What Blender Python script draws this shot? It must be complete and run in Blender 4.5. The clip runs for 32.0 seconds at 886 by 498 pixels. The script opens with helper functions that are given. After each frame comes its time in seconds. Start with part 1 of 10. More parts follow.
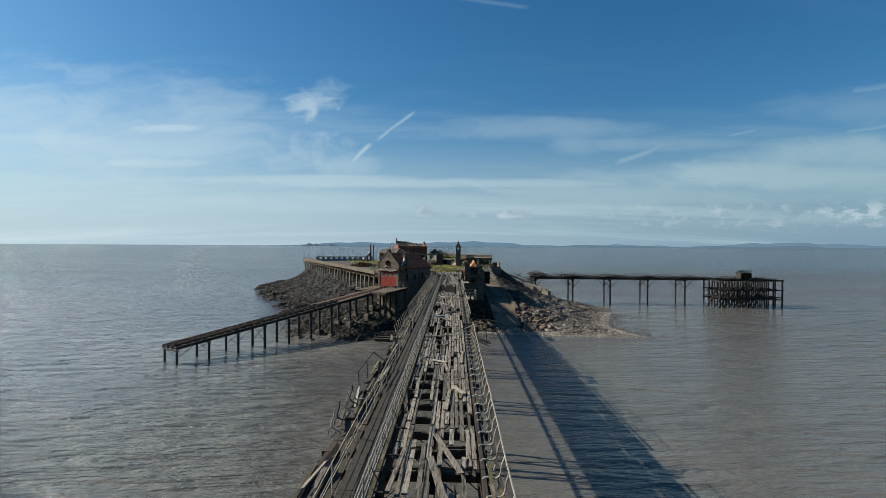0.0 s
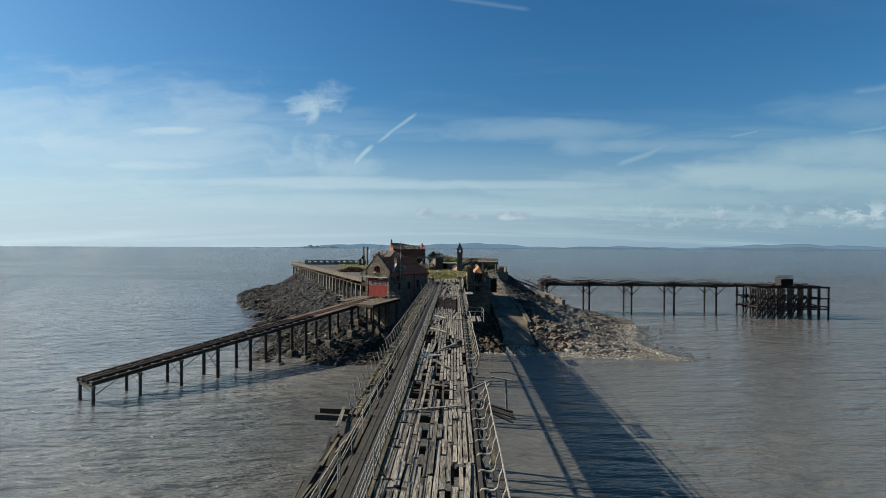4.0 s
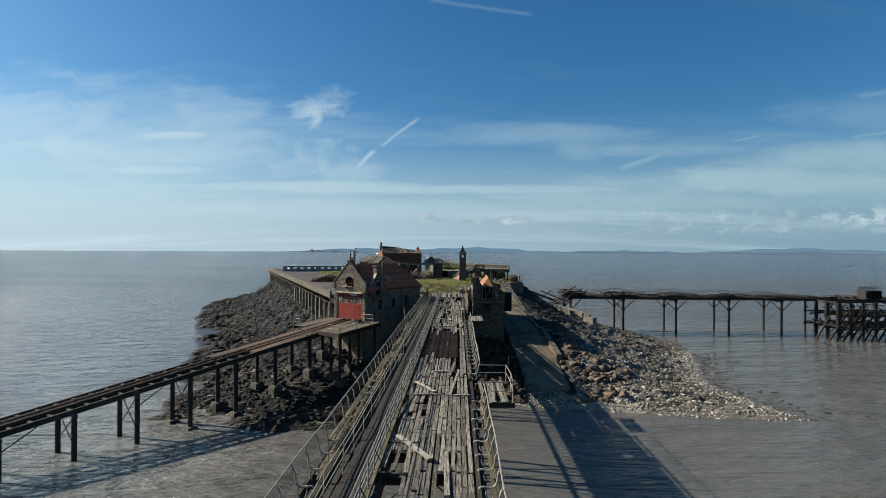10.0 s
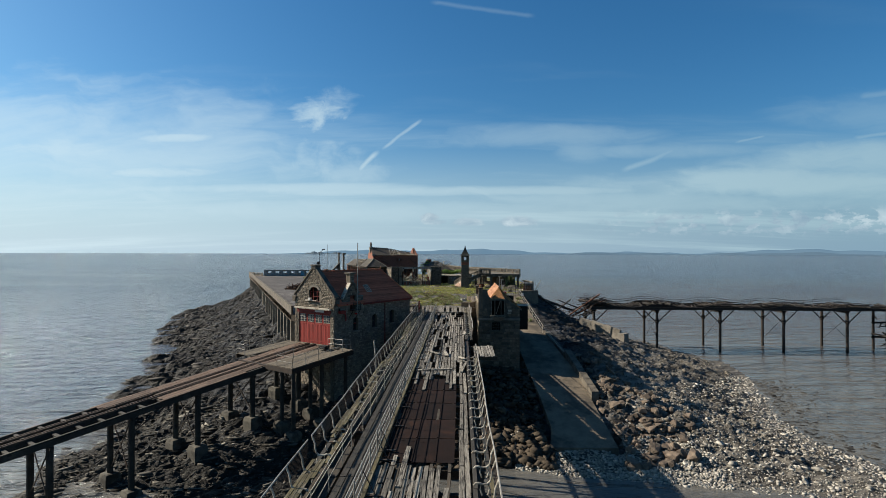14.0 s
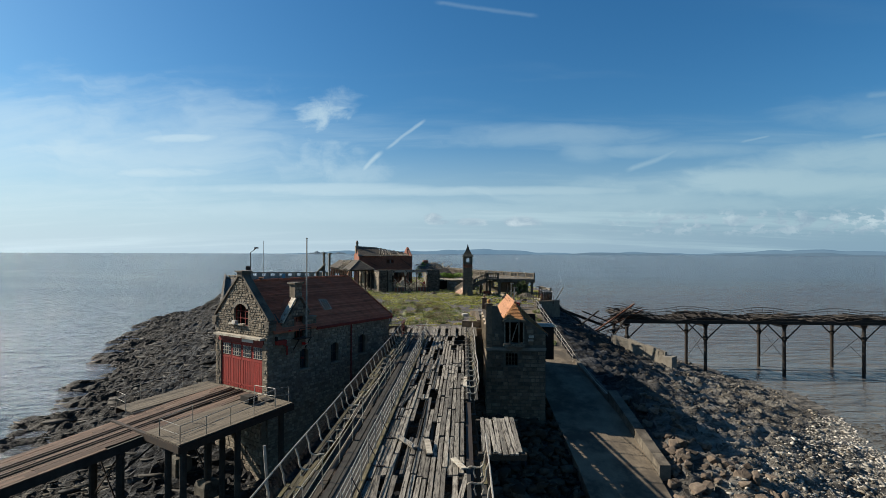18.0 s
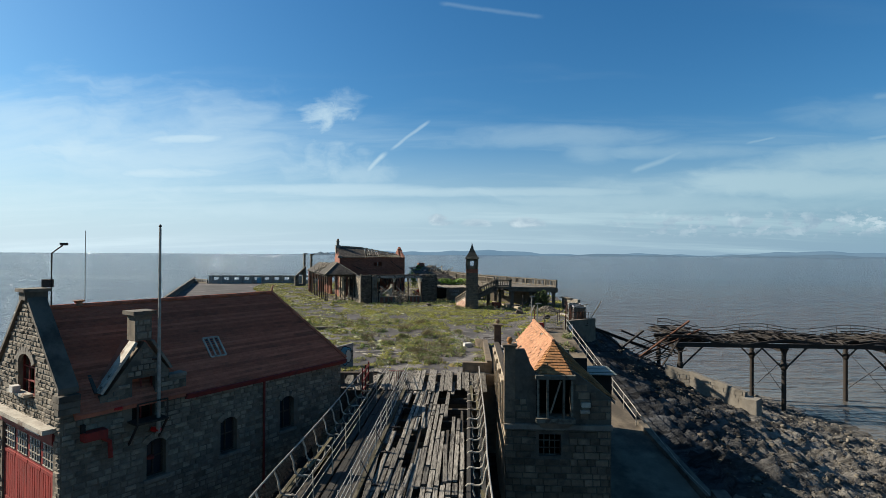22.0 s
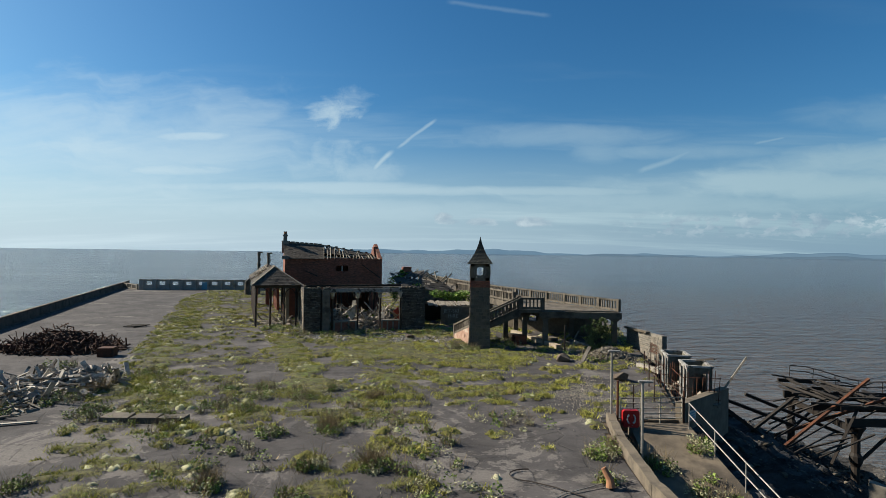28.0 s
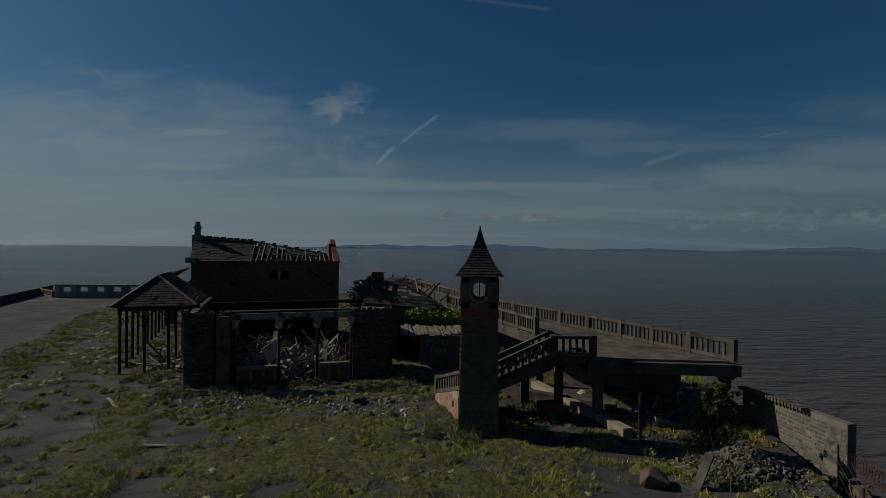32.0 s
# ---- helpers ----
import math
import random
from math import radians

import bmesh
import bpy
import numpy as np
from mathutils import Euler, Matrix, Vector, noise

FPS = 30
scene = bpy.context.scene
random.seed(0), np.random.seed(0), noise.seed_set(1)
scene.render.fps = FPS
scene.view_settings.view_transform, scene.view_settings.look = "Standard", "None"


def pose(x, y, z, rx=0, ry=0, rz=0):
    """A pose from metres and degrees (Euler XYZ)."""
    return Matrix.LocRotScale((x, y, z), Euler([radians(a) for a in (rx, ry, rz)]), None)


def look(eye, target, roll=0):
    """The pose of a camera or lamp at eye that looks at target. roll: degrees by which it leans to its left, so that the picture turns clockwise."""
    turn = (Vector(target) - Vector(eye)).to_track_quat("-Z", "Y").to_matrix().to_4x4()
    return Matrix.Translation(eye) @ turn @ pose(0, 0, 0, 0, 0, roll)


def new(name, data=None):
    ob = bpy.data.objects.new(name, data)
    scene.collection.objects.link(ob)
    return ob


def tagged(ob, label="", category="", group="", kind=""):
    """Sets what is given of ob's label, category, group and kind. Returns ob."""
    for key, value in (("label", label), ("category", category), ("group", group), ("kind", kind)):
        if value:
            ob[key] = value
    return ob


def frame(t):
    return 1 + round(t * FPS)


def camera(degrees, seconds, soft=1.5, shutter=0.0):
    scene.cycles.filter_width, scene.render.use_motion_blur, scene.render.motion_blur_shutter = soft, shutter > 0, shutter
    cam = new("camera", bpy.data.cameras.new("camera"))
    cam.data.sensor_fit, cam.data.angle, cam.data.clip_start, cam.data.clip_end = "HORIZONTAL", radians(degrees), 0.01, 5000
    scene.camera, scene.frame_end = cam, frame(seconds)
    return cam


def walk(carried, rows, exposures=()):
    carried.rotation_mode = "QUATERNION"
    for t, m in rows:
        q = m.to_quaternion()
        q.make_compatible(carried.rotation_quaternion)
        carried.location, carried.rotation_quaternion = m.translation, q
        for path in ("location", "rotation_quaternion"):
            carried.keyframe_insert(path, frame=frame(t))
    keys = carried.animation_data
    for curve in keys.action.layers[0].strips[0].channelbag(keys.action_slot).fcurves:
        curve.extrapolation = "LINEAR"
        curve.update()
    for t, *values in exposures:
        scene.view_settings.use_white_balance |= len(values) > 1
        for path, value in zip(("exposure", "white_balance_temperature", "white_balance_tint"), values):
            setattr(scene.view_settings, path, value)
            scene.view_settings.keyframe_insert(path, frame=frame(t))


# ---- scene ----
cam = camera(78.4, 32.0, soft=0.5)
# seconds, x, y, z, pitch, roll, yaw
PATH = [
    (0, 1.60, 0.00, 18.83, -0.52, -0.31, 1.12),
    (1, 1.64, 4.88, 18.89, -0.49, -0.27, 1.15),
    (2, 1.69, 9.77, 18.94, -0.46, -0.24, 1.19),
    (3, 1.73, 14.66, 18.97, -0.41, -0.23, 1.24),
    (4, 1.76, 19.55, 18.98, -0.34, -0.24, 1.29),
    (5, 1.80, 24.44, 18.96, -0.26, -0.27, 1.35),
    (6, 1.83, 29.32, 18.94, -0.17, -0.30, 1.41),
    (7, 1.86, 34.19, 18.92, -0.10, -0.31, 1.45),
    (8, 1.88, 39.06, 18.90, -0.03, -0.31, 1.48),
    (9, 1.90, 43.96, 18.88, 0.04, -0.29, 1.52),
    (10, 1.92, 48.89, 18.86, 0.11, -0.25, 1.55),
    (11, 1.95, 53.85, 18.85, 0.18, -0.20, 1.60),
    (12, 1.99, 58.80, 18.83, 0.24, -0.16, 1.66),
    (13, 2.05, 63.75, 18.82, 0.27, -0.13, 1.73),
    (14, 2.14, 68.65, 18.82, 0.29, -0.12, 1.82),
    (15, 2.24, 73.55, 18.81, 0.28, -0.12, 1.92),
    (16, 2.33, 78.44, 18.81, 0.28, -0.14, 2.02),
    (17, 2.41, 83.35, 18.81, 0.28, -0.15, 2.11),
    (18, 2.47, 88.30, 18.80, 0.30, -0.17, 2.20),
    (19, 2.49, 93.25, 18.79, 0.33, -0.18, 2.30),
    (20, 2.51, 98.18, 18.78, 0.34, -0.21, 2.41),
    (21, 2.54, 103.05, 18.78, 0.35, -0.26, 2.53),
    (22, 2.60, 107.84, 18.80, 0.39, -0.32, 2.64),
    (23, 2.65, 112.50, 18.81, 0.44, -0.39, 2.74),
    (24, 2.64, 117.05, 18.81, 0.46, -0.45, 2.85),
    (25, 2.60, 121.62, 18.83, 0.45, -0.51, 2.96),
    (26, 2.58, 126.35, 18.85, 0.40, -0.59, 3.05),
    (27, 2.58, 131.23, 18.90, 0.33, -0.67, 3.14),
    (28, 2.60, 136.21, 18.95, 0.25, -0.74, 3.23),
    (29, 2.63, 141.24, 19.00, 0.16, -0.79, 3.32),
    (30, 2.70, 146.25, 19.05, 0.05, -0.78, 3.41),
    (31, 2.82, 151.18, 19.13, -0.09, -0.70, 3.48),
    (32, 2.98, 156.06, 19.22, -0.24, -0.59, 3.54),
]
EXPOSURES = [(0, 0.85), (6, 0.9), (10, 0.9), (14, 1.0), (18, 1.0), (22, 1.1), (25, 1.0), (30, 0.9), (31.4, 0.9), (31.6, 0.58), (31.8, -0.1), (32.0, -1.0)]
walk(cam, [(t, pose(x, y, z, 90 + p, r, w)) for t, x, y, z, p, r, w in PATH], EXPOSURES)

# ---- sun and sky ----
SUN_TO = Vector((1.53, -0.32, -1.0)).normalized()      # the way the sunlight travels
sun = new("sun", bpy.data.lights.new("sun", "SUN"))
sun.data.energy, sun.data.angle, sun.data.color = 5.0, radians(0.53), (1.0, 0.91, 0.78)
sun.matrix_world = look((0, 0, 0), SUN_TO)
SUN_EL = math.asin(-SUN_TO.z)
SUN_AZ = math.atan2(-SUN_TO.x, -SUN_TO.y)              # from +y towards +x


class Graph:
    """Small helper to write node maths as expressions."""

    def __init__(self, tree):
        self.t = tree

    def put(self, sock, v):
        if isinstance(v, (int, float)):
            sock.default_value = v
        elif isinstance(v, (tuple, list)):
            sock.default_value = v if len(v) == len(sock.default_value) else (*v, 1)
        else:
            self.t.links.new(v, sock)

    def m(self, op, a, b=0.0, c=0.0, clamp=False):
        n = self.t.nodes.new("ShaderNodeMath")
        n.operation, n.use_clamp = op, clamp
        for s, v in zip(n.inputs, (a, b, c)):
            self.put(s, v)
        return n.outputs[0]

    def step(self, v, lo, hi):
        n = self.t.nodes.new("ShaderNodeMapRange")
        n.interpolation_type = "SMOOTHSTEP"
        for s, q in zip(n.inputs, (v, lo, hi, 0.0, 1.0)):
            self.put(s, q)
        return n.outputs[0]

    def mix(self, f, a, b, blend="MIX"):
        n = self.t.nodes.new("ShaderNodeMix")
        n.data_type, n.blend_type = "RGBA", blend
        self.put(n.inputs[0], f), self.put(n.inputs[6], a), self.put(n.inputs[7], b)
        return n.outputs[2]

    def noise(self, vec, scale, detail=4.0, rough=0.55, dist=0.0):
        n = self.t.nodes.new("ShaderNodeTexNoise")
        if vec is not None:
            self.t.links.new(vec, n.inputs["Vector"])
        self.put(n.inputs["Scale"], scale), self.put(n.inputs["Detail"], detail)
        self.put(n.inputs["Roughness"], rough), self.put(n.inputs["Distortion"], dist)
        return n.outputs["Fac"]

    def vec(self, x, y, z):
        n = self.t.nodes.new("ShaderNodeCombineXYZ")
        for s, v in zip(n.inputs, (x, y, z)):
            self.put(s, v)
        return n.outputs[0]

    def sep(self, v):
        n = self.t.nodes.new("ShaderNodeSeparateXYZ")
        self.t.links.new(v, n.inputs[0])
        return n.outputs


world = bpy.data.worlds.new("sky")
scene.world, world.use_nodes = world, True
wt = world.node_tree
wt.nodes.clear()
G = Graph(wt)
sky = wt.nodes.new("ShaderNodeTexSky")
sky.sky_type, sky.sun_disc = "NISHITA", False
sky.sun_elevation, sky.sun_rotation = SUN_EL, SUN_AZ
sky.altitude, sky.air_density, sky.dust_density, sky.ozone_density = 20, 1.0, 1.2, 1.6
way = wt.nodes.new("ShaderNodeTexCoord").outputs["Generated"]
dx, dy, dz = G.sep(way)
up = G.m("MAXIMUM", dz, 0.0)
# thin high cloud, drawn out in bands on a plane far overhead
h = G.m("ADD", up, 0.09)
px, py = G.m("DIVIDE", dx, h), G.m("DIVIDE", dy, h)
wob = G.noise(G.vec(px, py, 0.0), 0.7, 3.0)
bands = G.noise(G.vec(G.m("MULTIPLY", px, 0.16), G.m("ADD", G.m("MULTIPLY", py, 0.8), G.m("MULTIPLY", wob, 0.7)), 3.0), 0.8, 5.0, 0.55, 0.3)
fine = G.noise(G.vec(G.m("MULTIPLY", px, 0.5), G.m("MULTIPLY", py, 2.0), 7.0), 1.6, 5.0, 0.6, 0.4)
low = G.m("SUBTRACT", 1.0, G.step(dz, 0.10, 0.42))
cirrus = G.m("MULTIPLY", G.step(G.m("ADD", G.m("MULTIPLY", bands, 0.78), G.m("MULTIPLY", fine, 0.22)), 0.46, 0.70), G.m("MULTIPLY", G.m("ADD", G.m("MULTIPLY", low, 0.62), 0.05), G.m("ADD", 0.2, G.m("MULTIPLY", G.step(dy, -0.3, 0.4), 0.8))))
# single clouds ahead, over the sea: u to the right, v up, both as slopes from +y
ahead = G.step(dy, 0.15, 0.3)
yy = G.m("MAXIMUM", dy, 0.05)
u, v = G.m("DIVIDE", dx, yy), G.m("DIVIDE", dz, yy)
warp = G.m("MULTIPLY", G.noise(G.vec(u, v, 4.0), 7.0, 3.0), 0.10)
crumb = G.noise(G.vec(G.m("ADD", u, warp), G.m("MULTIPLY", v, 1.3), 2.0), 24.0, 6.0, 0.62, 0.3)
long_ = G.noise(G.vec(G.m("ADD", G.m("MULTIPLY", u, 0.45), warp), G.m("ADD", G.m("MULTIPLY", v, 1.9), warp), 1.0), 11.0, 6.0, 0.58, 0.2)
rag = G.m("ADD", G.m("MULTIPLY", long_, 0.55), G.m("MULTIPLY", crumb, 0.45))


def blob(cu, cv, su, sv, lo=0.30, hi=1.15, strength=1.0, ragged=False):
    a = G.m("POWER", G.m("DIVIDE", G.m("SUBTRACT", u, cu), su), 2.0)
    b = G.m("POWER", G.m("DIVIDE", G.m("SUBTRACT", v, cv), sv), 2.0)
    d = G.m("SUBTRACT", 1.0, G.m("ADD", a, b))
    return G.m("MULTIPLY", G.step(G.m("ADD", d, G.m("MULTIPLY", G.m("SUBTRACT", rag if ragged else long_, 0.5), 4.6 if ragged else 2.6)), lo - 0.15, hi - 0.05), strength)


def streak(u0, v0, u1, v1, w, strength):
    ln = math.hypot(u1 - u0, v1 - v0)
    tu, tv = (u1 - u0) / ln, (v1 - v0) / ln
    s = G.m("ADD", G.m("MULTIPLY", G.m("SUBTRACT", u, u0), tu), G.m("MULTIPLY", G.m("SUBTRACT", v, v0), tv))
    n = G.m("ADD", G.m("MULTIPLY", G.m("SUBTRACT", u, u0), -tv), G.m("MULTIPLY", G.m("SUBTRACT", v, v0), tu))
    n = G.m("ABSOLUTE", G.m("ADD", n, G.m("MULTIPLY", G.m("SUBTRACT", rag, 0.5), w * 2.0)))
    e = G.m("MULTIPLY", G.step(s, 0.0, 0.02), G.m("SUBTRACT", 1.0, G.step(s, ln - 0.02, ln)))
    return G.m("MULTIPLY", G.m("MULTIPLY", G.m("SUBTRACT", 1.0, G.step(n, 0.0, w)), e), strength)


clouds = [blob(-0.258, 0.250, 0.080, 0.042, 0.05, 1.3, 0.70, True), blob(-0.232, 0.275, 0.055, 0.036, 0.1, 1.5, 0.42, True), blob(-0.262, 0.180, 0.095, 0.058, 0.1, 1.7, 0.48, True), blob(-0.205, 0.150, 0.08, 0.035, 0.1, 1.6, 0.36, True),
          blob(-0.54, 0.212, 0.11, 0.013, 0.0, 1.2, 0.70), blob(-0.76, 0.195, 0.20, 0.030, 0.0, 1.3, 0.62), blob(-0.56, 0.147, 0.16, 0.015, 0.0, 1.2, 0.66), blob(-0.70, 0.20, 0.50, 0.135, -0.2, 1.5, 0.52),
          blob(-0.36, 0.118, 0.40, 0.012, 0.0, 1.2, 0.55), blob(0.02, 0.112, 0.55, 0.011, 0.0, 1.2, 0.55), blob(-0.05, 0.075, 0.75, 0.025, -0.1, 1.4, 0.42), blob(0.60, 0.124, 0.42, 0.036, -0.1, 1.2, 0.72), blob(0.78, 0.165, 0.34, 0.042, -0.1, 1.3, 0.62),
          blob(0.40, 0.095, 0.5, 0.026, -0.1, 1.3, 0.45), blob(0.16, 0.212, 0.26, 0.026, -0.1, 1.5, 0.34), blob(0.40, 0.185, 0.22, 0.016, -0.1, 1.4, 0.34), blob(0.78, 0.255, 0.22, 0.045, 0.0, 1.5, 0.24), blob(0.22, 0.185, 0.06, 0.03, 0.0, 1.4, 0.28),
          streak(-0.196, 0.143, -0.148, 0.190, 0.007, 0.62), streak(-0.150, 0.187, -0.066, 0.247, 0.0055, 0.45), streak(-0.06, 0.462, 0.14, 0.432, 0.006, 0.13),
          streak(0.49, 0.197, 0.56, 0.213, 0.004, 0.32), streak(0.29, 0.146, 0.40, 0.190, 0.008, 0.32), streak(0.71, 0.278, 0.84, 0.300, 0.010, 0.25), streak(0.70, 0.205, 0.80, 0.222, 0.006, 0.3)]
# a row of small heaped clouds low over the far shore
heap = G.noise(G.vec(G.m("MULTIPLY", u, 20.0), G.m("MULTIPLY", v, 36.0), 5.0), 1.6, 6.0, 0.6)
band = G.m("MULTIPLY", G.step(v, 0.026, 0.045), G.m("SUBTRACT", 1.0, G.step(G.m("SUBTRACT", v, G.m("MULTIPLY", u, 0.02)), 0.05, 0.076)))
puffs = [(G.m("MULTIPLY", G.m("MULTIPLY", G.step(heap, 0.47, 0.57), band), G.m("MULTIPLY", G.step(u, 0.2, 0.34), 0.6))),
         blob(-0.056, 0.062, 0.024, 0.014, 0.3, 0.9, 0.85, True), blob(-0.046, 0.055, 0.03, 0.007, 0.2, 0.9, 0.6, True), blob(0.012, 0.055, 0.042, 0.010, 0.3, 1.0, 0.7, True), blob(0.106, 0.056, 0.052, 0.012, 0.2, 0.9, 0.8, True)]
single = clouds[0]
for c in clouds[1:]:
    single = G.m("MAXIMUM", single, c)
cover = G.m("MAXIMUM", cirrus, G.m("MULTIPLY", single, ahead), clamp=True)
tone = wt.nodes.new("ShaderNodeHueSaturation")
tone.inputs["Saturation"].default_value, tone.inputs["Value"].default_value = 1.15, 1.0
wt.links.new(G.mix(1.0, sky.outputs[0], (0.635, 0.94, 1.145), "MULTIPLY"), tone.inputs["Color"])
haze = G.m("MULTIPLY", G.m("SUBTRACT", 1.0, G.step(dz, 0.0, G.m("ADD", 0.12, G.m("MULTIPLY", G.step(dy, -0.3, 0.5), 0.12)))), 0.88)
# the veil over the horizon is brightest on the sun's side
sunny = G.m("ADD", G.m("MULTIPLY", dx, -SUN_TO.x / -1.0 * -1.0), G.m("MULTIPLY", dy, -SUN_TO.y))
lit = G.step(sunny, -0.6, 1.0)
veil = G.mix(lit, (2.45, 4.02, 5.3), (6.6, 8.3, 9.5))
base = G.mix(haze, tone.outputs[0], veil)
full = G.mix(cover, base, G.mix(lit, (4.1, 5.95, 6.7), (7.5, 9.2, 10.0)))
heaps = puffs[0]
for c in puffs[1:]:
    heaps = G.m("MAXIMUM", heaps, c)
full = G.mix(G.m("MULTIPLY", heaps, ahead), full, G.mix(G.step(rag, 0.35, 0.7), (2.7, 4.0, 5.2), (7.6, 8.9, 9.4)))
bg = wt.nodes.new("ShaderNodeBackground")
bg.inputs["Strength"].default_value = 0.047
wt.links.new(full, bg.inputs["Color"])
wt.links.new(bg.outputs[0], wt.nodes.new("ShaderNodeOutputWorld").inputs[0])

# ---- materials ----
WARM = (0.62, 0.575, 0.50)                              # balance of all plain colours


def surf(name, c1, c2, scale=3.0, rough=0.85, bump=0.4, dist=0.02, c3=None, scale3=0.5, lo3=0.5, hi3=0.7, stretch=(1, 1, 1), rnd="", amount=0.35, metal=0.0, detail=6.0, spec=0.3, grain=0.0):
    mt = bpy.data.materials.new(name)
    mt.use_nodes = True
    t = mt.node_tree
    b = t.nodes["Principled BSDF"]
    g = Graph(t)
    c1, c2, c3 = (None if c is None else tuple(q * k for q, k in zip(c, WARM)) for c in (c1, c2, c3))
    co = t.nodes.new("ShaderNodeTexCoord").outputs["Object"]
    r = None
    if rnd:
        r = t.nodes.new("ShaderNodeObjectInfo").outputs["Random"] if rnd == "object" else t.nodes.new("ShaderNodeNewGeometry").outputs["Random Per Island"]
    mp = t.nodes.new("ShaderNodeMapping")
    t.links.new(co, mp.inputs["Vector"])
    mp.inputs["Scale"].default_value = stretch
    if r is not None:
        t.links.new(g.vec(g.m("MULTIPLY", r, 61.0), g.m("MULTIPLY", r, 37.0), g.m("MULTIPLY", r, 17.0)), mp.inputs["Location"])
    n1 = g.noise(mp.outputs[0], scale, detail, 0.6)
    col = g.mix(g.step(n1, 0.3, 0.7), c1, c2)
    if c3 is not None:
        n3 = g.noise(mp.outputs[0], scale3, 5.0, 0.65)
        col = g.mix(g.step(n3, lo3, hi3), col, c3)
    n2 = g.noise(mp.outputs[0], scale * 7.0, 4.0, 0.6)
    col = g.mix(0.35 + grain, col, g.mix(n2, (0.25, 0.25, 0.25), (0.85, 0.85, 0.85)), "OVERLAY")
    if r is not None:
        hs = t.nodes.new("ShaderNodeHueSaturation")
        t.links.new(col, hs.inputs["Color"])
        t.links.new(g.m("ADD", g.m("MULTIPLY", r, amount * 2.0), 1.0 - amount), hs.inputs["Value"])
        col = hs.outputs[0]
    t.links.new(col, b.inputs["Base Color"])
    b.inputs["Metallic"].default_value = metal
    b.inputs["Specular IOR Level"].default_value = spec
    t.links.new(g.m("ADD", rough - 0.08, g.m("MULTIPLY", n2, 0.16), clamp=True), b.inputs["Roughness"])
    if bump:
        bp = t.nodes.new("ShaderNodeBump")
        bp.inputs["Strength"].default_value, bp.inputs["Distance"].default_value = bump, dist
        t.links.new(g.m("ADD", n1, g.m("MULTIPLY", n2, 0.5)), bp.inputs["Height"])
        t.links.new(bp.outputs[0], b.inputs["Normal"])
    return mt


LONG = (9.0, 0.8, 9.0)
WOOD = surf("weathered planks", (0.31, 0.305, 0.29), (0.118, 0.112, 0.105), 2.2, 0.9, 0.9, 0.02, (0.045, 0.043, 0.04), 1.1, 0.5, 0.64, LONG, "object", 0.50)
WOODS = surf("weathered planks joined", (0.31, 0.305, 0.29), (0.118, 0.112, 0.105), 2.2, 0.9, 0.9, 0.02, (0.045, 0.043, 0.04), 1.1, 0.5, 0.64, LONG, "island", 0.50)
DARKWOOD = surf("dark timber", (0.085, 0.075, 0.062), (0.04, 0.036, 0.031), 2.5, 0.9, 0.6, 0.02, (0.15, 0.13, 0.10), 1.0, 0.6, 0.8, LONG, "island", 0.3)
# much darker than the deck: deep shade between the rails is in the colour
WALKWOOD = surf("trodden boards, shade darkened", (0.058, 0.057, 0.054), (0.030, 0.029, 0.028), 2.2, 0.9, 0.5, 0.01, (0.024, 0.023, 0.022), 0.9, 0.5, 0.75, LONG, "island", 0.2)
MOSSWOOD = surf("mossy bench boards", (0.12, 0.108, 0.055), (0.062, 0.057, 0.042), 2.5, 0.95, 0.6, 0.02, (0.20, 0.19, 0.155), 0.8, 0.5, 0.65, LONG, "island", 0.35)
DEBRIS = surf("broken pale timber", (0.40, 0.38, 0.34), (0.20, 0.185, 0.165), 2.2, 0.9, 0.5, 0.02, (0.10, 0.085, 0.07), 0.7, 0.52, 0.7, (2, 2, 2), "island", 0.5)
IRON = surf("dark rusty iron", (0.030, 0.026, 0.023), (0.055, 0.038, 0.028), 3.0, 0.75, 0.5, 0.01, (0.13, 0.06, 0.032), 0.9, 0.58, 0.78, rnd="object", amount=0.2)
RUST = surf("red rust", (0.16, 0.065, 0.035), (0.085, 0.038, 0.025), 4.0, 0.9, 0.5, 0.01, (0.045, 0.03, 0.025), 1.2, 0.5, 0.7, rnd="object", amount=0.25)
PLATE = surf("rusted deck plate", (0.024, 0.013, 0.011), (0.012, 0.008, 0.0075), 1.4, 0.9, 0.3, 0.005, (0.048, 0.024, 0.017), 0.8, 0.55, 0.75, rnd="object", amount=0.3, spec=0.1)
GALV = surf("dull galvanised rail", (0.46, 0.465, 0.46), (0.30, 0.30, 0.295), 5.0, 0.55, 0.2, 0.003, (0.22, 0.14, 0.09), 1.6, 0.60, 0.72, metal=0.35)
OLDWHITE = surf("flaking white paint", (0.55, 0.54, 0.50), (0.36, 0.34, 0.31), 4.0, 0.8, 0.3, 0.004, (0.17, 0.11, 0.075), 2.2, 0.55, 0.68, rnd="object", amount=0.2)
STONE = surf("grey rubble stone", (0.31, 0.282, 0.24), (0.175, 0.158, 0.134), 2.6, 0.92, 0.8, 0.03, (0.10, 0.095, 0.088), 0.8, 0.55, 0.75, rnd="object", amount=0.34)
STONES = surf("grey rubble stone joined", (0.31, 0.282, 0.24), (0.175, 0.158, 0.134), 2.6, 0.92, 0.8, 0.03, (0.10, 0.095, 0.088), 0.8, 0.55, 0.75, rnd="island", amount=0.34)
MORTAR = surf("old wall mortar", (0.235, 0.208, 0.172), (0.155, 0.138, 0.116), 2.0, 0.95, 0.6, 0.02, (0.08, 0.076, 0.07), 0.5, 0.5, 0.75)
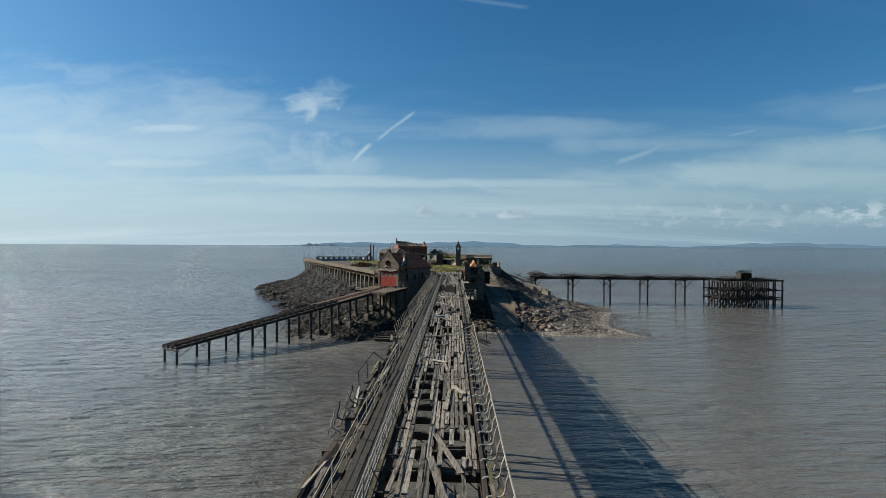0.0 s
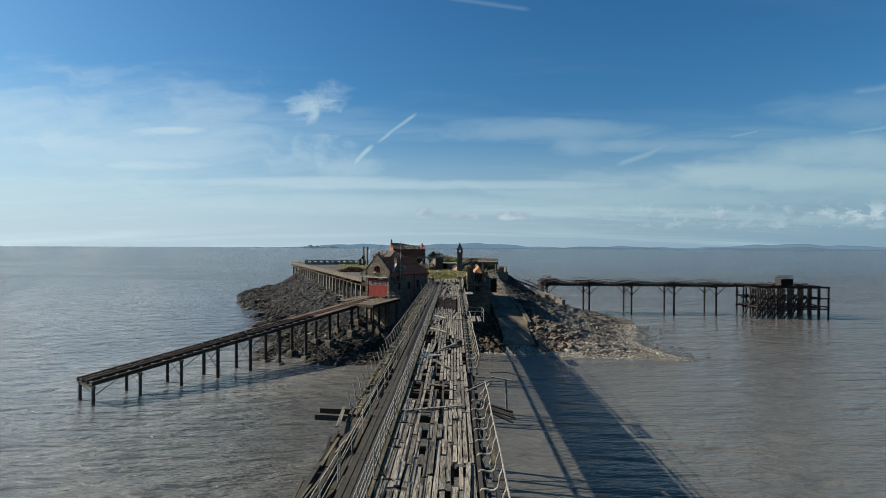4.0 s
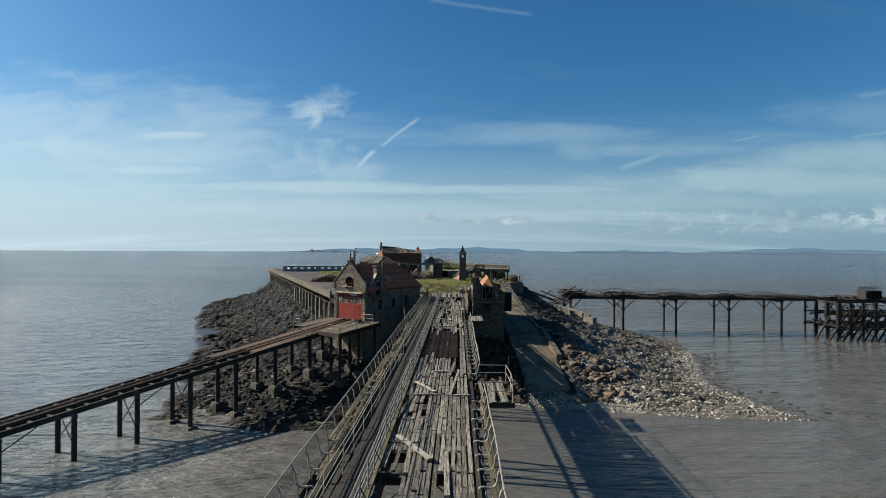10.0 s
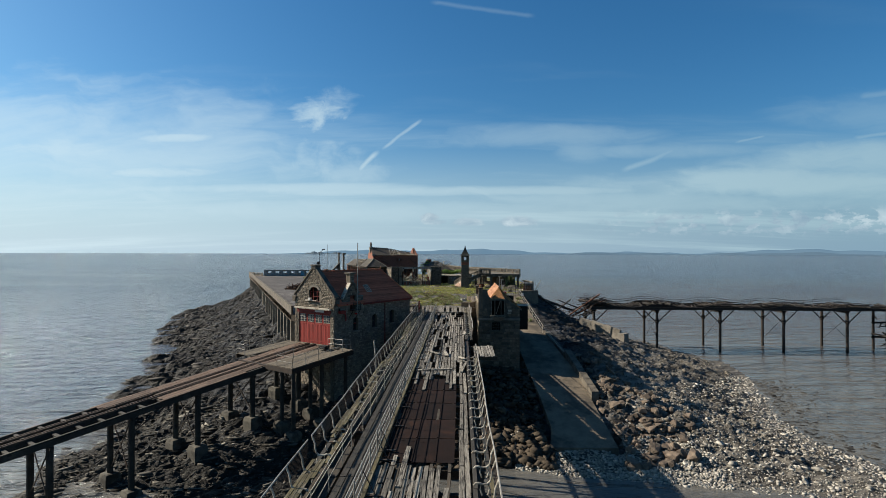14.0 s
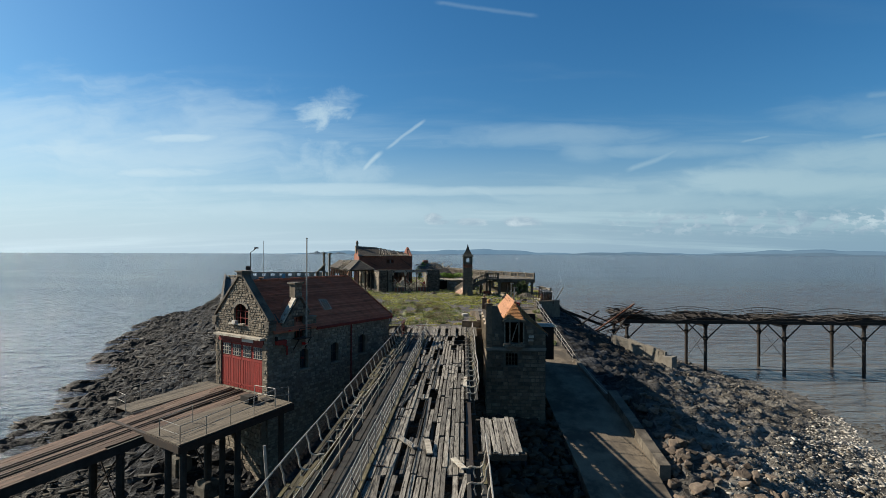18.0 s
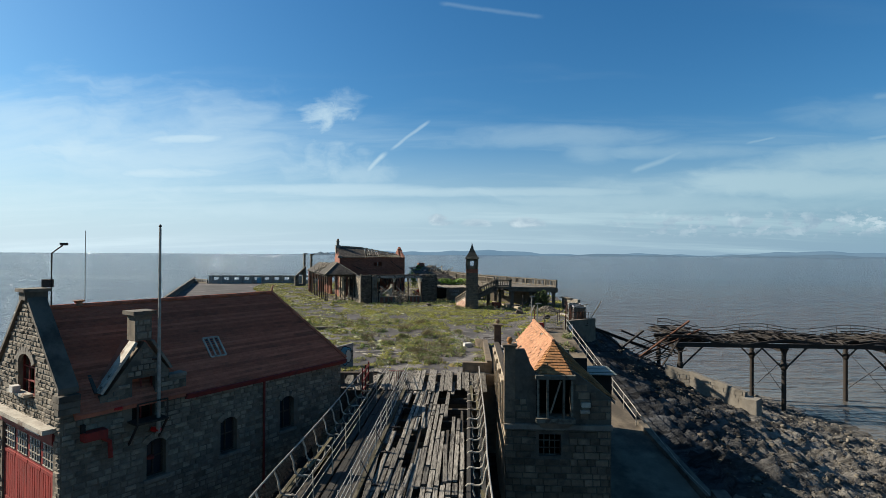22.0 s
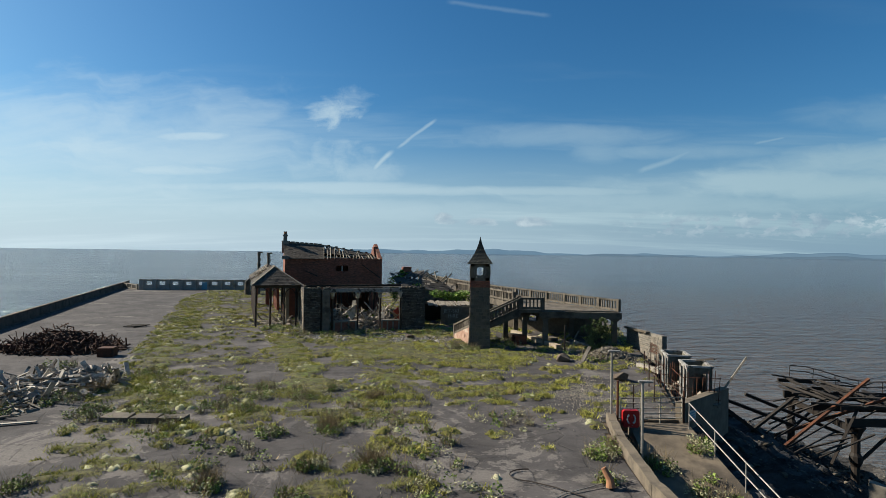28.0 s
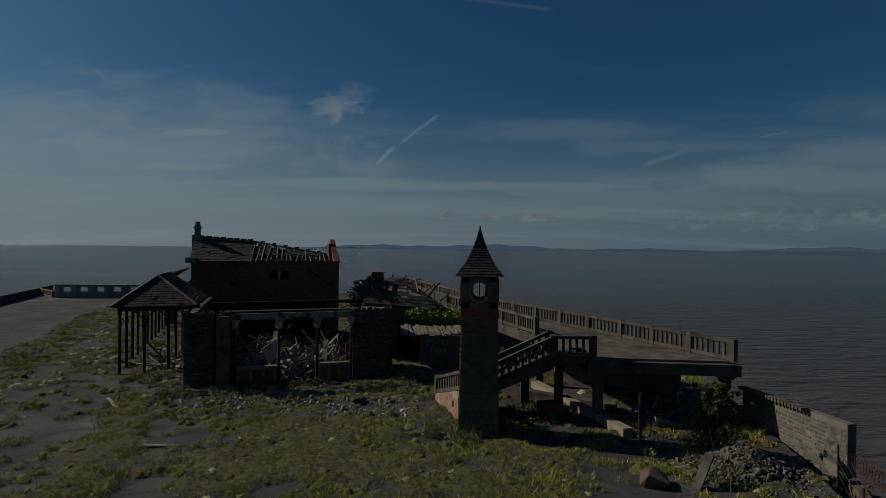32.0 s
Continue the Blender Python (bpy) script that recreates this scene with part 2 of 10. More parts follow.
RENDER = surf("weathered cement render", (0.30, 0.29, 0.265), (0.21, 0.20, 0.185), 1.3, 0.92, 0.5, 0.015, (0.11, 0.105, 0.095), 0.5, 0.5, 0.72)
PALE = surf("pale stucco", (0.50, 0.45, 0.37), (0.38, 0.33, 0.27), 1.5, 0.9, 0.5, 0.015, (0.18, 0.15, 0.12), 0.9, 0.55, 0.7)
CONC = surf("weathered concrete", (0.30, 0.285, 0.255), (0.20, 0.19, 0.17), 1.2, 0.92, 0.5, 0.012, (0.11, 0.104, 0.092), 0.35, 0.5, 0.75, rnd="object", amount=0.12)
BRICK = surf("dark red brick", (0.33, 0.135, 0.095), (0.23, 0.10, 0.075), 3.0, 0.92, 0.4, 0.01, (0.13, 0.085, 0.07), 0.6, 0.52, 0.72)
BRICKS = surf("red bricks", (0.38, 0.152, 0.105), (0.26, 0.11, 0.08), 3.0, 0.92, 0.4, 0.01, (0.14, 0.09, 0.075), 0.8, 0.55, 0.72, rnd="island", amount=0.3)
TILE = surf("dark red roof tile", (0.58, 0.205, 0.135), (0.44, 0.158, 0.106), 2.0, 0.9, 0.35, 0.01, (0.24, 0.105, 0.074), 0.45, 0.5, 0.75, rnd="island", amount=0.24, spec=0.08)
ORANGE = surf("orange clay tile", (0.50, 0.275, 0.165), (0.39, 0.20, 0.118), 3.0, 0.85, 0.35, 0.01, (0.28, 0.19, 0.13), 1.2, 0.58, 0.72, rnd="object", amount=0.24)
ORANGES = surf("orange clay tile joined", (0.50, 0.275, 0.165), (0.39, 0.20, 0.118), 3.0, 0.85, 0.35, 0.01, (0.28, 0.19, 0.13), 1.2, 0.58, 0.72, rnd="island", amount=0.24)
OCHRE = surf("ochre lichened tile", (0.44, 0.22, 0.085), (0.30, 0.15, 0.07), 3.0, 0.9, 0.4, 0.01, (0.16, 0.10, 0.05), 1.0, 0.5, 0.7, rnd="island", amount=0.3)
SLATE = surf("grey slate", (0.12, 0.115, 0.112), (0.07, 0.068, 0.066), 3.0, 0.85, 0.3, 0.008, (0.17, 0.155, 0.12), 0.6, 0.55, 0.72, rnd="island", amount=0.35, spec=0.12)
REDPAINT = surf("faded red door paint", (0.36, 0.035, 0.026), (0.24, 0.028, 0.022), 2.5, 0.7, 0.3, 0.004, (0.11, 0.03, 0.025), 1.3, 0.56, 0.74, (3, 3, 0.7), "object", 0.14)
REDTRIM = surf("red trim paint", (0.25, 0.03, 0.024), (0.15, 0.024, 0.02), 3.0, 0.7, 0.2, 0.003)
BRIGHTRED = surf("bright red plastic", (0.60, 0.018, 0.022), (0.50, 0.016, 0.02), 2.0, 0.4, 0.0)
# for black parts; inside buildings it stands in for the shade
BLACK = surf("black, also inside shade", (0.018, 0.016, 0.015), (0.03, 0.027, 0.024), 2.0, 0.95, 0.2, 0.01)
WALLWHITE = surf("grey-white painted wall", (0.44, 0.46, 0.47), (0.33, 0.35, 0.36), 1.0, 0.85, 0.3, 0.006, (0.17, 0.17, 0.17), 0.6, 0.52, 0.72)
LEAF = surf("green leaves", (0.15, 0.25, 0.045), (0.24, 0.33, 0.075), 3.0, 0.7, 0.0, rnd="island", amount=0.45)
STRAW = surf("dry stems", (0.30, 0.25, 0.15), (0.20, 0.16, 0.10), 3.0, 0.9, 0.0, rnd="island", amount=0.4)
GRASS = surf("salt grass blades", (0.33, 0.39, 0.055), (0.58, 0.58, 0.15), 2.2, 0.8, 0.0, c3=(0.60, 0.50, 0.24), scale3=0.3, lo3=0.54, hi3=0.68, rnd="island", amount=0.5)
TURF = surf("matted turf", (0.12, 0.135, 0.03), (0.21, 0.205, 0.06), 9.0, 0.95, 1.0, 0.05, c3=(0.22, 0.18, 0.085), scale3=0.3, lo3=0.52, hi3=0.68, rnd="island", amount=0.3)
SEDUM = surf("pale green cushions", (0.50, 0.53, 0.38), (0.36, 0.40, 0.23), 3.0, 0.9, 0.6, 0.03, (0.54, 0.53, 0.38), 0.8, 0.5, 0.7, rnd="island", amount=0.3)
HEDGE = surf("bright ivy", (0.12, 0.25, 0.03), (0.24, 0.40, 0.055), 3.0, 0.6, 0.0, rnd="island", amount=0.45)
BOULDER = surf("brown boulders", (0.200, 0.160, 0.132), (0.105, 0.090, 0.078), 1.6, 0.92, 1.0, 0.06, (0.18, 0.158, 0.135), 0.9, 0.52, 0.7, rnd="object", amount=0.42)
BOULDERS = surf("mixed stones", (0.235, 0.222, 0.196), (0.100, 0.093, 0.082), 1.1, 0.92, 0.9, 0.05, (0.29, 0.27, 0.235), 0.6, 0.5, 0.68, rnd="island", amount=0.48)
SHINGLE = surf("pale shingle stones", (0.50, 0.50, 0.485), (0.31, 0.308, 0.297), 1.4, 0.9, 0.8, 0.04, (0.13, 0.12, 0.11), 0.6, 0.55, 0.7, rnd="island", amount=0.5)
FLAKED = surf("grey flaking paint", (0.44, 0.46, 0.49), (0.26, 0.27, 0.285), 3.0, 0.85, 0.4, 0.005, (0.075, 0.065, 0.058), 2.6, 0.5, 0.62, rnd="object", amount=0.2)
DCONC = surf("dark weathered concrete", (0.185, 0.17, 0.148), (0.115, 0.106, 0.093), 1.2, 0.92, 0.6, 0.015, (0.065, 0.06, 0.053), 0.6, 0.48, 0.68, rnd="object", amount=0.15)
GSTONE = surf("brown-grey coursed stone", (0.235, 0.19, 0.145), (0.14, 0.118, 0.094), 2.6, 0.92, 0.8, 0.03, (0.07, 0.062, 0.053), 0.8, 0.52, 0.72, rnd="object", amount=0.45)
GSTONES = surf("brown-grey coursed stone joined", (0.235, 0.19, 0.145), (0.14, 0.118, 0.094), 2.6, 0.92, 0.8, 0.03, (0.09, 0.08, 0.068), 0.8, 0.52, 0.72, rnd="island", amount=0.3)
# darker than the other stone, so the shaded shaft reads dark enough
TSTONE = surf("dark tower stone", (0.19, 0.172, 0.148), (0.125, 0.115, 0.10), 2.6, 0.92, 0.7, 0.02, (0.075, 0.07, 0.06), 0.8, 0.52, 0.72, rnd="object", amount=0.2)
PEELED = surf("peeled grey-green paint", (0.22, 0.225, 0.20), (0.13, 0.13, 0.115), 4.0, 0.9, 0.5, 0.006, (0.075, 0.06, 0.048), 2.0, 0.5, 0.66, rnd="object", amount=0.3)
TEXTWHITE = surf("worn white lettering", (0.50, 0.52, 0.53), (0.34, 0.36, 0.37), 5.0, 0.9, 0.0)
BLUE = surf("pale blue spray paint", (0.13, 0.40, 0.62), (0.10, 0.33, 0.55), 4.0, 0.7, 0.0)
SIGNWHITE = surf("white sign", (0.72, 0.73, 0.74), (0.62, 0.63, 0.64), 4.0, 0.5, 0.0)
GREENSHEET = surf("green-grey roof sheet", (0.22, 0.27, 0.25), (0.15, 0.19, 0.175), 1.5, 0.5, 0.3, 0.01, (0.33, 0.35, 0.34), 0.7, 0.5, 0.7, rnd="object", amount=0.3)
LEADSHEET = surf("pale roof boards", (0.42, 0.42, 0.41), (0.30, 0.30, 0.295), 2.0, 0.6, 0.3, 0.01, (0.18, 0.17, 0.16), 1.0, 0.55, 0.7, rnd="object", amount=0.25)


def glass_material():
    mt = bpy.data.materials.new("dark window glass")
    mt.use_nodes = True
    b = mt.node_tree.nodes["Principled BSDF"]
    b.inputs["Base Color"].default_value = (0.02, 0.025, 0.03, 1)
    b.inputs["Roughness"].default_value = 0.08
    return mt


GLASS = glass_material()


def rock_material():
    mt = bpy.data.materials.new("shore rock")
    mt.use_nodes = True
    t = mt.node_tree
    b, g = t.nodes["Principled BSDF"], Graph(t)
    co = t.nodes.new("ShaderNodeTexCoord").outputs["Object"]
    rx_, ry_, rz_ = g.sep(co)
    along = g.m("ADD", g.m("MULTIPLY", rx_, -0.42), g.m("MULTIPLY", ry_, 0.906))
    across = g.m("ADD", g.m("MULTIPLY", rx_, 0.906), g.m("MULTIPLY", ry_, 0.42))
    n1 = g.noise(g.vec(g.m("MULTIPLY", across, 0.22), along, g.m("MULTIPLY", rz_, 1.6)), 1.1, 8.0, 0.68, 0.6)
    n2 = g.noise(co, 3.2, 6.0, 0.65)
    n3 = g.noise(co, 0.09, 4.0, 0.6)
    z = g.sep(co)[2]
    col = g.mix(g.step(n1, 0.38, 0.66), (0.0125, 0.0128, 0.013), (0.076, 0.077, 0.077))
    col = g.mix(g.step(n3, 0.45, 0.68), col, (0.0272, 0.0248, 0.0213))
    pale = g.mix(g.step(n1, 0.36, 0.62), (0.046, 0.042, 0.036), (0.190, 0.174, 0.148))
    beach = g.step(g.m("SUBTRACT", g.m("ADD", rx_, 20.0), g.m("MULTIPLY", ry_, 0.3)), -5.0, 4.0)
    col = g.mix(beach, col, pale)
    # weed and wet rock near the tide line, by height with a ragged edge
    wet = g.m("SUBTRACT", 1.0, g.step(g.m("ADD", z, g.m("MULTIPLY", g.m("SUBTRACT", n1, 0.5), 3.0)), 0.8, 3.6))
    col = g.mix(g.m("MULTIPLY", wet, g.m("SUBTRACT", 0.72, g.m("MULTIPLY", beach, 0.4))), col, (0.0144, 0.0128, 0.0090))
    col = g.mix(0.5, col, g.mix(n2, (0.2, 0.2, 0.2), (0.9, 0.9, 0.9)), "OVERLAY")
    t.links.new(col, b.inputs["Base Color"])
    b.inputs["Specular IOR Level"].default_value = 0.1
    t.links.new(g.m("SUBTRACT", 0.95, g.m("MULTIPLY", wet, 0.3)), b.inputs["Roughness"])
    bp = t.nodes.new("ShaderNodeBump")
    bp.inputs["Strength"].default_value, bp.inputs["Distance"].default_value = 1.0, 0.35
    t.links.new(g.m("ADD", n1, g.m("MULTIPLY", n2, 0.35)), bp.inputs["Height"])
    t.links.new(bp.outputs[0], b.inputs["Normal"])
    return mt


ROCK = rock_material()


def ground_material():
    mt = bpy.data.materials.new("overgrown asphalt")
    mt.use_nodes = True
    t = mt.node_tree
    b, g = t.nodes["Principled BSDF"], Graph(t)
    co = t.nodes.new("ShaderNodeTexCoord").outputs["Object"]
    at = t.nodes.new("ShaderNodeAttribute")
    at.attribute_name = "growth"
    grow = at.outputs["Fac"]
    n1, n2, n3 = g.noise(co, 0.33, 7.0, 0.65, 0.3), g.noise(co, 2.4, 6.0, 0.65), g.noise(co, 14.0, 4.0, 0.6)
    col = g.mix(g.step(n1, 0.35, 0.68), (0.046, 0.0425, 0.0405), (0.084, 0.077, 0.073))
    col = g.mix(g.step(g.noise(co, 0.12, 6.0, 0.7, 0.8), 0.60, 0.72), col, (0.108, 0.099, 0.092))
    # scaled and lichened sheets, pale, with torn edges
    gx_, gy_, gz_ = g.sep(co)
    near_ = g.m("SUBTRACT", 1.0, g.step(gy_, 156.0, 170.0))
    scale_ = g.m("ADD", g.noise(co, 0.22, 7.0, 0.72, 0.6), g.m("ADD", g.m("MULTIPLY", g.m("SUBTRACT", n2, 0.5), 0.16), g.m("MULTIPLY", near_, 0.05)))
    col = g.mix(g.m("MULTIPLY", g.step(scale_, 0.575, 0.60), 0.7), col, g.mix(n3, (0.0960, 0.0864, 0.0763), (0.2080, 0.1888, 0.1681)))
    vor = t.nodes.new("ShaderNodeTexVoronoi")
    vor.feature = "DISTANCE_TO_EDGE"
    vor.inputs["Scale"].default_value = 0.42
    t.links.new(co, vor.inputs["Vector"])
    crack = g.m("SUBTRACT", 1.0, g.step(g.m("ADD", vor.outputs["Distance"], g.m("MULTIPLY", g.m("SUBTRACT", n2, 0.5), 0.16)), 0.0, 0.03))
    col = g.mix(g.m("MULTIPLY", g.step(g.noise(co, 0.27, 7.0, 0.7, 1.2), 0.50, 0.66), 0.6), col, (0.0288, 0.0272, 0.0271))
    col = g.mix(g.m("MULTIPLY", crack, 0.35), col, (0.0360, 0.0336, 0.0287))
    # thin moss; the grit and the shade between its tufts are painted dark
    tuft = g.noise(co, 5.5, 5.0, 0.7, 0.5)
    moss = g.mix(g.step(n2, 0.35, 0.65), (0.060, 0.063, 0.021), (0.120, 0.110, 0.044))
    moss = g.mix(g.step(g.noise(co, 0.5, 4.0), 0.48, 0.64), moss, (0.086, 0.106, 0.022))
    col = g.mix(g.step(g.m("ADD", g.m("ADD", grow, g.m("MULTIPLY", g.m("SUBTRACT", n2, 0.5), 0.7)), g.m("MULTIPLY", g.m("SUBTRACT", n3, 0.5), 0.7)), 0.62, 0.72), col, g.mix(g.step(tuft, 0.40, 0.56), (0.036, 0.032, 0.022), moss))
    col = g.mix(0.4, col, g.mix(n3, (0.22, 0.22, 0.22), (0.85, 0.85, 0.85)), "OVERLAY")
    t.links.new(col, b.inputs["Base Color"])
    b.inputs["Roughness"].default_value, b.inputs["Specular IOR Level"].default_value = 0.95, 0.2
    bp = t.nodes.new("ShaderNodeBump")
    bp.inputs["Strength"].default_value, bp.inputs["Distance"].default_value = 0.8, 0.03
    t.links.new(g.m("SUBTRACT", g.m("ADD", n2, g.m("MULTIPLY", n3, 0.5)), g.m("MULTIPLY", crack, 0.6)), bp.inputs["Height"])
    t.links.new(bp.outputs[0], b.inputs["Normal"])
    return mt


GROUND = ground_material()


def sea_material():
    mt = bpy.data.materials.new("silty sea water")
    mt.use_nodes = True
    t = mt.node_tree
    b, g = t.nodes["Principled BSDF"], Graph(t)
    co = t.nodes.new("ShaderNodeTexCoord").outputs["Object"]

    def mapped(rot, sc):
        mp = t.nodes.new("ShaderNodeMapping")
        t.links.new(co, mp.inputs["Vector"])
        mp.inputs["Rotation"].default_value, mp.inputs["Scale"].default_value = (0, 0, radians(rot)), sc
        return mp.outputs[0]
    big = g.noise(mapped(12, (0.006, 0.02, 1)), 1.0, 5.0, 0.6, 0.8)
    mid = g.noise(mapped(20, (0.05, 0.16, 1)), 1.0, 5.0, 0.6, 0.6)
    swell = g.noise(mapped(14, (0.24, 0.80, 1)), 1.0, 4.0, 0.6, 0.5)
    rip = g.noise(mapped(4, (0.9, 3.2, 1)), 1.0, 6.0, 0.62, 0.4)
    silt = g.mix(g.step(big, 0.32, 0.68), (0.096, 0.093, 0.081), (0.080, 0.080, 0.074))
    silt = g.mix(g.m("MULTIPLY", g.step(mid, 0.4, 0.7), 0.45), silt, (0.104, 0.100, 0.086))
    # silt hangs thickest round the island, clearer water lies off shore
    sx_, sy_, sz_ = g.sep(co)
    silt = g.mix(g.step(g.m("ADD", sy_, g.m("MULTIPLY", big, 120.0)), 160.0, 330.0), silt, (0.072, 0.055, 0.046))
    silt = g.mix(g.m("MULTIPLY", g.m("SUBTRACT", 1.0, g.step(sx_, -22.0, -6.0)), g.step(g.m("ADD", sy_, g.m("MULTIPLY", mid, 20.0)), 88.0, 112.0)), silt, (0.150, 0.142, 0.122))
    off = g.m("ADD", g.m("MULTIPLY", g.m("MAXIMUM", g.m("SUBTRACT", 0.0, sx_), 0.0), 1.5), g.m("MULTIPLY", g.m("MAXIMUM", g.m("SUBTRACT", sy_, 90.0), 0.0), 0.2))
    # the blue to the west also paints in some reflection of the sky
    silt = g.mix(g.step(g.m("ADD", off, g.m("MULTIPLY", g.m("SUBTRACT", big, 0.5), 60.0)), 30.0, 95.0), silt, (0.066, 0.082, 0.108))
    t.links.new(silt, b.inputs["Base Color"])
    b.inputs["IOR"].default_value, b.inputs["Specular IOR Level"].default_value = 1.33, 0.36
    t.links.new(g.m("ADD", 0.10, g.m("MULTIPLY", g.step(big, 0.3, 0.7), 0.06)), b.inputs["Roughness"])
    wave = g.noise(mapped(9, (0.11, 0.42, 1)), 1.0, 4.0, 0.55, 0.5)
    hgt = g.m("ADD", g.m("MULTIPLY", swell, 1.4), g.m("MULTIPLY", rip, 0.34))
    hgt = g.m("ADD", hgt, g.m("ADD", g.m("MULTIPLY", mid, 2.4), g.m("MULTIPLY", wave, 3.6)))
    # sheltered and smoother in the lee of the bridge and the island, with slick patches
    lee = g.m("MULTIPLY", g.step(g.m("ADD", sx_, g.m("MULTIPLY", g.m("SUBTRACT", big, 0.5), 60.0)), -30.0, 14.0), g.m("SUBTRACT", 1.0, g.step(g.m("ADD", g.m("ADD", sx_, g.m("MULTIPLY", sy_, 0.35)), g.m("MULTIPLY", mid, 40.0)), 85.0, 170.0)))
    calm = g.m("SUBTRACT", 1.0, g.m("MULTIPLY", lee, 0.62))
    calm = g.m("MULTIPLY", calm, g.m("ADD", 0.95, g.m("MULTIPLY", g.step(sy_, 170.0, 450.0), 2.4)))
    hgt = g.m("MULTIPLY", hgt, g.m("MULTIPLY", calm, g.m("ADD", 1.0, g.m("MULTIPLY", g.m("SUBTRACT", 1.0, g.step(sx_, -45.0, -8.0)), 0.35))))
    bp = t.nodes.new("ShaderNodeBump")
    bp.inputs["Strength"].default_value, bp.inputs["Distance"].default_value = 1.0, 0.62
    t.links.new(hgt, bp.inputs["Height"])
    t.links.new(bp.outputs[0], b.inputs["Normal"])
    return mt


SEA = sea_material()


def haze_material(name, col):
    """Distant land as plain backdrop: the bright sea haze is painted in as a blue glow."""
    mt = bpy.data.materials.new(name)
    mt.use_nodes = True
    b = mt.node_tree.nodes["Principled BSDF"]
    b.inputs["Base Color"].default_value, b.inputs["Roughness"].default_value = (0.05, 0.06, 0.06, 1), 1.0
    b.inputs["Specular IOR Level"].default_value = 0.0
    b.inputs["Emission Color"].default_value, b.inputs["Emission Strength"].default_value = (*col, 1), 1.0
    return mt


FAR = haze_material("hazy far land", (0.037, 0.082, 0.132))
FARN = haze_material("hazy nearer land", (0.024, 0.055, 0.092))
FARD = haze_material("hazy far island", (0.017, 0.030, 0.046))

# ---- mesh helpers ----
Z = Vector((0, 0, 1))


class Mesh:
    """Collects faces for one mesh object."""

    def __init__(self):
        self.v, self.f = [], []

    def add(self, verts, faces):
        n = len(self.v)
        self.v += [tuple(p) for p in verts]
        self.f += [tuple(n + i for i in q) for q in faces]
        return self

    def weld(self):
        """Joins corners that lie on one another."""
        seen, to = {}, []
        for p in self.v:
            k = (round(p[0], 4), round(p[1], 4), round(p[2], 4))
            to.append(seen.setdefault(k, len(seen)))
        self.v = list(seen)
        self.f = [tuple(to[i] for i in q) for q in self.f]
        self.f = [q for q in self.f if len(set(q)) == len(q)]
        return self

    def hexa(self, p):
        """Eight corners: four below, four above, each anticlockwise from above."""
        return self.add(p, [(3, 2, 1, 0), (4, 5, 6, 7), (0, 1, 5, 4), (1, 2, 6, 5), (2, 3, 7, 6), (3, 0, 4, 7)])

    def box(self, c, s, turn=0.0, tilt=None):
        x, y, z = (k / 2 for k in s)
        m = Matrix.Rotation(turn, 3, "Z") if tilt is None else tilt
        c = Vector(c)
        return self.hexa([c + m @ Vector(q) for q in ((-x, -y, -z), (x, -y, -z), (x, y, -z), (-x, y, -z), (-x, -y, z), (x, -y, z), (x, y, z), (-x, y, z))])

    def beam(self, p, q, w, h, lean=0.0):
        """A bar from p to q, w wide and h high."""
        p, q = Vector(p), Vector(q)
        d = (q - p).normalized()
        side = d.cross(Z)
        side = Vector((1, 0, 0)) if side.length < 1e-3 else side.normalized()
        upw = side.cross(d).normalized()
        if lean:
            r = Matrix.Rotation(lean, 3, d)
            side, upw = r @ side, r @ upw
        a, b = side * w / 2, upw * h / 2
        return self.hexa([p - a - b, p + a - b, q + a - b, q - a - b, p - a + b, p + a + b, q + a + b, q - a + b])

    def tube(self, pts, r, n=6, r2=None):
        pts = [Vector(p) for p in pts]
        rings, k = [], len(pts)
        for i, p in enumerate(pts):
            d = (pts[min(i + 1, k - 1)] - pts[max(i - 1, 0)]).normalized()
            s = d.cross(Z)
            s = Vector((1, 0, 0)) if s.length < 1e-3 else s.normalized()
            t = s.cross(d)
            rr = r if r2 is None else r + (r2 - r) * i / (k - 1)
            rings += [p + (s * math.cos(a) + t * math.sin(a)) * rr for a in (2 * math.pi * j / n for j in range(n))]
        f = [(i * n + j, i * n + (j + 1) % n, (i + 1) * n + (j + 1) % n, (i + 1) * n + j) for i in range(k - 1) for j in range(n)]
        f += [tuple(range(n - 1, -1, -1)), tuple((k - 1) * n + j for j in range(n))]
        return self.add(rings, f)

    def prism(self, poly, z0, z1):
        """An upright prism over a flat outline, anticlockwise from above."""
        n = len(poly)
        v = [(x, y, z0) for x, y in poly] + [(x, y, z1) for x, y in poly]
        return self.add(v, [tuple(range(n - 1, -1, -1)), tuple(range(n, 2 * n))] + [(i, (i + 1) % n, n + (i + 1) % n, n + i) for i in range(n)])

    def sheet(self, a, b, c, d, t):
        """A thin slab on the quad a b c d, t thick below it."""
        a, b, c, d = map(Vector, (a, b, c, d))
        n = (b - a).cross(d - a).normalized() * t
        return self.hexa([a - n, b - n, c - n, d - n, a, b, c, d])

    def lathe(self, c, prof, n=10, turn=0.0):
        c = Vector(c)
        v = [c + Vector((r * math.cos(2 * math.pi * j / n + turn), r * math.sin(2 * math.pi * j / n + turn), z)) for r, z in prof for j in range(n)]
        k = len(prof)
        f = [(i * n + j, i * n + (j + 1) % n, (i + 1) * n + (j + 1) % n, (i + 1) * n + j) for i in range(k - 1) for j in range(n)]
        f += [tuple(range(n - 1, -1, -1)), tuple((k - 1) * n + j for j in range(n))]
        return self.add(v, f)

    def obj(self, name, mat, parent=None, label="", category="", kind="", group="", smooth=False):
        me = bpy.data.meshes.new(name)
        me.from_pydata(self.v, [], self.f)
        me.materials.append(mat)
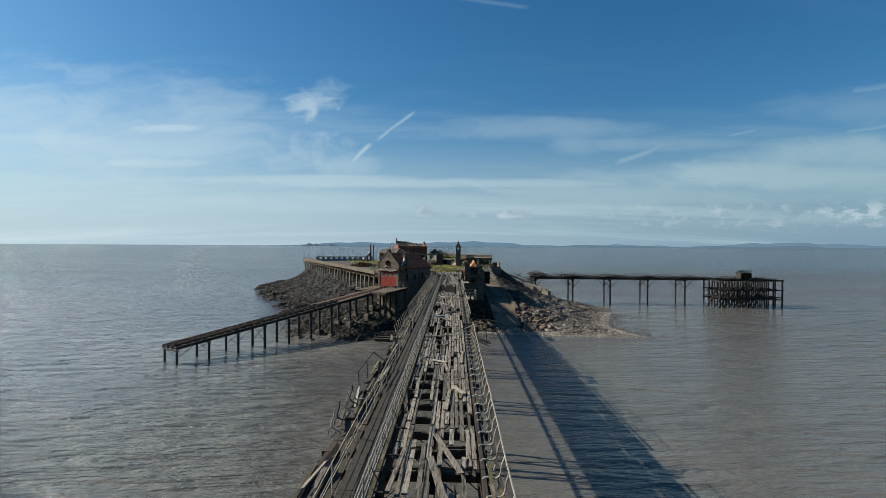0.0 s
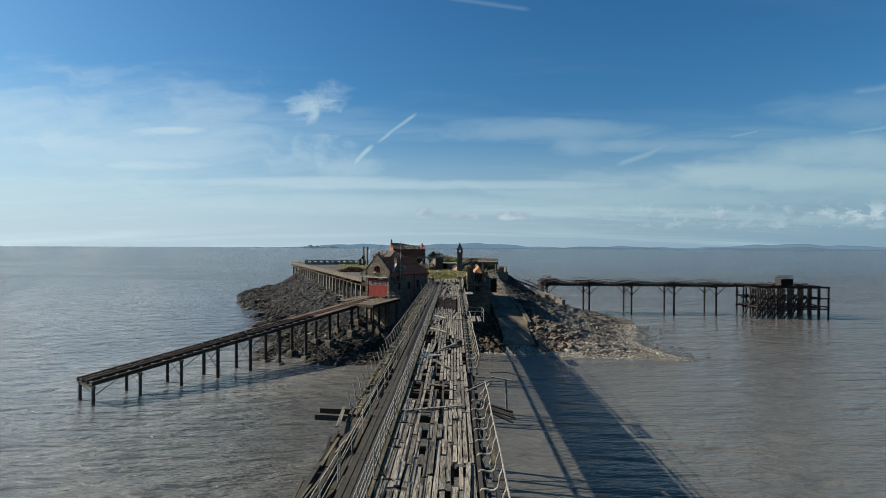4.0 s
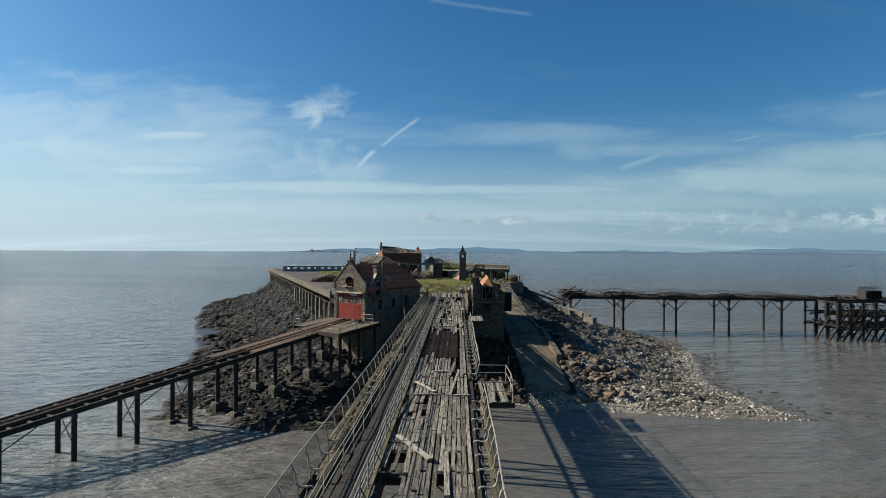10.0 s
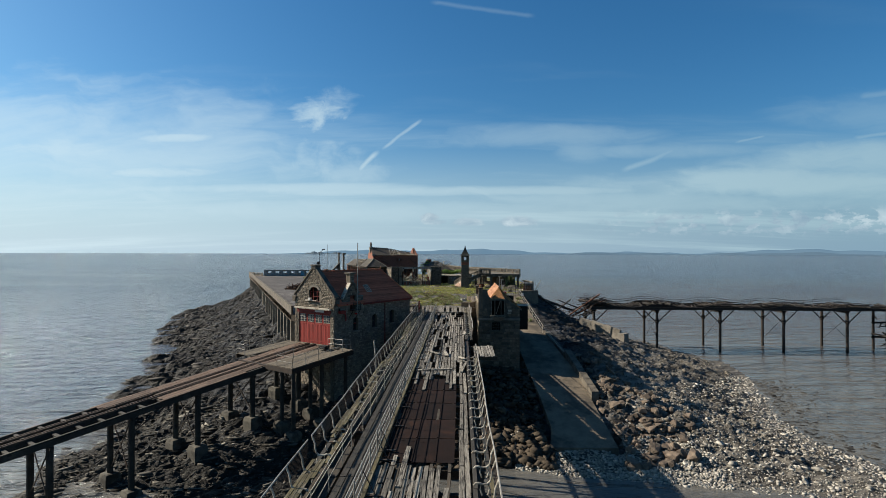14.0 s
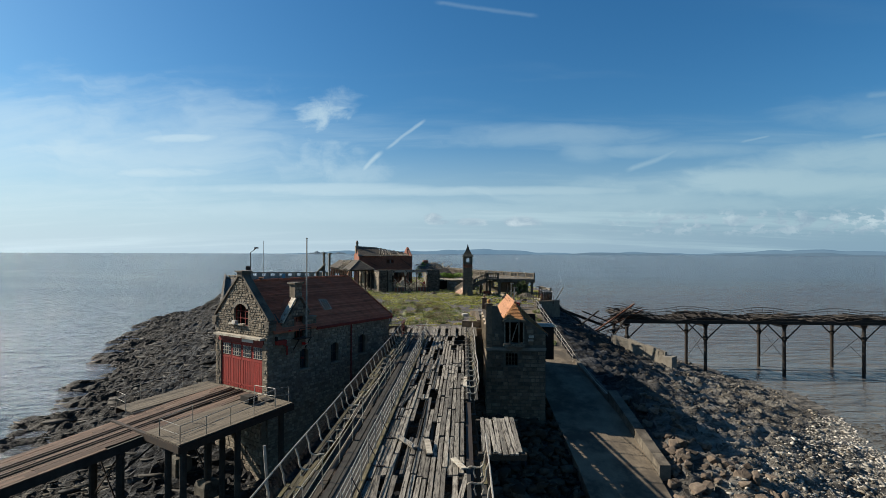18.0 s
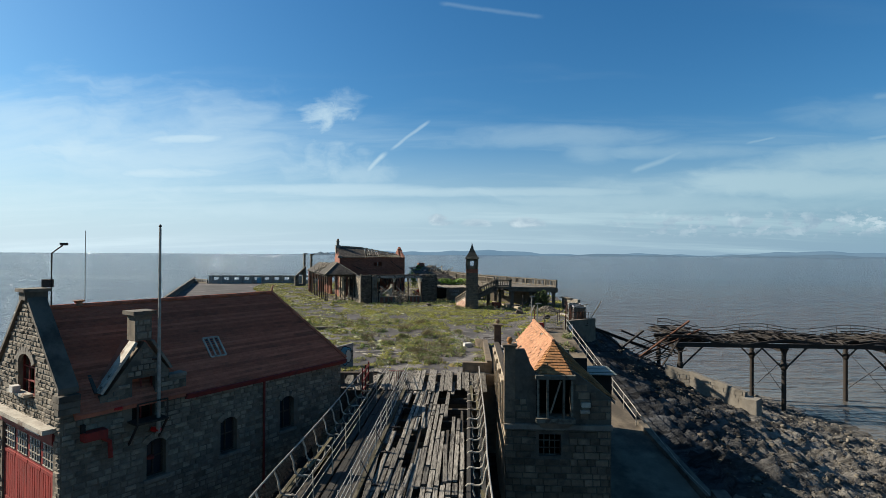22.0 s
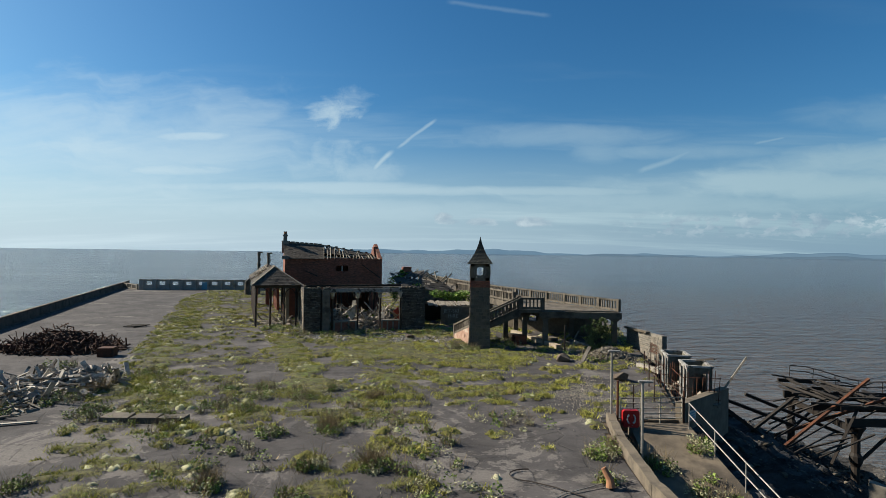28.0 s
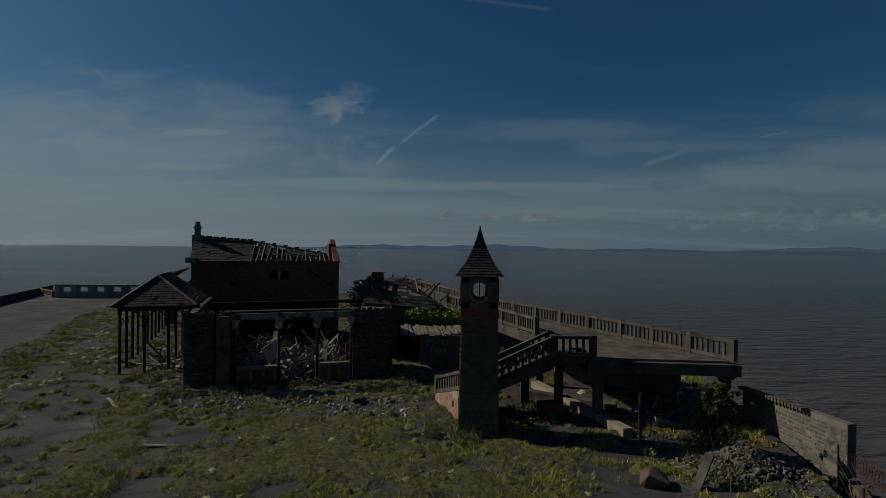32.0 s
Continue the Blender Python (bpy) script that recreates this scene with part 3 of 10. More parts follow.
        if smooth:
            me.shade_smooth()
        ob = new(name, me)
        if parent is not None:
            ob.parent = parent
        return tagged(ob, label, category, group, kind)


def share(name, ob, parent, m):
    """Another object on the same mesh, under parent, at the pose m."""
    o = new(name, ob.data)
    o.parent, o.matrix_basis = parent, m
    return o


def thing(name, label, category, at=(0, 0, 0), group="", kind=""):
    ob = new(name)
    ob.empty_display_size = 0.3
    ob.location = at
    return tagged(ob, label, category, group, kind)


def inside(x, y, poly):
    hit, j = False, len(poly) - 1
    for i in range(len(poly)):
        (xi, yi), (xj, yj) = poly[i], poly[j]
        if (yi > y) != (yj > y) and x < (xj - xi) * (y - yi) / (yj - yi) + xi:
            hit = not hit
        j = i
    return hit


def edge_gap(X, Y, poly):
    """Distance of many points to an outline (numpy)."""
    best = np.full(X.shape, 1e9)
    for (x0, y0), (x1, y1) in zip(poly, poly[1:] + poly[:1]):
        ex, ey = x1 - x0, y1 - y0
        t = np.clip(((X - x0) * ex + (Y - y0) * ey) / (ex * ex + ey * ey), 0, 1)
        best = np.minimum(best, np.hypot(X - x0 - t * ex, Y - y0 - t * ey))
    return best


def within(X, Y, poly):
    hit = np.zeros(X.shape, bool)
    j = len(poly) - 1
    for i in range(len(poly)):
        (xi, yi), (xj, yj) = poly[i], poly[j]
        if yi != yj:
            hit ^= ((yi > Y) != (yj > Y)) & (X < (xj - xi) * (Y - yi) / (yj - yi) + xi)
        j = i
    return hit


def lattice(rs, X, Y, cell):
    """Smooth value noise on a grid of random numbers, 0 to 1 (numpy)."""
    T = rs.random((512, 512))
    gx, gy = X / cell + 1000.0, Y / cell + 1000.0
    ix, iy = np.floor(gx).astype(int), np.floor(gy).astype(int)
    fx, fy = gx - ix, gy - iy
    fx, fy = fx * fx * (3 - 2 * fx), fy * fy * (3 - 2 * fy)
    a, b = T[ix % 512, iy % 512], T[(ix + 1) % 512, iy % 512]
    c, d = T[ix % 512, (iy + 1) % 512], T[(ix + 1) % 512, (iy + 1) % 512]
    return (a * (1 - fx) + b * fx) * (1 - fy) + (c * (1 - fx) + d * fx) * fy


# ---- sea, far shore ----
m = Mesh()
m.add([(-4700, -4700, 0), (4700, -4700, 0), (4700, 4700, 0), (-4700, 4700, 0)], [(0, 1, 2, 3)])
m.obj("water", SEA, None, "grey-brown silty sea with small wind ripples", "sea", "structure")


def far_land(name, az0, az1, dist, top, mat, label, seed):
    """A low ridge of hills on the horizon, from one bearing to another (degrees, right of +y)."""
    r = np.random.RandomState(seed)
    n = 160
    ks = [(r.uniform(1, 3.5), r.uniform(0, 6)), (r.uniform(5, 9), r.uniform(0, 6)), (r.uniform(14, 24), r.uniform(0, 6)), (r.uniform(40, 60), r.uniform(0, 6))]
    v, f = [], []
    for i in range(n + 1):
        s = i / n
        a = radians(az0 + (az1 - az0) * s)
        hgt = 0.45 + 0.22 * math.sin(ks[0][0] * s * 6 + ks[0][1]) + 0.16 * math.sin(ks[1][0] * s * 6 + ks[1][1]) + 0.07 * math.sin(ks[2][0] * s * 6 + ks[2][1]) + 0.03 * math.sin(ks[3][0] * s * 6 + ks[3][1])
        hgt = max(0.06, hgt) * min(1, s * 8 + 0.02, (1 - s) * 8 + 0.02) * top
        for d, z in ((dist, -1.0), (dist + 60, hgt * 0.7), (dist + 160, hgt), (dist + 200, -1.0)):
            v.append((math.sin(a) * d, math.cos(a) * d, z))
    for i in range(n):
        for j in range(3):
            f.append((i * 4 + j, i * 4 + 4 + j, i * 4 + 5 + j, i * 4 + 1 + j))
    mm = Mesh()
    mm.v, mm.f = v, f
    return mm.obj(name, mat, None, label, "hills", "structure", smooth=True)


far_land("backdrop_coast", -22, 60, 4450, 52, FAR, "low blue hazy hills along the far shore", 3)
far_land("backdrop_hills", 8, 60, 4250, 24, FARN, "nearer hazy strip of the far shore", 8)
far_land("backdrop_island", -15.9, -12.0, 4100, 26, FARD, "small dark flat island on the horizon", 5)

# ---- island: shore rock, made ground on top ----
SHORE = [(-9, 109.5), (-4, 115.5), (7, 116), (12, 114.5), (20, 113.5), (30, 111.0), (41, 110.6), (38, 121), (37.5, 130), (42, 142), (46, 154), (47.5, 163), (44, 173), (42.5, 181), (38, 190), (30, 207),
         (19, 237), (-20, 262), (-60, 276), (-84, 279), (-84, 250), (-81, 225), (-63, 184), (-50, 159), (-43.5, 143), (-37, 124), (-32.5, 110), (-27, 106), (-18, 105.5)]
CREST = [(-8, 137), (4, 139), (9.8, 139), (11.5, 150), (13, 160), (15, 170), (17, 184), (18, 200), (12, 222), (-10, 244), (-50, 246), (-58, 231), (-38, 186), (-24, 158), (-14.5, 137)]


def ramp_z(y):
    return float(np.interp(y, [114.5, 121, 133, 143.2, 160.6], [0.35, 2.0, 5.2, 7.8, 11.4]))


def land(X, Y):
    """Height of the rock, without and with its roughness."""
    ds, dc = edge_gap(X, Y, SHORE), edge_gap(X, Y, CREST)
    ins, top = within(X, Y, SHORE), within(X, Y, CREST)
    s = ds / (ds + dc + 1e-6)
    h = np.where(top, 10.9, np.where(ins, 10.6 * s ** np.where(X < -6, 1.9, np.where((X > 14) & (Y > 142), 1.7, 1.25)), -0.35 * np.minimum(ds, 12)))
    # broad shingle apron on the near right, gentle
    ap = np.exp(-(((X - 30) / 14) ** 2 + ((Y - 122) / 14) ** 2))
    h = np.where(ins & ~top, h * (1 - 0.35 * ap), h)
    # a low shelf of slabs and shingle under the slipway
    h = np.where(ins, h + 0.75 * np.exp(-(((X + 17) / 13) ** 2 + ((Y - 113) / 7) ** 2)), h)
    # the slope stays below the ramp beside it
    ry = np.interp(Y, [114.5, 121, 133, 143.2, 160.6], [0.35, 2.0, 5.2, 7.8, 11.4])
    on = (X > 8.5) & (X < 17.6) & (Y > 117.5) & (Y < 161)
    h = np.where(on, np.minimum(h, ry - 0.45), h)
    # hollow by the bridge and under the two buildings
    gap = (X > -5.0) & (X < 9.6) & (Y < 141.5)
    h = np.where(gap, np.minimum(h, 0.6 + np.clip(Y - 114, 0, 30) * 0.225), h)
    return h, ins, top


CELL = 0.34                                            # spacing of the rock's mesh
rs = np.random.RandomState(11)
GX, GY = np.meshgrid(np.arange(-96, 58, CELL), np.arange(100, 292, CELL), indexing="ij")
H, INS, TOP = land(GX, GY)
# tilted beds: ridges that run out to sea on the left, lumps elsewhere
ang = radians(18)
U, W = GX * math.cos(ang) + GY * math.sin(ang), -GX * math.sin(ang) + GY * math.cos(ang)
ledge = (W * 0.5 + 1.4 * lattice(rs, W, U * 0.3, 6.0)) % 1.0
ledge2 = (W * 1.15 + 2.2 * lattice(rs, W, U * 0.25, 4.0)) % 1.0
lump, lump2 = lattice(rs, GX, GY, 4.5), lattice(rs, GX, GY, 1.3)
left = np.clip((-2 - GX) / 8, 0, 1)


def blocks(r, X, Y):
    """One random level for each unit cell: broken, stepped beds."""
    T = r.random((512, 512))
    return T[np.floor(X).astype(int) % 512, np.floor(Y).astype(int) % 512]


# broken beds: saw-toothed ledges, cut across into blocks
Q = W + 2.2 * lattice(rs, U, W, 8.0) + 0.5 * lattice(rs, U, W, 1.6)
row = np.floor(Q / 0.95)
teeth = (Q / 0.95) % 1.0
slabs = blocks(rs, U / 1.7 + 0.37 * row, Q / 0.95)
slabs2 = blocks(rs, U / 0.68 + 0.61 * np.floor(Q / 0.40), Q / 0.40)
beds = 0.42 * teeth + 0.26 * slabs + 0.34 * slabs2 + 1.3 * (lattice(rs, U * 0.35, W, 4.0) - 0.5) + 0.8 * np.abs(lattice(rs, U * 0.5, W, 1.6) - 0.5) - 0.8
rough = left * beds + (1 - left) * (0.9 * (lump - 0.5) + 0.5 * (lump2 - 0.5) + 0.5 * ledge + 0.35 * ledge2 + 0.30 * slabs + 0.5 * np.abs(lattice(rs, GX, GY, 0.9) - 0.5) - 0.72) + 0.25 * (lattice(rs, GX, GY, 0.85) - 0.5)
gap_ = edge_gap(GX, GY, SHORE)
fade = np.where(left > 0.5, np.clip(gap_ / 3.5, 0.45, 1), np.clip(gap_ / 6, 0.12, 1)) * np.where(TOP, 0.05, 1.0)
# the tide line is ragged: fingers of rock and small pools
H = H + left * np.exp(-(H / 1.4) ** 2) * (1.5 * (lattice(rs, U * 0.5, W, 4.0) - 0.5) + 0.9 * (lattice(rs, U * 0.6, W, 1.5) - 0.5))
H = H + rough * fade
# keep clear of the ramp
ry = np.interp(GY, [114.5, 121, 133, 143.2, 160.6], [0.35, 2.0, 5.2, 7.8, 11.4])
clear = ((GX > 9.6) | ((GX > 4.6) & (GY > 143.8) & (GY < 149.0)) | ((GX > 8.6) & (GY > 141.5))) & (GX < 17.2) & (GY > 117.8) & (GY < 161)
H = np.where(clear, np.minimum(H, ry - 0.3), H)
H = np.where(TOP, np.minimum(H, 11.2), H)
# boulders are heaped against the ramp
pile = np.minimum(ry - 0.1, 6.5) - 0.42 * (GX - 17.0) + 0.5 * (lattice(rs, GX, GY, 2.2) - 0.5)
H = np.where((GX > 17.2) & (GX < 30) & (GY > 115) & (GY < 146), np.maximum(H, pile), H)
NX, NY = GX.shape


def height(x, y):
    i, j = (x + 96) / CELL, (y - 100) / CELL
    a, b = int(i), int(j)
    if not (0 <= a < NX - 1 and 0 <= b < NY - 1):
        return -2.0
    fx, fy = i - a, j - b
    return float((H[a, b] * (1 - fx) + H[a + 1, b] * fx) * (1 - fy) + (H[a, b + 1] * (1 - fx) + H[a + 1, b + 1] * fx) * fy)


keep = (H[:-1, :-1] > -1.2) | (H[1:, 1:] > -1.2)
idx = np.arange(NX * NY).reshape(NX, NY)
quads = np.stack([idx[:-1, :-1], idx[1:, :-1], idx[1:, 1:], idx[:-1, 1:]], -1)[keep]
used = np.unique(quads)
remap = np.zeros(NX * NY, int)
remap[used] = np.arange(len(used))
m = Mesh()
m.v = np.stack([GX.ravel(), GY.ravel(), H.ravel()], -1)[used].tolist()
m.f = remap[quads].tolist()
m.obj("ground_rock", ROCK, None, "dark wave-cut rock slopes of the island, weedy by the water", "rock", "structure")
eastern = GX.ravel()[used][remap[quads][:, 0]] > -2.0
bpy.data.objects["ground_rock"].data.polygons.foreach_set("use_smooth", eastern)

GZ = 11.45                                             # level of the made ground
P0, P1 = Vector((-17.6, 131.5, 0)), Vector((-64.8, 238.8, 0))   # sea edge of the promenade slab
TOPS = [(-10.2, 139.6), (-4.6, 140.6), (4.2, 140.9), (4.1, 148.9), (5.0, 149.3), (7.0, 150.65), (8.3, 152.1), (8.2, 157.8), (8.7, 161.2), (12.2, 161.6), (13.6, 168.5), (15.2, 177), (16.5, 186), (17.5, 200), (12, 222), (-8, 243),
        (-62.6, 240.8), (-64.8, 238.8), (-17.6, 131.5), (-16.2, 131.0)]
GRASS_EDGE = [(-9.2, 146.7), (-14.1, 157.0), (-31.0, 193.5), (-41.0, 216.0), (-44, 228)]


def growth(X, Y):
    """Where plants grow, 0 to 1: in streaks and small patches, thick in the middle of the ground, none on the promenade strip."""
    r = np.random.RandomState(21)
    a, b = X * 0.97 + Y * 0.24, Y * 0.97 - X * 0.24
    n = (lattice(r, a * 0.8, b, 4.0) - 0.5) * 0.45 + (lattice(r, a * 0.55, b * 1.2, 0.95) - 0.5) * 1.0 + (lattice(r, X * 0.8, Y, 0.42) - 0.5) * 0.95
    ex = np.interp(Y, [p[1] for p in GRASS_EDGE], [p[0] for p in GRASS_EDGE])
    side = np.clip((X - ex) / 0.6, 0, 1)
    far = np.clip((Y - 152) / 18, 0, 1)
    mid_ = np.clip((X + 13) / 7, 0, 1) * np.clip((9 - X) / 5, 0, 1)

    def patch(cx, cy, rx, ry):
        return np.exp(-(((X - cx) / rx) ** 2 + ((Y - cy) / ry) ** 2) ** 2)

    def strip(x0, y0, x1, y1, w):
        t = np.clip(((X - x0) * (x1 - x0) + (Y - y0) * (y1 - y0)) / ((x1 - x0) ** 2 + (y1 - y0) ** 2), 0, 1)
        return np.exp(-((X - x0 - t * (x1 - x0)) ** 2 + (Y - y0 - t * (y1 - y0)) ** 2) / w ** 2)
    lush = -0.20 + 0.11 * far + 0.24 * np.exp(-((X - ex - 2.6) / 3.4) ** 2) * np.clip((Y - 147) / 4, 0, 1) + 0.15 * far * mid_ + 0.30 * strip(-0.4, 142.5, -3.2, 160.0, 1.5) + 0.16 * strip(-12.0, 163.0, 4.0, 165.0, 1.6)
    # a green track towards the pavilion and the thick meadow beside it
    lush += 0.75 * strip(-6.2, 165.5, -14.2, 182.6, 0.9) + 0.52 * patch(-3.6, 176.0, 4.6, 3.8) + 0.30 * patch(3.6, 174.0, 3.4, 3.2) + 0.22 * patch(9.0, 171.6, 2.4, 1.6) + 0.25 * strip(-2.5, 168.5, 5.5, 169.2, 0.9)
    # bare sheets of asphalt
    lush -= 0.55 * patch(1.2, 170.5, 2.2, 1.0) + 0.6 * patch(6.4, 170.5, 1.1, 0.5) + 0.5 * patch(11.2, 171.2, 2.0, 0.9) + 0.5 * strip(-5.2, 167.0, -7.8, 173.2, 0.45) + 0.4 * patch(-7.2, 175.4, 0.9, 0.6) + 0.22 * patch(-11.0, 169.8, 3.2, 1.6) + 0.30 * patch(5.5, 158.0, 3.6, 6.0) + 0.16 * patch(-4.0, 152.0, 3.5, 7.0)
    g = np.clip((n + lush) / 0.10 + 0.5, 0, 1)
    # joints of the old paving
    jt = np.minimum(np.abs((Y * 0.94 + X * 0.34) % 2.6 - 1.3), np.abs((X * 0.94 - Y * 0.34) % 3.4 - 1.7) * 1.5)
    g = np.maximum(g, 0.8 * np.exp(-(jt / 0.12) ** 2) * (lattice(r, X, Y, 1.9) > 0.54))
    clump = np.clip((lattice(r, a * 0.7, b * 1.15, 0.7) - 0.36) * 7.0, 0, 1)
    g = g * np.maximum(0.1 + 0.9 * clump, np.clip(lush * 4, 0, 1))
    bare = np.hypot(X - 9.5, Y - 166) < 2.2
    g = np.where(bare, g * 0.55, g)
    return g * side


AX, AY = np.meshgrid(np.arange(-66, 19, 0.22), np.arange(130, 245, 0.22), indexing="ij")
ok = within(AX + 0.11, AY + 0.11, TOPS) & (edge_gap(AX + 0.11, AY + 0.11, TOPS) > 0.16)
AG = growth(AX, AY)
AH = GZ + 0.05 * (lattice(rs, AX, AY, 5.0) - 0.5) + AG * (0.05 + 0.13 * lattice(rs, AX, AY, 0.7))
ai = np.arange(AX.size).reshape(AX.shape)
aq = np.stack([ai[:-1, :-1], ai[1:, :-1], ai[1:, 1:], ai[:-1, 1:]], -1)[ok[:-1, :-1]]
used = np.unique(aq)
remap = np.zeros(AX.size, int)
remap[used] = np.arange(len(used))
m = Mesh()
m.v = np.stack([AX.ravel(), AY.ravel(), AH.ravel()], -1)[used].tolist()
m.f = remap[aq].tolist()
ground = m.obj("ground", GROUND, None, "cracked grey asphalt overgrown with grass and moss", "ground", "structure", smooth=True)
att = ground.data.attributes.new("growth", "FLOAT", "POINT")
att.data.foreach_set("value", AG.ravel()[used].astype(np.float32))
m = Mesh()
m.prism(TOPS[::-1] if sum((b[0] - a[0]) * (b[1] + a[1]) for a, b in zip(TOPS, TOPS[1:] + TOPS[:1])) > 0 else TOPS, GZ - 0.75, GZ - 0.05)
m.obj("pavement_slab", GSTONE, None, "thick concrete slab edge under the made ground", "slab", "structure")

# ---- the bridge ----
DZ = 11.0                                              # top of the deck boards
BY0, BY1 = -14.0, 141.0
bridge = thing("pier_bridge", "long derelict timber-decked iron pier bridge with broken boards", "pier", (0, 0, 0))
bw = random.Random(5)
for x, w, hh in ((-0.9, 0.2, 0.45), (0.9, 0.2, 0.45)):
    Mesh().box((x, (BY0 + BY1) / 2, DZ - 0.62 - hh / 2), (w, BY1 - BY0, hh)).obj("girder", IRON, bridge, "rusty iron girder")
# side girders: a plated top chord, an open lattice and a thin bottom chord
for x in (-3.12, 2.72):
    Mesh().box((x, (BY0 + BY1) / 2, DZ - 0.45), (0.26, BY1 - BY0, 0.66)).obj("girder", IRON, bridge, "rusty plated top chord of the side girder")
    Mesh().box((x, (BY0 + BY1) / 2, DZ - 1.72), (0.24, BY1 - BY0, 0.16)).obj("bottom_chord", IRON, bridge, "thin rusty bottom chord of the side girder")
    lat = Mesh()
    y = BY0
    while y < BY1 - 0.9:
        lat.beam((x, y, DZ - 1.68), (x, y + 0.85, DZ - 0.76), 0.03, 0.07).beam((x, y + 0.85, DZ - 1.68), (x, y, DZ - 0.76), 0.03, 0.07)
        y += 0.85
    lat.obj("lattice", IRON, bridge, "crossed iron lattice bars", kind="stuff")
# outer deck timbers under the left-hand benches, coloured dark for the shaded strip
y = BY0
while y < BY1 - 0.5:
    ln = min(bw.uniform(2.2, 4.2), BY1 - y)
    for k in range(4):
        if bw.random() < 0.84:
            Mesh().box((0, 0, 0), (0.25, ln - 0.05, 0.06), bw.uniform(-0.008, 0.008)).obj("outer_board", DARKWOOD, bridge).location = (-3.12 + k * 0.27, y + ln / 2, DZ - 0.13 + bw.uniform(-0.015, 0.015))
    y += ln
m = Mesh()
for x in np.arange(-2.6, 2.6, 0.62):
    y = BY0
    while y < BY1 - 1:
        ln = bw.uniform(3, 7)
        if bw.random() < 0.72:
            m.beam((x + bw.uniform(-0.05, 0.05), y, DZ - 0.2), (x + bw.uniform(-0.05, 0.05), min(y + ln, BY1), DZ - 0.2 + bw.uniform(-0.03, 0.03)), 0.12, 0.2)
        y += ln
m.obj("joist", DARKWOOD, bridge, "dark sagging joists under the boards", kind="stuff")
y = BY0 + 0.5
first = None
while y < BY1:
    if first is None:
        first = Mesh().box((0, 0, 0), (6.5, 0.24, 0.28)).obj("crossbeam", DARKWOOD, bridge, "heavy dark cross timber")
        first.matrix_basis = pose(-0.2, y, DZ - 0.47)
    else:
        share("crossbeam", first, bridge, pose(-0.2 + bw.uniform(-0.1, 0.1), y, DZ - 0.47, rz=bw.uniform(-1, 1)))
    y += 2.05

# iron trestles down to the sea bed
def trestle(y):
    g = Mesh()
    for sx in (-1, 1):
        for sy in (-1, 1):
            g.tube([(sx * 2.9, y + sy * 1.3, DZ - 1.0), (sx * 4.1, y + sy * 1.9, -1.5)], 0.17, 8)
    g.obj("trestle_frame", IRON, bridge, "splayed cast-iron trestle legs", smooth=False)
    bars = []
    for sx in (-1, 1):
        bars += [((sx * 3.0, y - 1.35, 9.6), (sx * 3.7, y + 1.7, 3.0), 0.06), ((sx * 3.0, y + 1.35, 9.6), (sx * 3.7, y - 1.7, 3.0), 0.06)]
    for sy in (-1, 1):
        bars += [((-3.0, y + sy * 1.35, 9.4), (3.6, y + sy * 1.65, 3.6), 0.06), ((3.0, y + sy * 1.35, 9.4), (-3.6, y + sy * 1.65, 3.6), 0.06)]
        bars += [((-3.45, y + sy * 1.55, 6.6), (3.45, y + sy * 1.55, 6.6), 0.14), ((-3.9, y + sy * 1.75, 2.6), (3.9, y + sy * 1.75, 2.6), 0.14)]
    for p, q, w in bars:
        Mesh().beam(p, q, w, w).obj("trestle_brace", IRON, bridge, "thin iron brace")


for y in (-2, 15, 31, 47.5, 64, 80, 96.5, 113, 128):
    trestle(y)

# deck boards, laid lengthwise, patched and partly missing
PLATEY = (89.0, 102.5)
rows_x = np.linspace(-0.86, 2.52, 17)
planks, rest = [], Mesh()
HOLES = [(0.35, 24, 27.5), (1.9, 20, 22), (0.4, 43, 47), (1.1, 49, 52), (-0.3, 47, 50.5), (0.6, 53, 56), (-0.5, 63, 66.5), (1.2, 63.5, 66), (-0.3, 68, 70.5), (0.2, 75.8, 77.0), (2.0, 86, 88), (1.5, 104, 106),
         (0.4, 113, 116.5), (0.9, 117, 119), (-0.2, 121, 125), (0.8, 123, 126), (0.5, 128, 131), (1.7, 130, 134), (2.2, 134, 140), (1.3, 137, 140.5), (-0.4, 132, 135), (-0.6, 16, 19), (1.0, 17, 20), (2.3, 15, 18), (0.1, 30, 33), (1.6, 36, 38)]
for i, (xa, xb) in enumerate(zip(rows_x[:-1], rows_x[1:])):
    y = BY0 + bw.uniform(0, 2)
    while y < BY1 - 0.3:
        ln = min(bw.choice((2.05, 4.1, 4.1, 6.15)) + bw.uniform(-0.12, 0.12) - (y - BY0) % 2.05 * 0.5, BY1 - y)
        xc, yc = (xa + xb) / 2, y + ln / 2
        gone = bw.random() < (0.045 if yc > 70 else 0.07) or any(abs(xc - hx) < 0.26 and h0 - 0.4 < yc < h1 + 0.4 for hx, h0, h1 in HOLES)
        if PLATEY[0] + 0.5 < yc < PLATEY[1] - 0.5 and xc < 2.0:
            gone = True
        if not gone:
            w = (xb - xa) * bw.uniform(0.70, 0.94)
            loose = bw.random() < 0.06
            zz = DZ - 0.035 + bw.uniform(-0.025, 0.02) + (0.06 if loose else 0)
            q = (xc + bw.uniform(-0.012, 0.012), yc, zz, w, ln - bw.uniform(0.01, 0.10), 0.07, bw.uniform(-0.5, 0.5) + (bw.uniform(-7, 7) if loose else 0), bw.uniform(-0.7, 0.7), bw.uniform(-2.5, 2.5))
            planks.append(q)
        y += ln
near = [q for q in planks if 56 < q[1] < 141]
bw.shuffle(near)
chosen = set(near[:300])
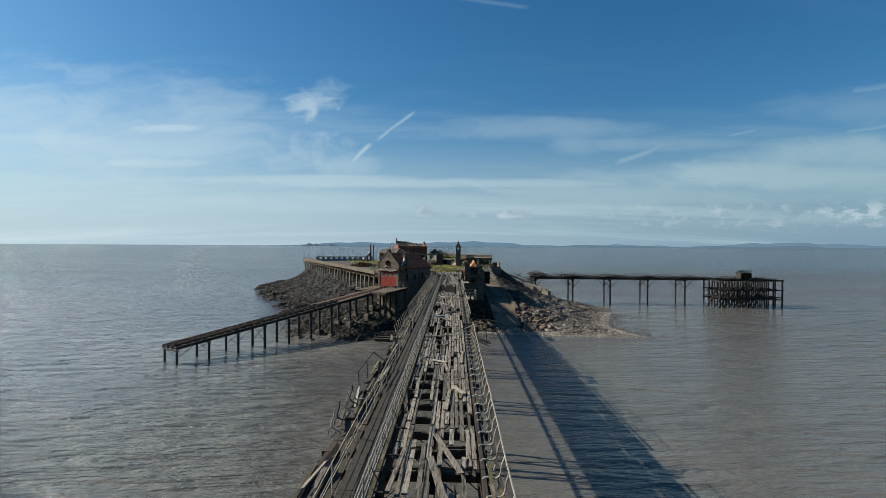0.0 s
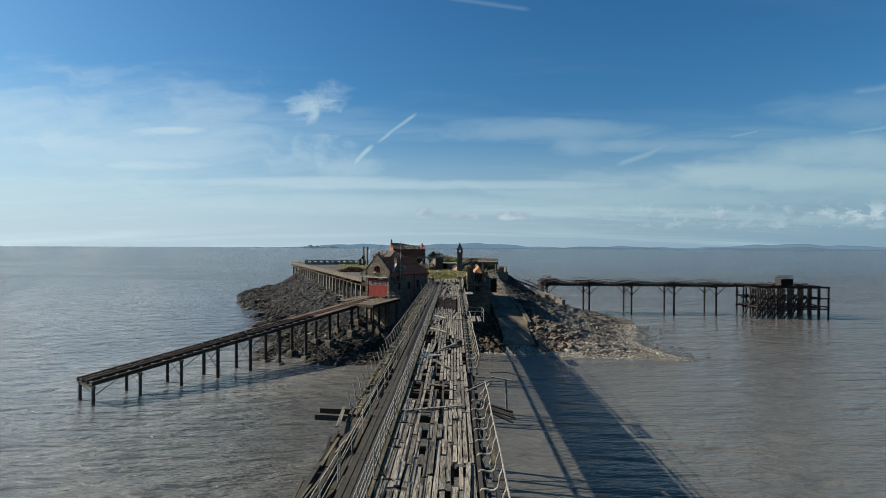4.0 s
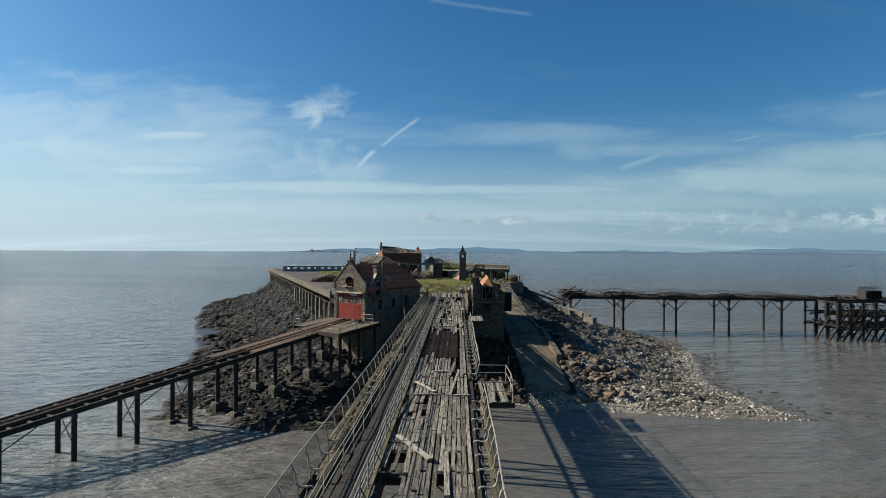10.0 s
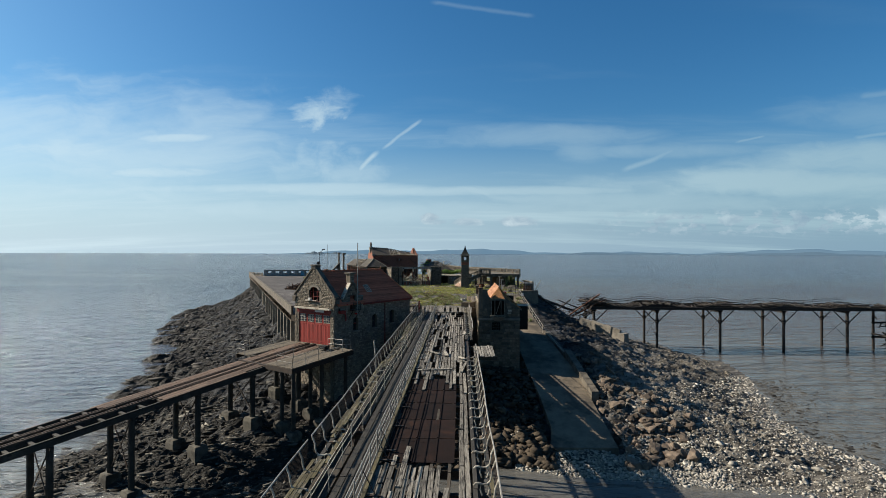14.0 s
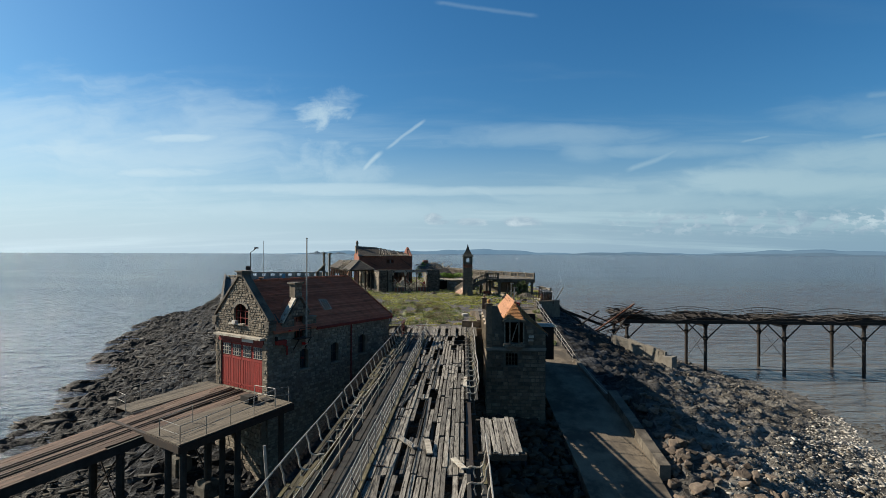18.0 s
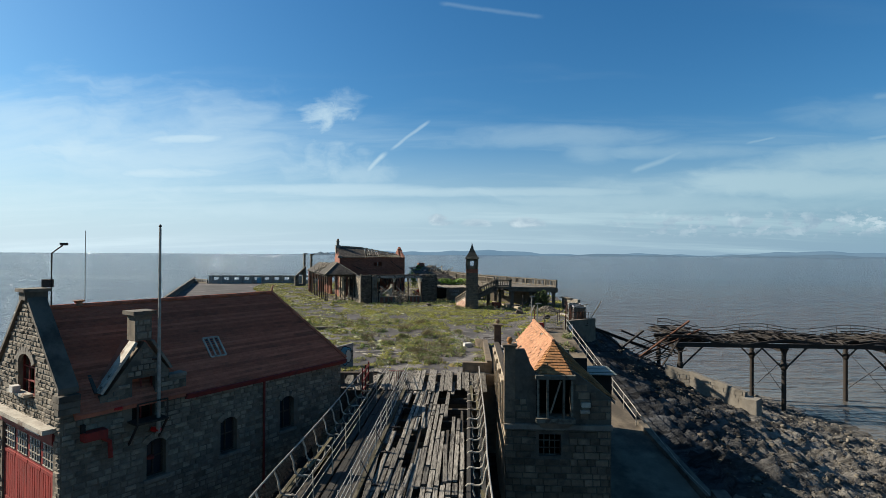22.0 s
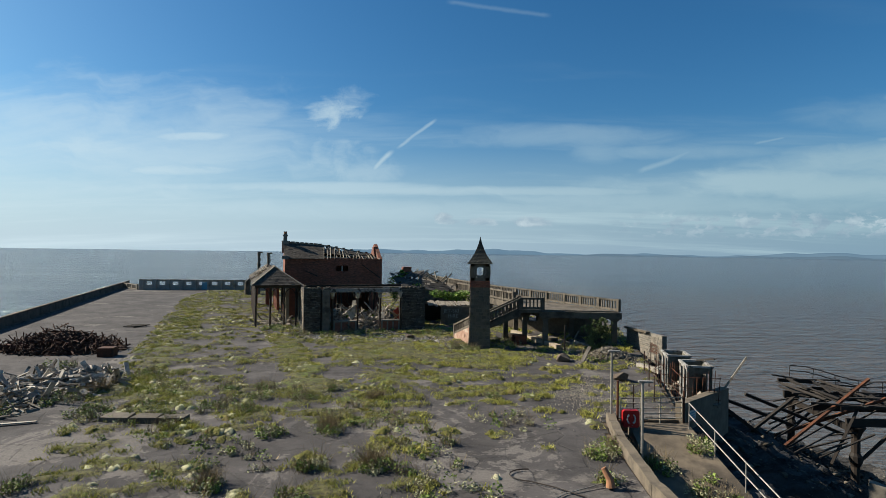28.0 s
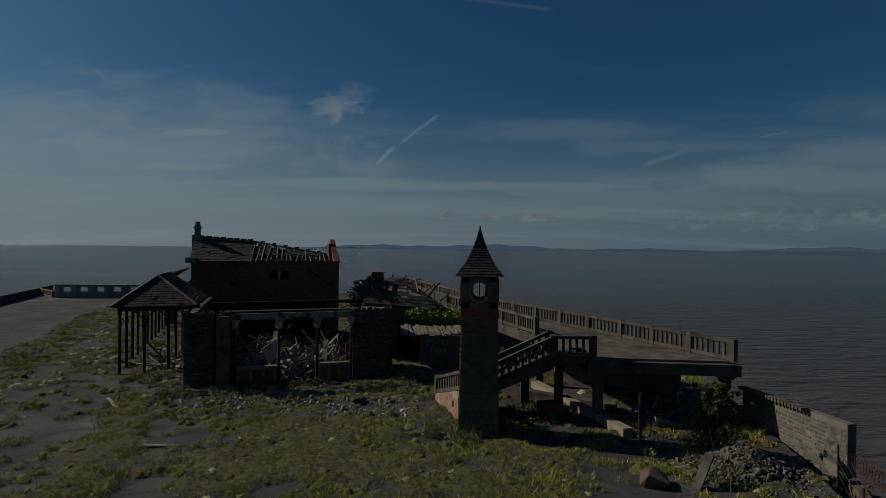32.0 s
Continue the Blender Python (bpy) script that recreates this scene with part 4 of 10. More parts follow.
for q in planks:
    x, yy, zz, w, ln, th, rz, rx, ry = q
    turn = Euler((radians(rx), radians(ry), radians(rz))).to_matrix()
    # a worn board: ends cut ragged, edges chipped
    e = [bw.uniform(0, 0.09) for _ in range(4)]
    a, b, t = w / 2, ln / 2, th / 2
    pts = [(-a, -b + e[0], -t), (a, -b + e[1], -t), (a - e[1] * 0.15, b - e[2], -t), (-a + e[3] * 0.15, b - e[3], -t), (-a, -b + e[0], t), (a, -b + e[1], t), (a - e[1] * 0.15, b - e[2], t), (-a + e[3] * 0.15, b - e[3], t)]
    if q in chosen:
        ob = Mesh().hexa(pts).obj("plank", WOOD, bridge)
        ob.matrix_basis = Matrix.Translation((x, yy, zz)) @ turn.to_4x4()
    else:
        rest.hexa([turn @ Vector(p) + Vector((x, yy, zz)) for p in pts])
rest.obj("worn_decking", WOODS, bridge, "weathered grey deck boards, gaps and splinters", kind="stuff")
# loose boards thrown across
m = Mesh()
for p, q, w in (((-0.6, 45.5, 11.08), (2.2, 46.3, 11.12), 0.2), ((0.9, 22.0, 11.1), (1.9, 18.0, 11.2), 0.2), ((-0.7, 104.2, 11.08), (1.6, 104.6, 11.08), 0.22), ((-0.8, 78.2, 11.1), (2.6, 78.0, 11.1), 0.14), ((0.3, 57.2, 11.1), (1.2, 54.6, 11.14), 0.22),
                ((-0.3, 111.0, 11.1), (0.6, 109.6, 11.12), 0.25), ((1.7, 84.0, 11.08), (0.4, 83.6, 11.1), 0.2), ((1.5, 15.5, 11.1), (0.8, 19.3, 11.25), 0.24), ((0.2, 50.5, 11.1), (1.4, 49.6, 11.2), 0.14)):
    m.beam(p, q, w, 0.05)
m.obj("loose_decking", WOODS, bridge, "loose boards lying across the deck", kind="stuff")
m = Mesh()
for p, q in (((-0.55, 71.6, 11.1), (0.95, 68.9, 11.16)), ((-0.5, 80.9, 11.1), (0.7, 78.6, 11.12)), ((2.2, 28.0, 11.1), (1.6, 29.4, 11.15)), ((0.2, 36.2, 11.1), (1.2, 35.4, 11.12)), ((1.2, 109.0, 11.1), (1.0, 110.4, 11.15)), ((2.1, 108.6, 11.1), (2.5, 107.4, 11.2)), ((2.6, 122.0, 11.06), (2.55, 119.4, 11.1))):
    Mesh().beam(p, q, 0.22, 0.05).obj("pale_board", OLDWHITE, bridge, "bleached white board lying on the deck")

# short sloping boards from the deck up to the asphalt
for k in range(34):
    x = -4.5 + k * 0.245
    if bw.random() < 0.12:
        continue
    y0, y1 = 138.5 + bw.uniform(-0.4, 0.4), 141.5 + bw.uniform(-0.35, 0.3)
    Mesh().beam((x, y0, DZ + 0.045), (x + bw.uniform(-0.05, 0.05), y1, DZ + 0.50), 0.225, 0.05).obj("approach_board", WOOD, bridge, "grey board sloping up to the asphalt")
# rusted plates over a long gap
for y0, y1 in ((89.0, 91.6), (91.65, 94.2), (94.3, 97.0), (97.1, 99.6), (99.7, 102.4)):
    m = Mesh().box((0.58, (y0 + y1) / 2, DZ - 0.09 + bw.uniform(-0.015, 0.015)), (2.7, y1 - y0, 0.03))
    for xx in (-0.6, 0.3, 1.2):
        m.box((xx, (y0 + y1) / 2, DZ - 0.06), (0.05, y1 - y0 - 0.1, 0.03))
    m.obj("steel_plate", PLATE, bridge, "brown rusted steel deck plate")
# old drain pipe on the boards
post = thing("fallen_pipe", "old pale pipe lying across the broken deck", "pipe", (1.5, 62.0, DZ))
Mesh().tube([(-0.75, -1.0, 0.10), (0.45, 0.9, 0.17)], 0.075, 12, 0.10).obj("pipe", OLDWHITE, post)
Mesh().tube([(0.40, 0.82, 0.18), (0.55, 1.05, 0.2), (0.70, 1.28, 0.21)], 0.13, 12, 0.21).obj("pipe_collar", IRON, post, "dark flared pipe collar")
rag_ = thing("tarpaulin_scrap", "crumpled white and blue scrap of tarpaulin on the deck", "tarpaulin", (0.0, 58.9, DZ))
for mt_, cx_, wd_, ln_, lab_ in ((SIGNWHITE, 0.25, 0.95, 0.5, "white cloth"), (BLUE, -0.3, 0.4, 0.4, "pale blue cloth")):
    g = Mesh()
    g.v = [(cx_ + wd_ * (i / 8 - 0.5) + 0.04 * math.sin(i * 2.1 + j), ln_ * (j / 5 - 0.5) * (1 - 0.5 * abs(i / 8 - 0.5)) + 0.1 * i / 8, 0.04 + 0.07 * abs(math.sin(i * 1.7 + j * 2.3)) * (0.2 + math.sin(math.pi * j / 5))) for i in range(9) for j in range(6)]
    g.f = [(i * 6 + j, i * 6 + 6 + j, i * 6 + 7 + j, i * 6 + 1 + j) for i in range(8) for j in range(5)]
    g.obj("cloth", mt_, rag_, lab_)

# walkway boards and their kerb
m = Mesh()
y = BY0
while y < 139.6:
    ln = bw.uniform(2.5, 4.0)
    for k in range(4):
        x0 = -2.05 + k * 0.255
        Mesh().box((0, 0, 0), (0.235 - bw.uniform(0, 0.02), ln - 0.02, 0.06), bw.uniform(-0.003, 0.003)).obj("walkway_board", WALKWOOD, bridge).location = (x0 + 0.125, y + ln / 2, DZ - 0.02 + bw.uniform(-0.012, 0.012))
    y += ln
m = Mesh()
y = BY0
while y < 139:
    ln = bw.uniform(3, 5)
    m.box((-0.93, y + ln / 2, DZ + 0.02), (0.13, ln - 0.05, 0.16), bw.uniform(-0.004, 0.004))
    y += ln
m.obj("kerb_timber", MOSSWOOD, bridge, "mossy kerb timber beside the walkway", kind="stuff")


def rail_fence(name, x, heights, step, r, y0, y1, mat, label, braces=False, lean=0.0, wob=0.02):
    fence = thing(name, label, "railing", (x, y0, DZ))
    for hgt in heights:
        pts, yy = [], 0.0
        while yy < y1 - y0:
            pts.append((lean * hgt + bw.uniform(-wob, wob), yy, hgt + bw.uniform(-wob, wob)))
            yy += step * 2
        pts.append((lean * hgt, y1 - y0, hgt))
        Mesh().tube(pts, r, 5).obj("rail", mat, fence)
    ob, ob2, k, yy = None, None, 0, 0.0
    while yy <= y1 - y0:
        if ob is None:
            ob = Mesh().tube([(0, 0, -0.05), (lean * heights[-1], 0, heights[-1] + 0.02)], r * 1.25, 6).obj("post", mat, fence)
        else:
            share("post", ob, fence, pose(bw.uniform(-wob, wob), yy, 0, bw.uniform(-2, 2), bw.uniform(-2, 2)))
        if braces and k % 2 == 0:
            if ob2 is None:
                ob2 = Mesh().beam((0.02, 0, heights[-1] * 0.72), (0.42, 0, 0.03), 0.05, 0.02).beam((0.1, 0, 0.0), (0.6, 0, 0.0), 0.12, 0.04).obj("brace", IRON, fence, "raking iron brace")
            else:
                share("brace", ob2, fence, pose(0, yy, 0))
        yy += step
        k += 1
    return fence


for y0, y1 in ((-13, 38), (38, 90), (90, 140.6)):
    rail_fence("walkway_railing", -0.98, (0.32, 0.60, 0.86, 1.10), 1.5, 0.018, y0, y1 - 0.1, GALV, "pale galvanised four-bar railing beside the walkway", True)
    rail_fence("low_railing", -2.14, (0.42, 0.74, 1.02), 2.3, 0.013, y0, y1 - 0.1, OLDWHITE, "thin sagging three-bar railing of the walkway", False, wob=0.06)


# benches of curved iron brackets along both edges
def bracket():
    g = Mesh()
    curl = [(-0.02, 0, 0.30), (0.04, 0, 0.36), (0.14, 0, 0.37), (0.28, 0, 0.335), (0.42, 0, 0.345), (0.52, 0, 0.43), (0.56, 0, 0.58), (0.58, 0, 0.78), (0.66, 0, 0.98), (0.68, 0, 1.06)]
    g.tube(curl, 0.032, 6)
    g.tube([(0.22, 0, 0.34), (0.20, 0, 0.16), (0.26, 0, -0.02)], 0.030, 6)
    g.tube([(0.46, 0, 0.36), (0.50, 0, 0.16), (0.44, 0, -0.02)], 0.028, 6)
    return g


BR = bracket()


def mesh_panel(y0, y1):
    """Chain netting behind the bench, as a grid of thin wires."""
    g = Mesh()
    n = int((y1 - y0) / 0.16)
    for k in range(n + 4):
        for s in (-1, 1):
            a = y0 + k * 0.16 - (0.3 if s > 0 else -0.3) * 0.5
            b = a + s * 0.62
            a, b = min(max(a, y0), y1), min(max(b, y0), y1)
            if abs(b - a) > 0.1:
                g.beam((0.63, a, 0.42), (0.68, b, 1.04), 0.005, 0.005)
    return g


def bench(y0, y1, side, rail=True, boards=0.5, gaps=(), netting=True):
    ob = thing("pier_bench", "rusty bench frame of curved iron brackets on the bridge edge" if boards < 0.5 else "bench of curved iron brackets with mossy board seat", "bench", (0, 0, 0), "benches along the bridge")
    ob.matrix_basis = pose(2.62, 0, DZ) if side > 0 else pose(-2.62, 0, DZ, 0, 0, 180)
    sg = 1 if side > 0 else -1
    y, br = y0, None
    while y < y1:
        if not any(a < y < b for a, b in gaps):
            if br is None:
                br = BR.obj("bracket", OLDWHITE, ob, "curved cast-iron bracket")
                br.matrix_basis = pose(0, sg * y, 0)
            else:
                share("bracket", br, ob, pose(bw.uniform(-0.03, 0.03), sg * y, bw.uniform(-0.02, 0.02), bw.uniform(-4, 4), 0, bw.uniform(-6, 6)))
        y += 1.4
    if rail:
        pts = [(0.68 + bw.uniform(-0.03, 0.03), sg * (y0 + (y1 - y0) * i / 10), 1.08 + bw.uniform(-0.03, 0.03)) for i in range(11)]
        Mesh().tube(pts, 0.03, 6).obj("top_rail", GALV, ob, "pale top rail")
        if netting:
            a, b = sorted((sg * y0, sg * y1))
            mesh_panel(a, b).obj("wire_netting", IRON, ob, "rusty chain-link netting", kind="stuff")
    g = Mesh()
    for k in range(5):
        yy = y0
        while yy < y1 - 0.8:
            ln = min(bw.uniform(2.0, 3.6), y1 - yy)
            if bw.random() < boards:
                low = k < 3 and bw.random() < 0.5
                g.box((0.08 + k * 0.13, sg * (yy + ln / 2), 0.02 if low else (0.375 if k < 4 else 0.03)), (0.12, ln - 0.04, 0.04), bw.uniform(-0.01, 0.01))
            yy += ln
    if g.f:
        g.obj("seat", MOSSWOOD, ob, "mossy seat boards", kind="stuff")
    g = Mesh()
    yy = y0
    while yy < y1 - 0.5:
        ln = min(bw.uniform(3, 5), y1 - yy)
        g.box((0.04, sg * (yy + ln / 2), -0.02), (0.14, ln - 0.05, 0.12), bw.uniform(-0.006, 0.006))
        g.box((0.55, sg * (yy + ln / 2), -0.03), (0.16, ln - 0.05, 0.10), bw.uniform(-0.006, 0.006))
        yy += ln
    g.obj("edge_timber", WALKWOOD, ob, "grey edge timbers", kind="stuff")
    return ob


bench(-12, 24, 1, boards=0.12)
bench(24, 47.2, 1, boards=0.12)
bench(53.5, 76.5, 1, boards=0.12)
bench(82, 108.5, 1, boards=0.12)
bench(117, 140, 1, boards=0.15)
bench(-12, 19, -1, rail=False, boards=0.3, gaps=((-12, 19),))
bench(26, 42.5, -1, rail=False, boards=0.3, gaps=((26, 42.5),))
bench(45, 60, -1, rail=False, boards=0.6)
bench(59, 88, -1, boards=0.65)
bench(88.5, 114, -1, boards=0.6)
bench(114.5, 139.5, -1, boards=0.5)
# a length of bench rail hanging out over the water
bent = thing("bent_rail", "bent broken railing hanging out over the water", "railing", (-3.35, 29.2, DZ))
Mesh().tube([(-0.05, -0.4, 0.3), (-0.1, -0.3, 1.0), (-0.05, 2.2, 1.05), (0.0, 4.4, 1.1), (0.35, 4.6, 0.75), (0.7, 4.7, 0.5)], 0.03, 6).obj("rail", IRON, bent)
Mesh().tube([(-0.05, 2.2, 1.05), (-0.02, 2.3, 0.0)], 0.025, 6).obj("post", IRON, bent)
# wrecked bench brackets tipping outwards, with boards slipped off them
wreck = thing("wrecked_bench", "wrecked bench brackets and slipped boards tipping off the bridge edge", "bench", (0, 0, 0), "benches along the bridge")
for k, y in enumerate((21.7, 23.1, 24.4, 25.6)):
    ob = BR.obj("bracket", IRON if k % 2 else OLDWHITE, wreck, "curved iron bracket leaning outwards")
    ob.matrix_basis = pose(-3.05, y, DZ - 0.1, bw.uniform(-8, 8), -32 + bw.uniform(-8, 8), 180 + bw.uniform(-12, 12))
for k in range(46):
    y = bw.uniform(10, 43)
    a = Vector((-2.6 - bw.uniform(0, 0.75), y, DZ + bw.uniform(-0.15, 0.22)))
    Mesh().beam(a, a + Vector((bw.uniform(-0.35, 0.35), bw.uniform(1.0, 3.2), bw.uniform(-0.2, 0.2))), bw.uniform(0.1, 0.2), 0.05, bw.uniform(-0.5, 0.5)).obj("slipped_board", WOOD if k % 3 == 0 else DARKWOOD, wreck, "slipped grey board")


# refuge bays that stick out from the right edge
def bay(y0, y1, label, broken=False, railed=True):
    ob = thing("refuge_bay", label, "platform", (3.2, y0, DZ))
    ln = y1 - y0
    g = Mesh()
    for k in range(8):
        if broken and k % 3 == 1:
            continue
        a_, b_ = bw.uniform(-0.25, 0.1), ln + bw.uniform(-0.35, 0.2)
        w_ = bw.uniform(0.15, 0.195)
        g.box((0.11 + k * 0.2, (a_ + b_) / 2, -0.03 + bw.uniform(-0.03, 0.02)), (w_, b_ - a_, 0.06), bw.uniform(-0.02, 0.02))
    g.obj("platform_decking", WOODS, ob, "grey platform boards", kind="stuff")
    for yb2 in (0.1, ln - 0.1):
        Mesh().box((0.8, yb2, -0.2), (1.9, 0.2, 0.25)).obj("bearer", DARKWOOD, ob)
    if railed:
        Mesh().tube([(0.0, 0, 1.0), (1.62, 0.05, 1.02), (1.72, ln / 2, 0.98), (1.62, ln, 1.0), (0.0, ln, 1.0)], 0.03, 6).obj("rail", GALV, ob)
        Mesh().tube([(0.0, 0, 0.55), (1.62, 0.05, 0.5), (1.7, ln / 2, 0.52), (1.62, ln, 0.55), (0.0, ln, 0.55)], 0.02, 6).obj("rail", OLDWHITE, ob)
        for px_, py_ in ((0.7, 0.02), (1.62, 0.05), (1.72, ln / 2), (1.62, ln)):
            Mesh().tube([(px_, py_, -0.05), (px_, py_, 1.0)], 0.03, 6).obj("post", GALV, ob)
        Mesh().tube([(1.75, ln - 0.1, 0.2), (1.8, ln + 0.1, 1.6)], 0.025, 6).obj("bent_post", IRON, ob)
    return ob


bay(77.2, 81.4, "small railed refuge platform on the bridge edge, boards missing", broken=True)
bay(109.6, 114.0, "boarded refuge platform with its railing gone", railed=False)
hang = thing("collapsed_bay", "collapsed bay of broken timbers tipping off the bridge", "wreckage", (3.0, 48.0, DZ))
g = Mesh()
for k in range(7):
    g.beam((0.15 + bw.uniform(-0.1, 0.1), -0.5 + k * 0.26, -0.35 - k * 0.02), (1.7 + bw.uniform(-0.25, 0.25), -0.7 + k * 0.27, -0.95 + bw.uniform(-0.1, 0.1)), 0.2, 0.06)
g.obj("fallen_decking", DARKWOOD, hang, "dark boards tipping down", kind="stuff")
g = Mesh()
for p, q in (((-0.6, 0.9, 0.1), (0.75, 1.6, 0.55)), ((0.1, 0.2, 0.1), (0.8, 1.7, 0.5)), ((0.8, 1.7, 0.7), (2.2, 1.4, 0.55)), ((1.6, 1.6, 0.62), (1.62, 1.3, -1.3)), ((-0.2, 1.9, 0.15), (0.7, 2.3, 0.4))):
    g.beam(p, q, 0.1, 0.07)
g.obj("broken_timber", WOODS, hang, "snapped grey timbers", kind="stuff")
Mesh().tube([(0.75, 1.9, 0.9), (1.7, 1.8, 0.95), (2.6, 1.4, 0.8)], 0.035, 6).obj("bent_rail", IRON, hang)
stub = thing("projecting_beams", "dark cross timbers projecting from the bridge edge", "timber", (-3.2, 45.2, DZ - 0.25))
for k in range(2):
    Mesh().beam((0.6, k * 1.1, 0), (-1.7, k * 1.0 + 0.2, 0.02), 0.24, 0.26).obj("timber", DARKWOOD, stub)
lamp = thing("leaning_post", "thin white leaning post at the bridge edge", "post", (-3.35, 104.5, DZ))
Mesh().tube([(0, 0, -0.3), (-0.22, 0.1, 1.9)], 0.045, 6).obj("post", GALV, lamp)

# ---- walls with openings, stone facing, roofs ----
def wall(mesh, o, e, length, z0, top, thick, holes=(), cuts=()):
    """An upright wall from o along e; its back lies thick to the left of e. top: a number or a function of u. holes: (u0, u1, z0, z1)."""
    o, e = Vector(o), Vector(e).normalized()
    n = Vector((-e.y, e.x, 0)) * thick
    tf = top if callable(top) else (lambda u_: top)
    us = sorted({0.0, length, *[q for hh in holes for q in hh[:2]], *cuts})
    us = [q for q in us if 0 <= q <= length]
    for a, b in zip(us[:-1], us[1:]):
        mid = (a + b) / 2
        spans, low = [], z0
        for hh in sorted((hh for hh in holes if hh[0] < mid < hh[1]), key=lambda q: q[2]):
            spans.append((low, low, hh[2], hh[2]))
            low = hh[3]
        spans.append((low, low, tf(a), tf(b)))
        for la, lb, ta, tb in spans:
            if max(ta - la, tb - lb) < 0.01:
                continue
            pa, pb = o + e * a, o + e * b
            mesh.hexa([pa + Z * la, pb + Z * lb, pb + n + Z * lb, pa + n + Z * la, pa + Z * max(ta, la), pb + Z * max(tb, lb), pb + n + Z * max(tb, lb), pa + n + Z * max(ta, la)])
    return mesh.weld()


def facing(parent, o, e, length, z0, top, holes, course, wide, proud, name, mat, matj, limit, rnd, chance=1.0):
    """Single stones proud of a wall: the first of them objects of their own, the rest joined."""
    o, e = Vector(o), Vector(e).normalized()
    n = Vector((e.y, -e.x, 0))
    tf = top if callable(top) else (lambda u_: top)
    stones = []
    z = z0
    while z < z0 + 30:
        hgt = course * rnd.uniform(0.8, 1.2)
        u_ = -rnd.uniform(0, wide)
        live = False
        while u_ < length:
            w = wide * rnd.uniform(0.55, 1.5)
            a, b = max(u_, 0), min(u_ + w, length)
            u_ += w
            if b - a < 0.06:
                continue
            if z + hgt <= min(tf(a), tf(b)) + 0.02:
                live = True
                if not any(a < hh[1] and b > hh[0] and z < hh[3] and z + hgt > hh[2] for hh in holes) and rnd.random() < chance:
                    stones.append((a, b, z, z + hgt))
        z += hgt
        if not live and z > z0 + 1.0:
            break
    rest_ = Mesh()
    rnd.shuffle(stones)
    for k, (a, b, z, zt) in enumerate(stones):
        g_, j = 0.014, proud * rnd.uniform(0.5, 1.4)
        pts = []
        for dd, s in ((-0.01, 0.0), (j, 0.022)):
            for uu, zz in ((a + g_ + s, z + g_ + s), (b - g_ - s, z + g_ + s), (b - g_ - s, zt - g_ - s), (a + g_ + s, zt - g_ - s)):
                w = 0.012 if s else 0
                pts.append(o + e * (uu + rnd.uniform(-w, w)) + Z * (zz + rnd.uniform(-w, w)) + n * (dd + rnd.uniform(-w, w)))
        fc = [(4, 5, 6, 7), (0, 1, 5, 4), (1, 2, 6, 5), (2, 3, 7, 6), (3, 0, 4, 7)]
        if k < limit:
            c = sum(pts, Vector()) / 8
            ob = Mesh().add([p - c for p in pts], fc).obj(name, mat, parent)
            ob.location = c
        else:
            rest_.add(pts, fc)
    if rest_.f:
        rest_.obj(name + "work", matj, parent, kind="stuff")


def courses(mesh, a, b, c, d, n, lift=0.035, cols=0, rnd=None, gap=0.0):
    """Rows of tiles on the slope a b (eaves) to d c (ridge): n rows, each row cut into cols."""
    a, b, c, d = map(Vector, (a, b, c, d))
    nor = (b - a).cross(d - a).normalized()
    for i in range(n):
        s0, s1 = i / n, min((i + 1.25) / n, 1)
        p0, p1, q1, q0 = a.lerp(d, s0), b.lerp(c, s0), b.lerp(c, s1), a.lerp(d, s1)
        k = cols if cols else 1
        off = (0.5 * (i % 2)) / k if cols else 0
        for j in range(-1 if off else 0, k):
            t0, t1 = max(j / k + off, 0), min((j + 1) / k + off, 1)
            if t1 - t0 < 1e-4 or (rnd and gap and rnd.random() < gap):
                continue
            l0 = lift * (rnd.uniform(0.8, 1.3) if rnd else 1)
            w0, w1, x1, x0 = p0.lerp(p1, t0), p0.lerp(p1, t1), q0.lerp(q1, t1), q0.lerp(q1, t0)
            mesh.add([w0, w1, w1 + nor * l0, w0 + nor * l0, x1 + nor * 0.006, x0 + nor * 0.006], [(0, 1, 2, 3), (3, 2, 4, 5)])
    return mesh


def window(parent, o, e, u0, u1, z0, z1, depth, mat, cols=2, rows=2, glass=True, bar=0.05):
    """A window set back in an opening: frame, bars and panes."""
    o, e = Vector(o), Vector(e).normalized()
    n = Vector((e.y, -e.x, 0))
    c = o - n * depth
    fr = Mesh()
    for a, b in (((u0, z0), (u1, z0)), ((u0, z1), (u1, z1)), ((u0, z0), (u0, z1)), ((u1, z0), (u1, z1))):
        fr.beam(c + e * a[0] + Z * a[1], c + e * b[0] + Z * b[1], bar * 1.6, bar * 1.6)
    win = fr.obj("window", mat, parent)
    for i in range(1, cols):
        uu = u0 + (u1 - u0) * i / cols
        Mesh().beam(c + e * uu + Z * z0, c + e * uu + Z * z1, bar, bar).obj("glazing_bar", mat, win)
    for i in range(1, rows):
        zz = z0 + (z1 - z0) * i / rows
        Mesh().beam(c + e * u0 + Z * zz, c + e * u1 + Z * zz, bar, bar).obj("glazing_bar", mat, win)
    if glass:
        b = c - n * 0.03
        Mesh().hexa([b + e * u0 + Z * z0, b + e * u1 + Z * z0, b + e * u1 + Z * z0 - n * 0.01, b + e * u0 + Z * z0 - n * 0.01, b + e * u0 + Z * z1, b + e * u1 + Z * z1, b + e * u1 + Z * z1 - n * 0.01, b + e * u0 + Z * z1 - n * 0.01]).obj("pane", GLASS, win)
    return win


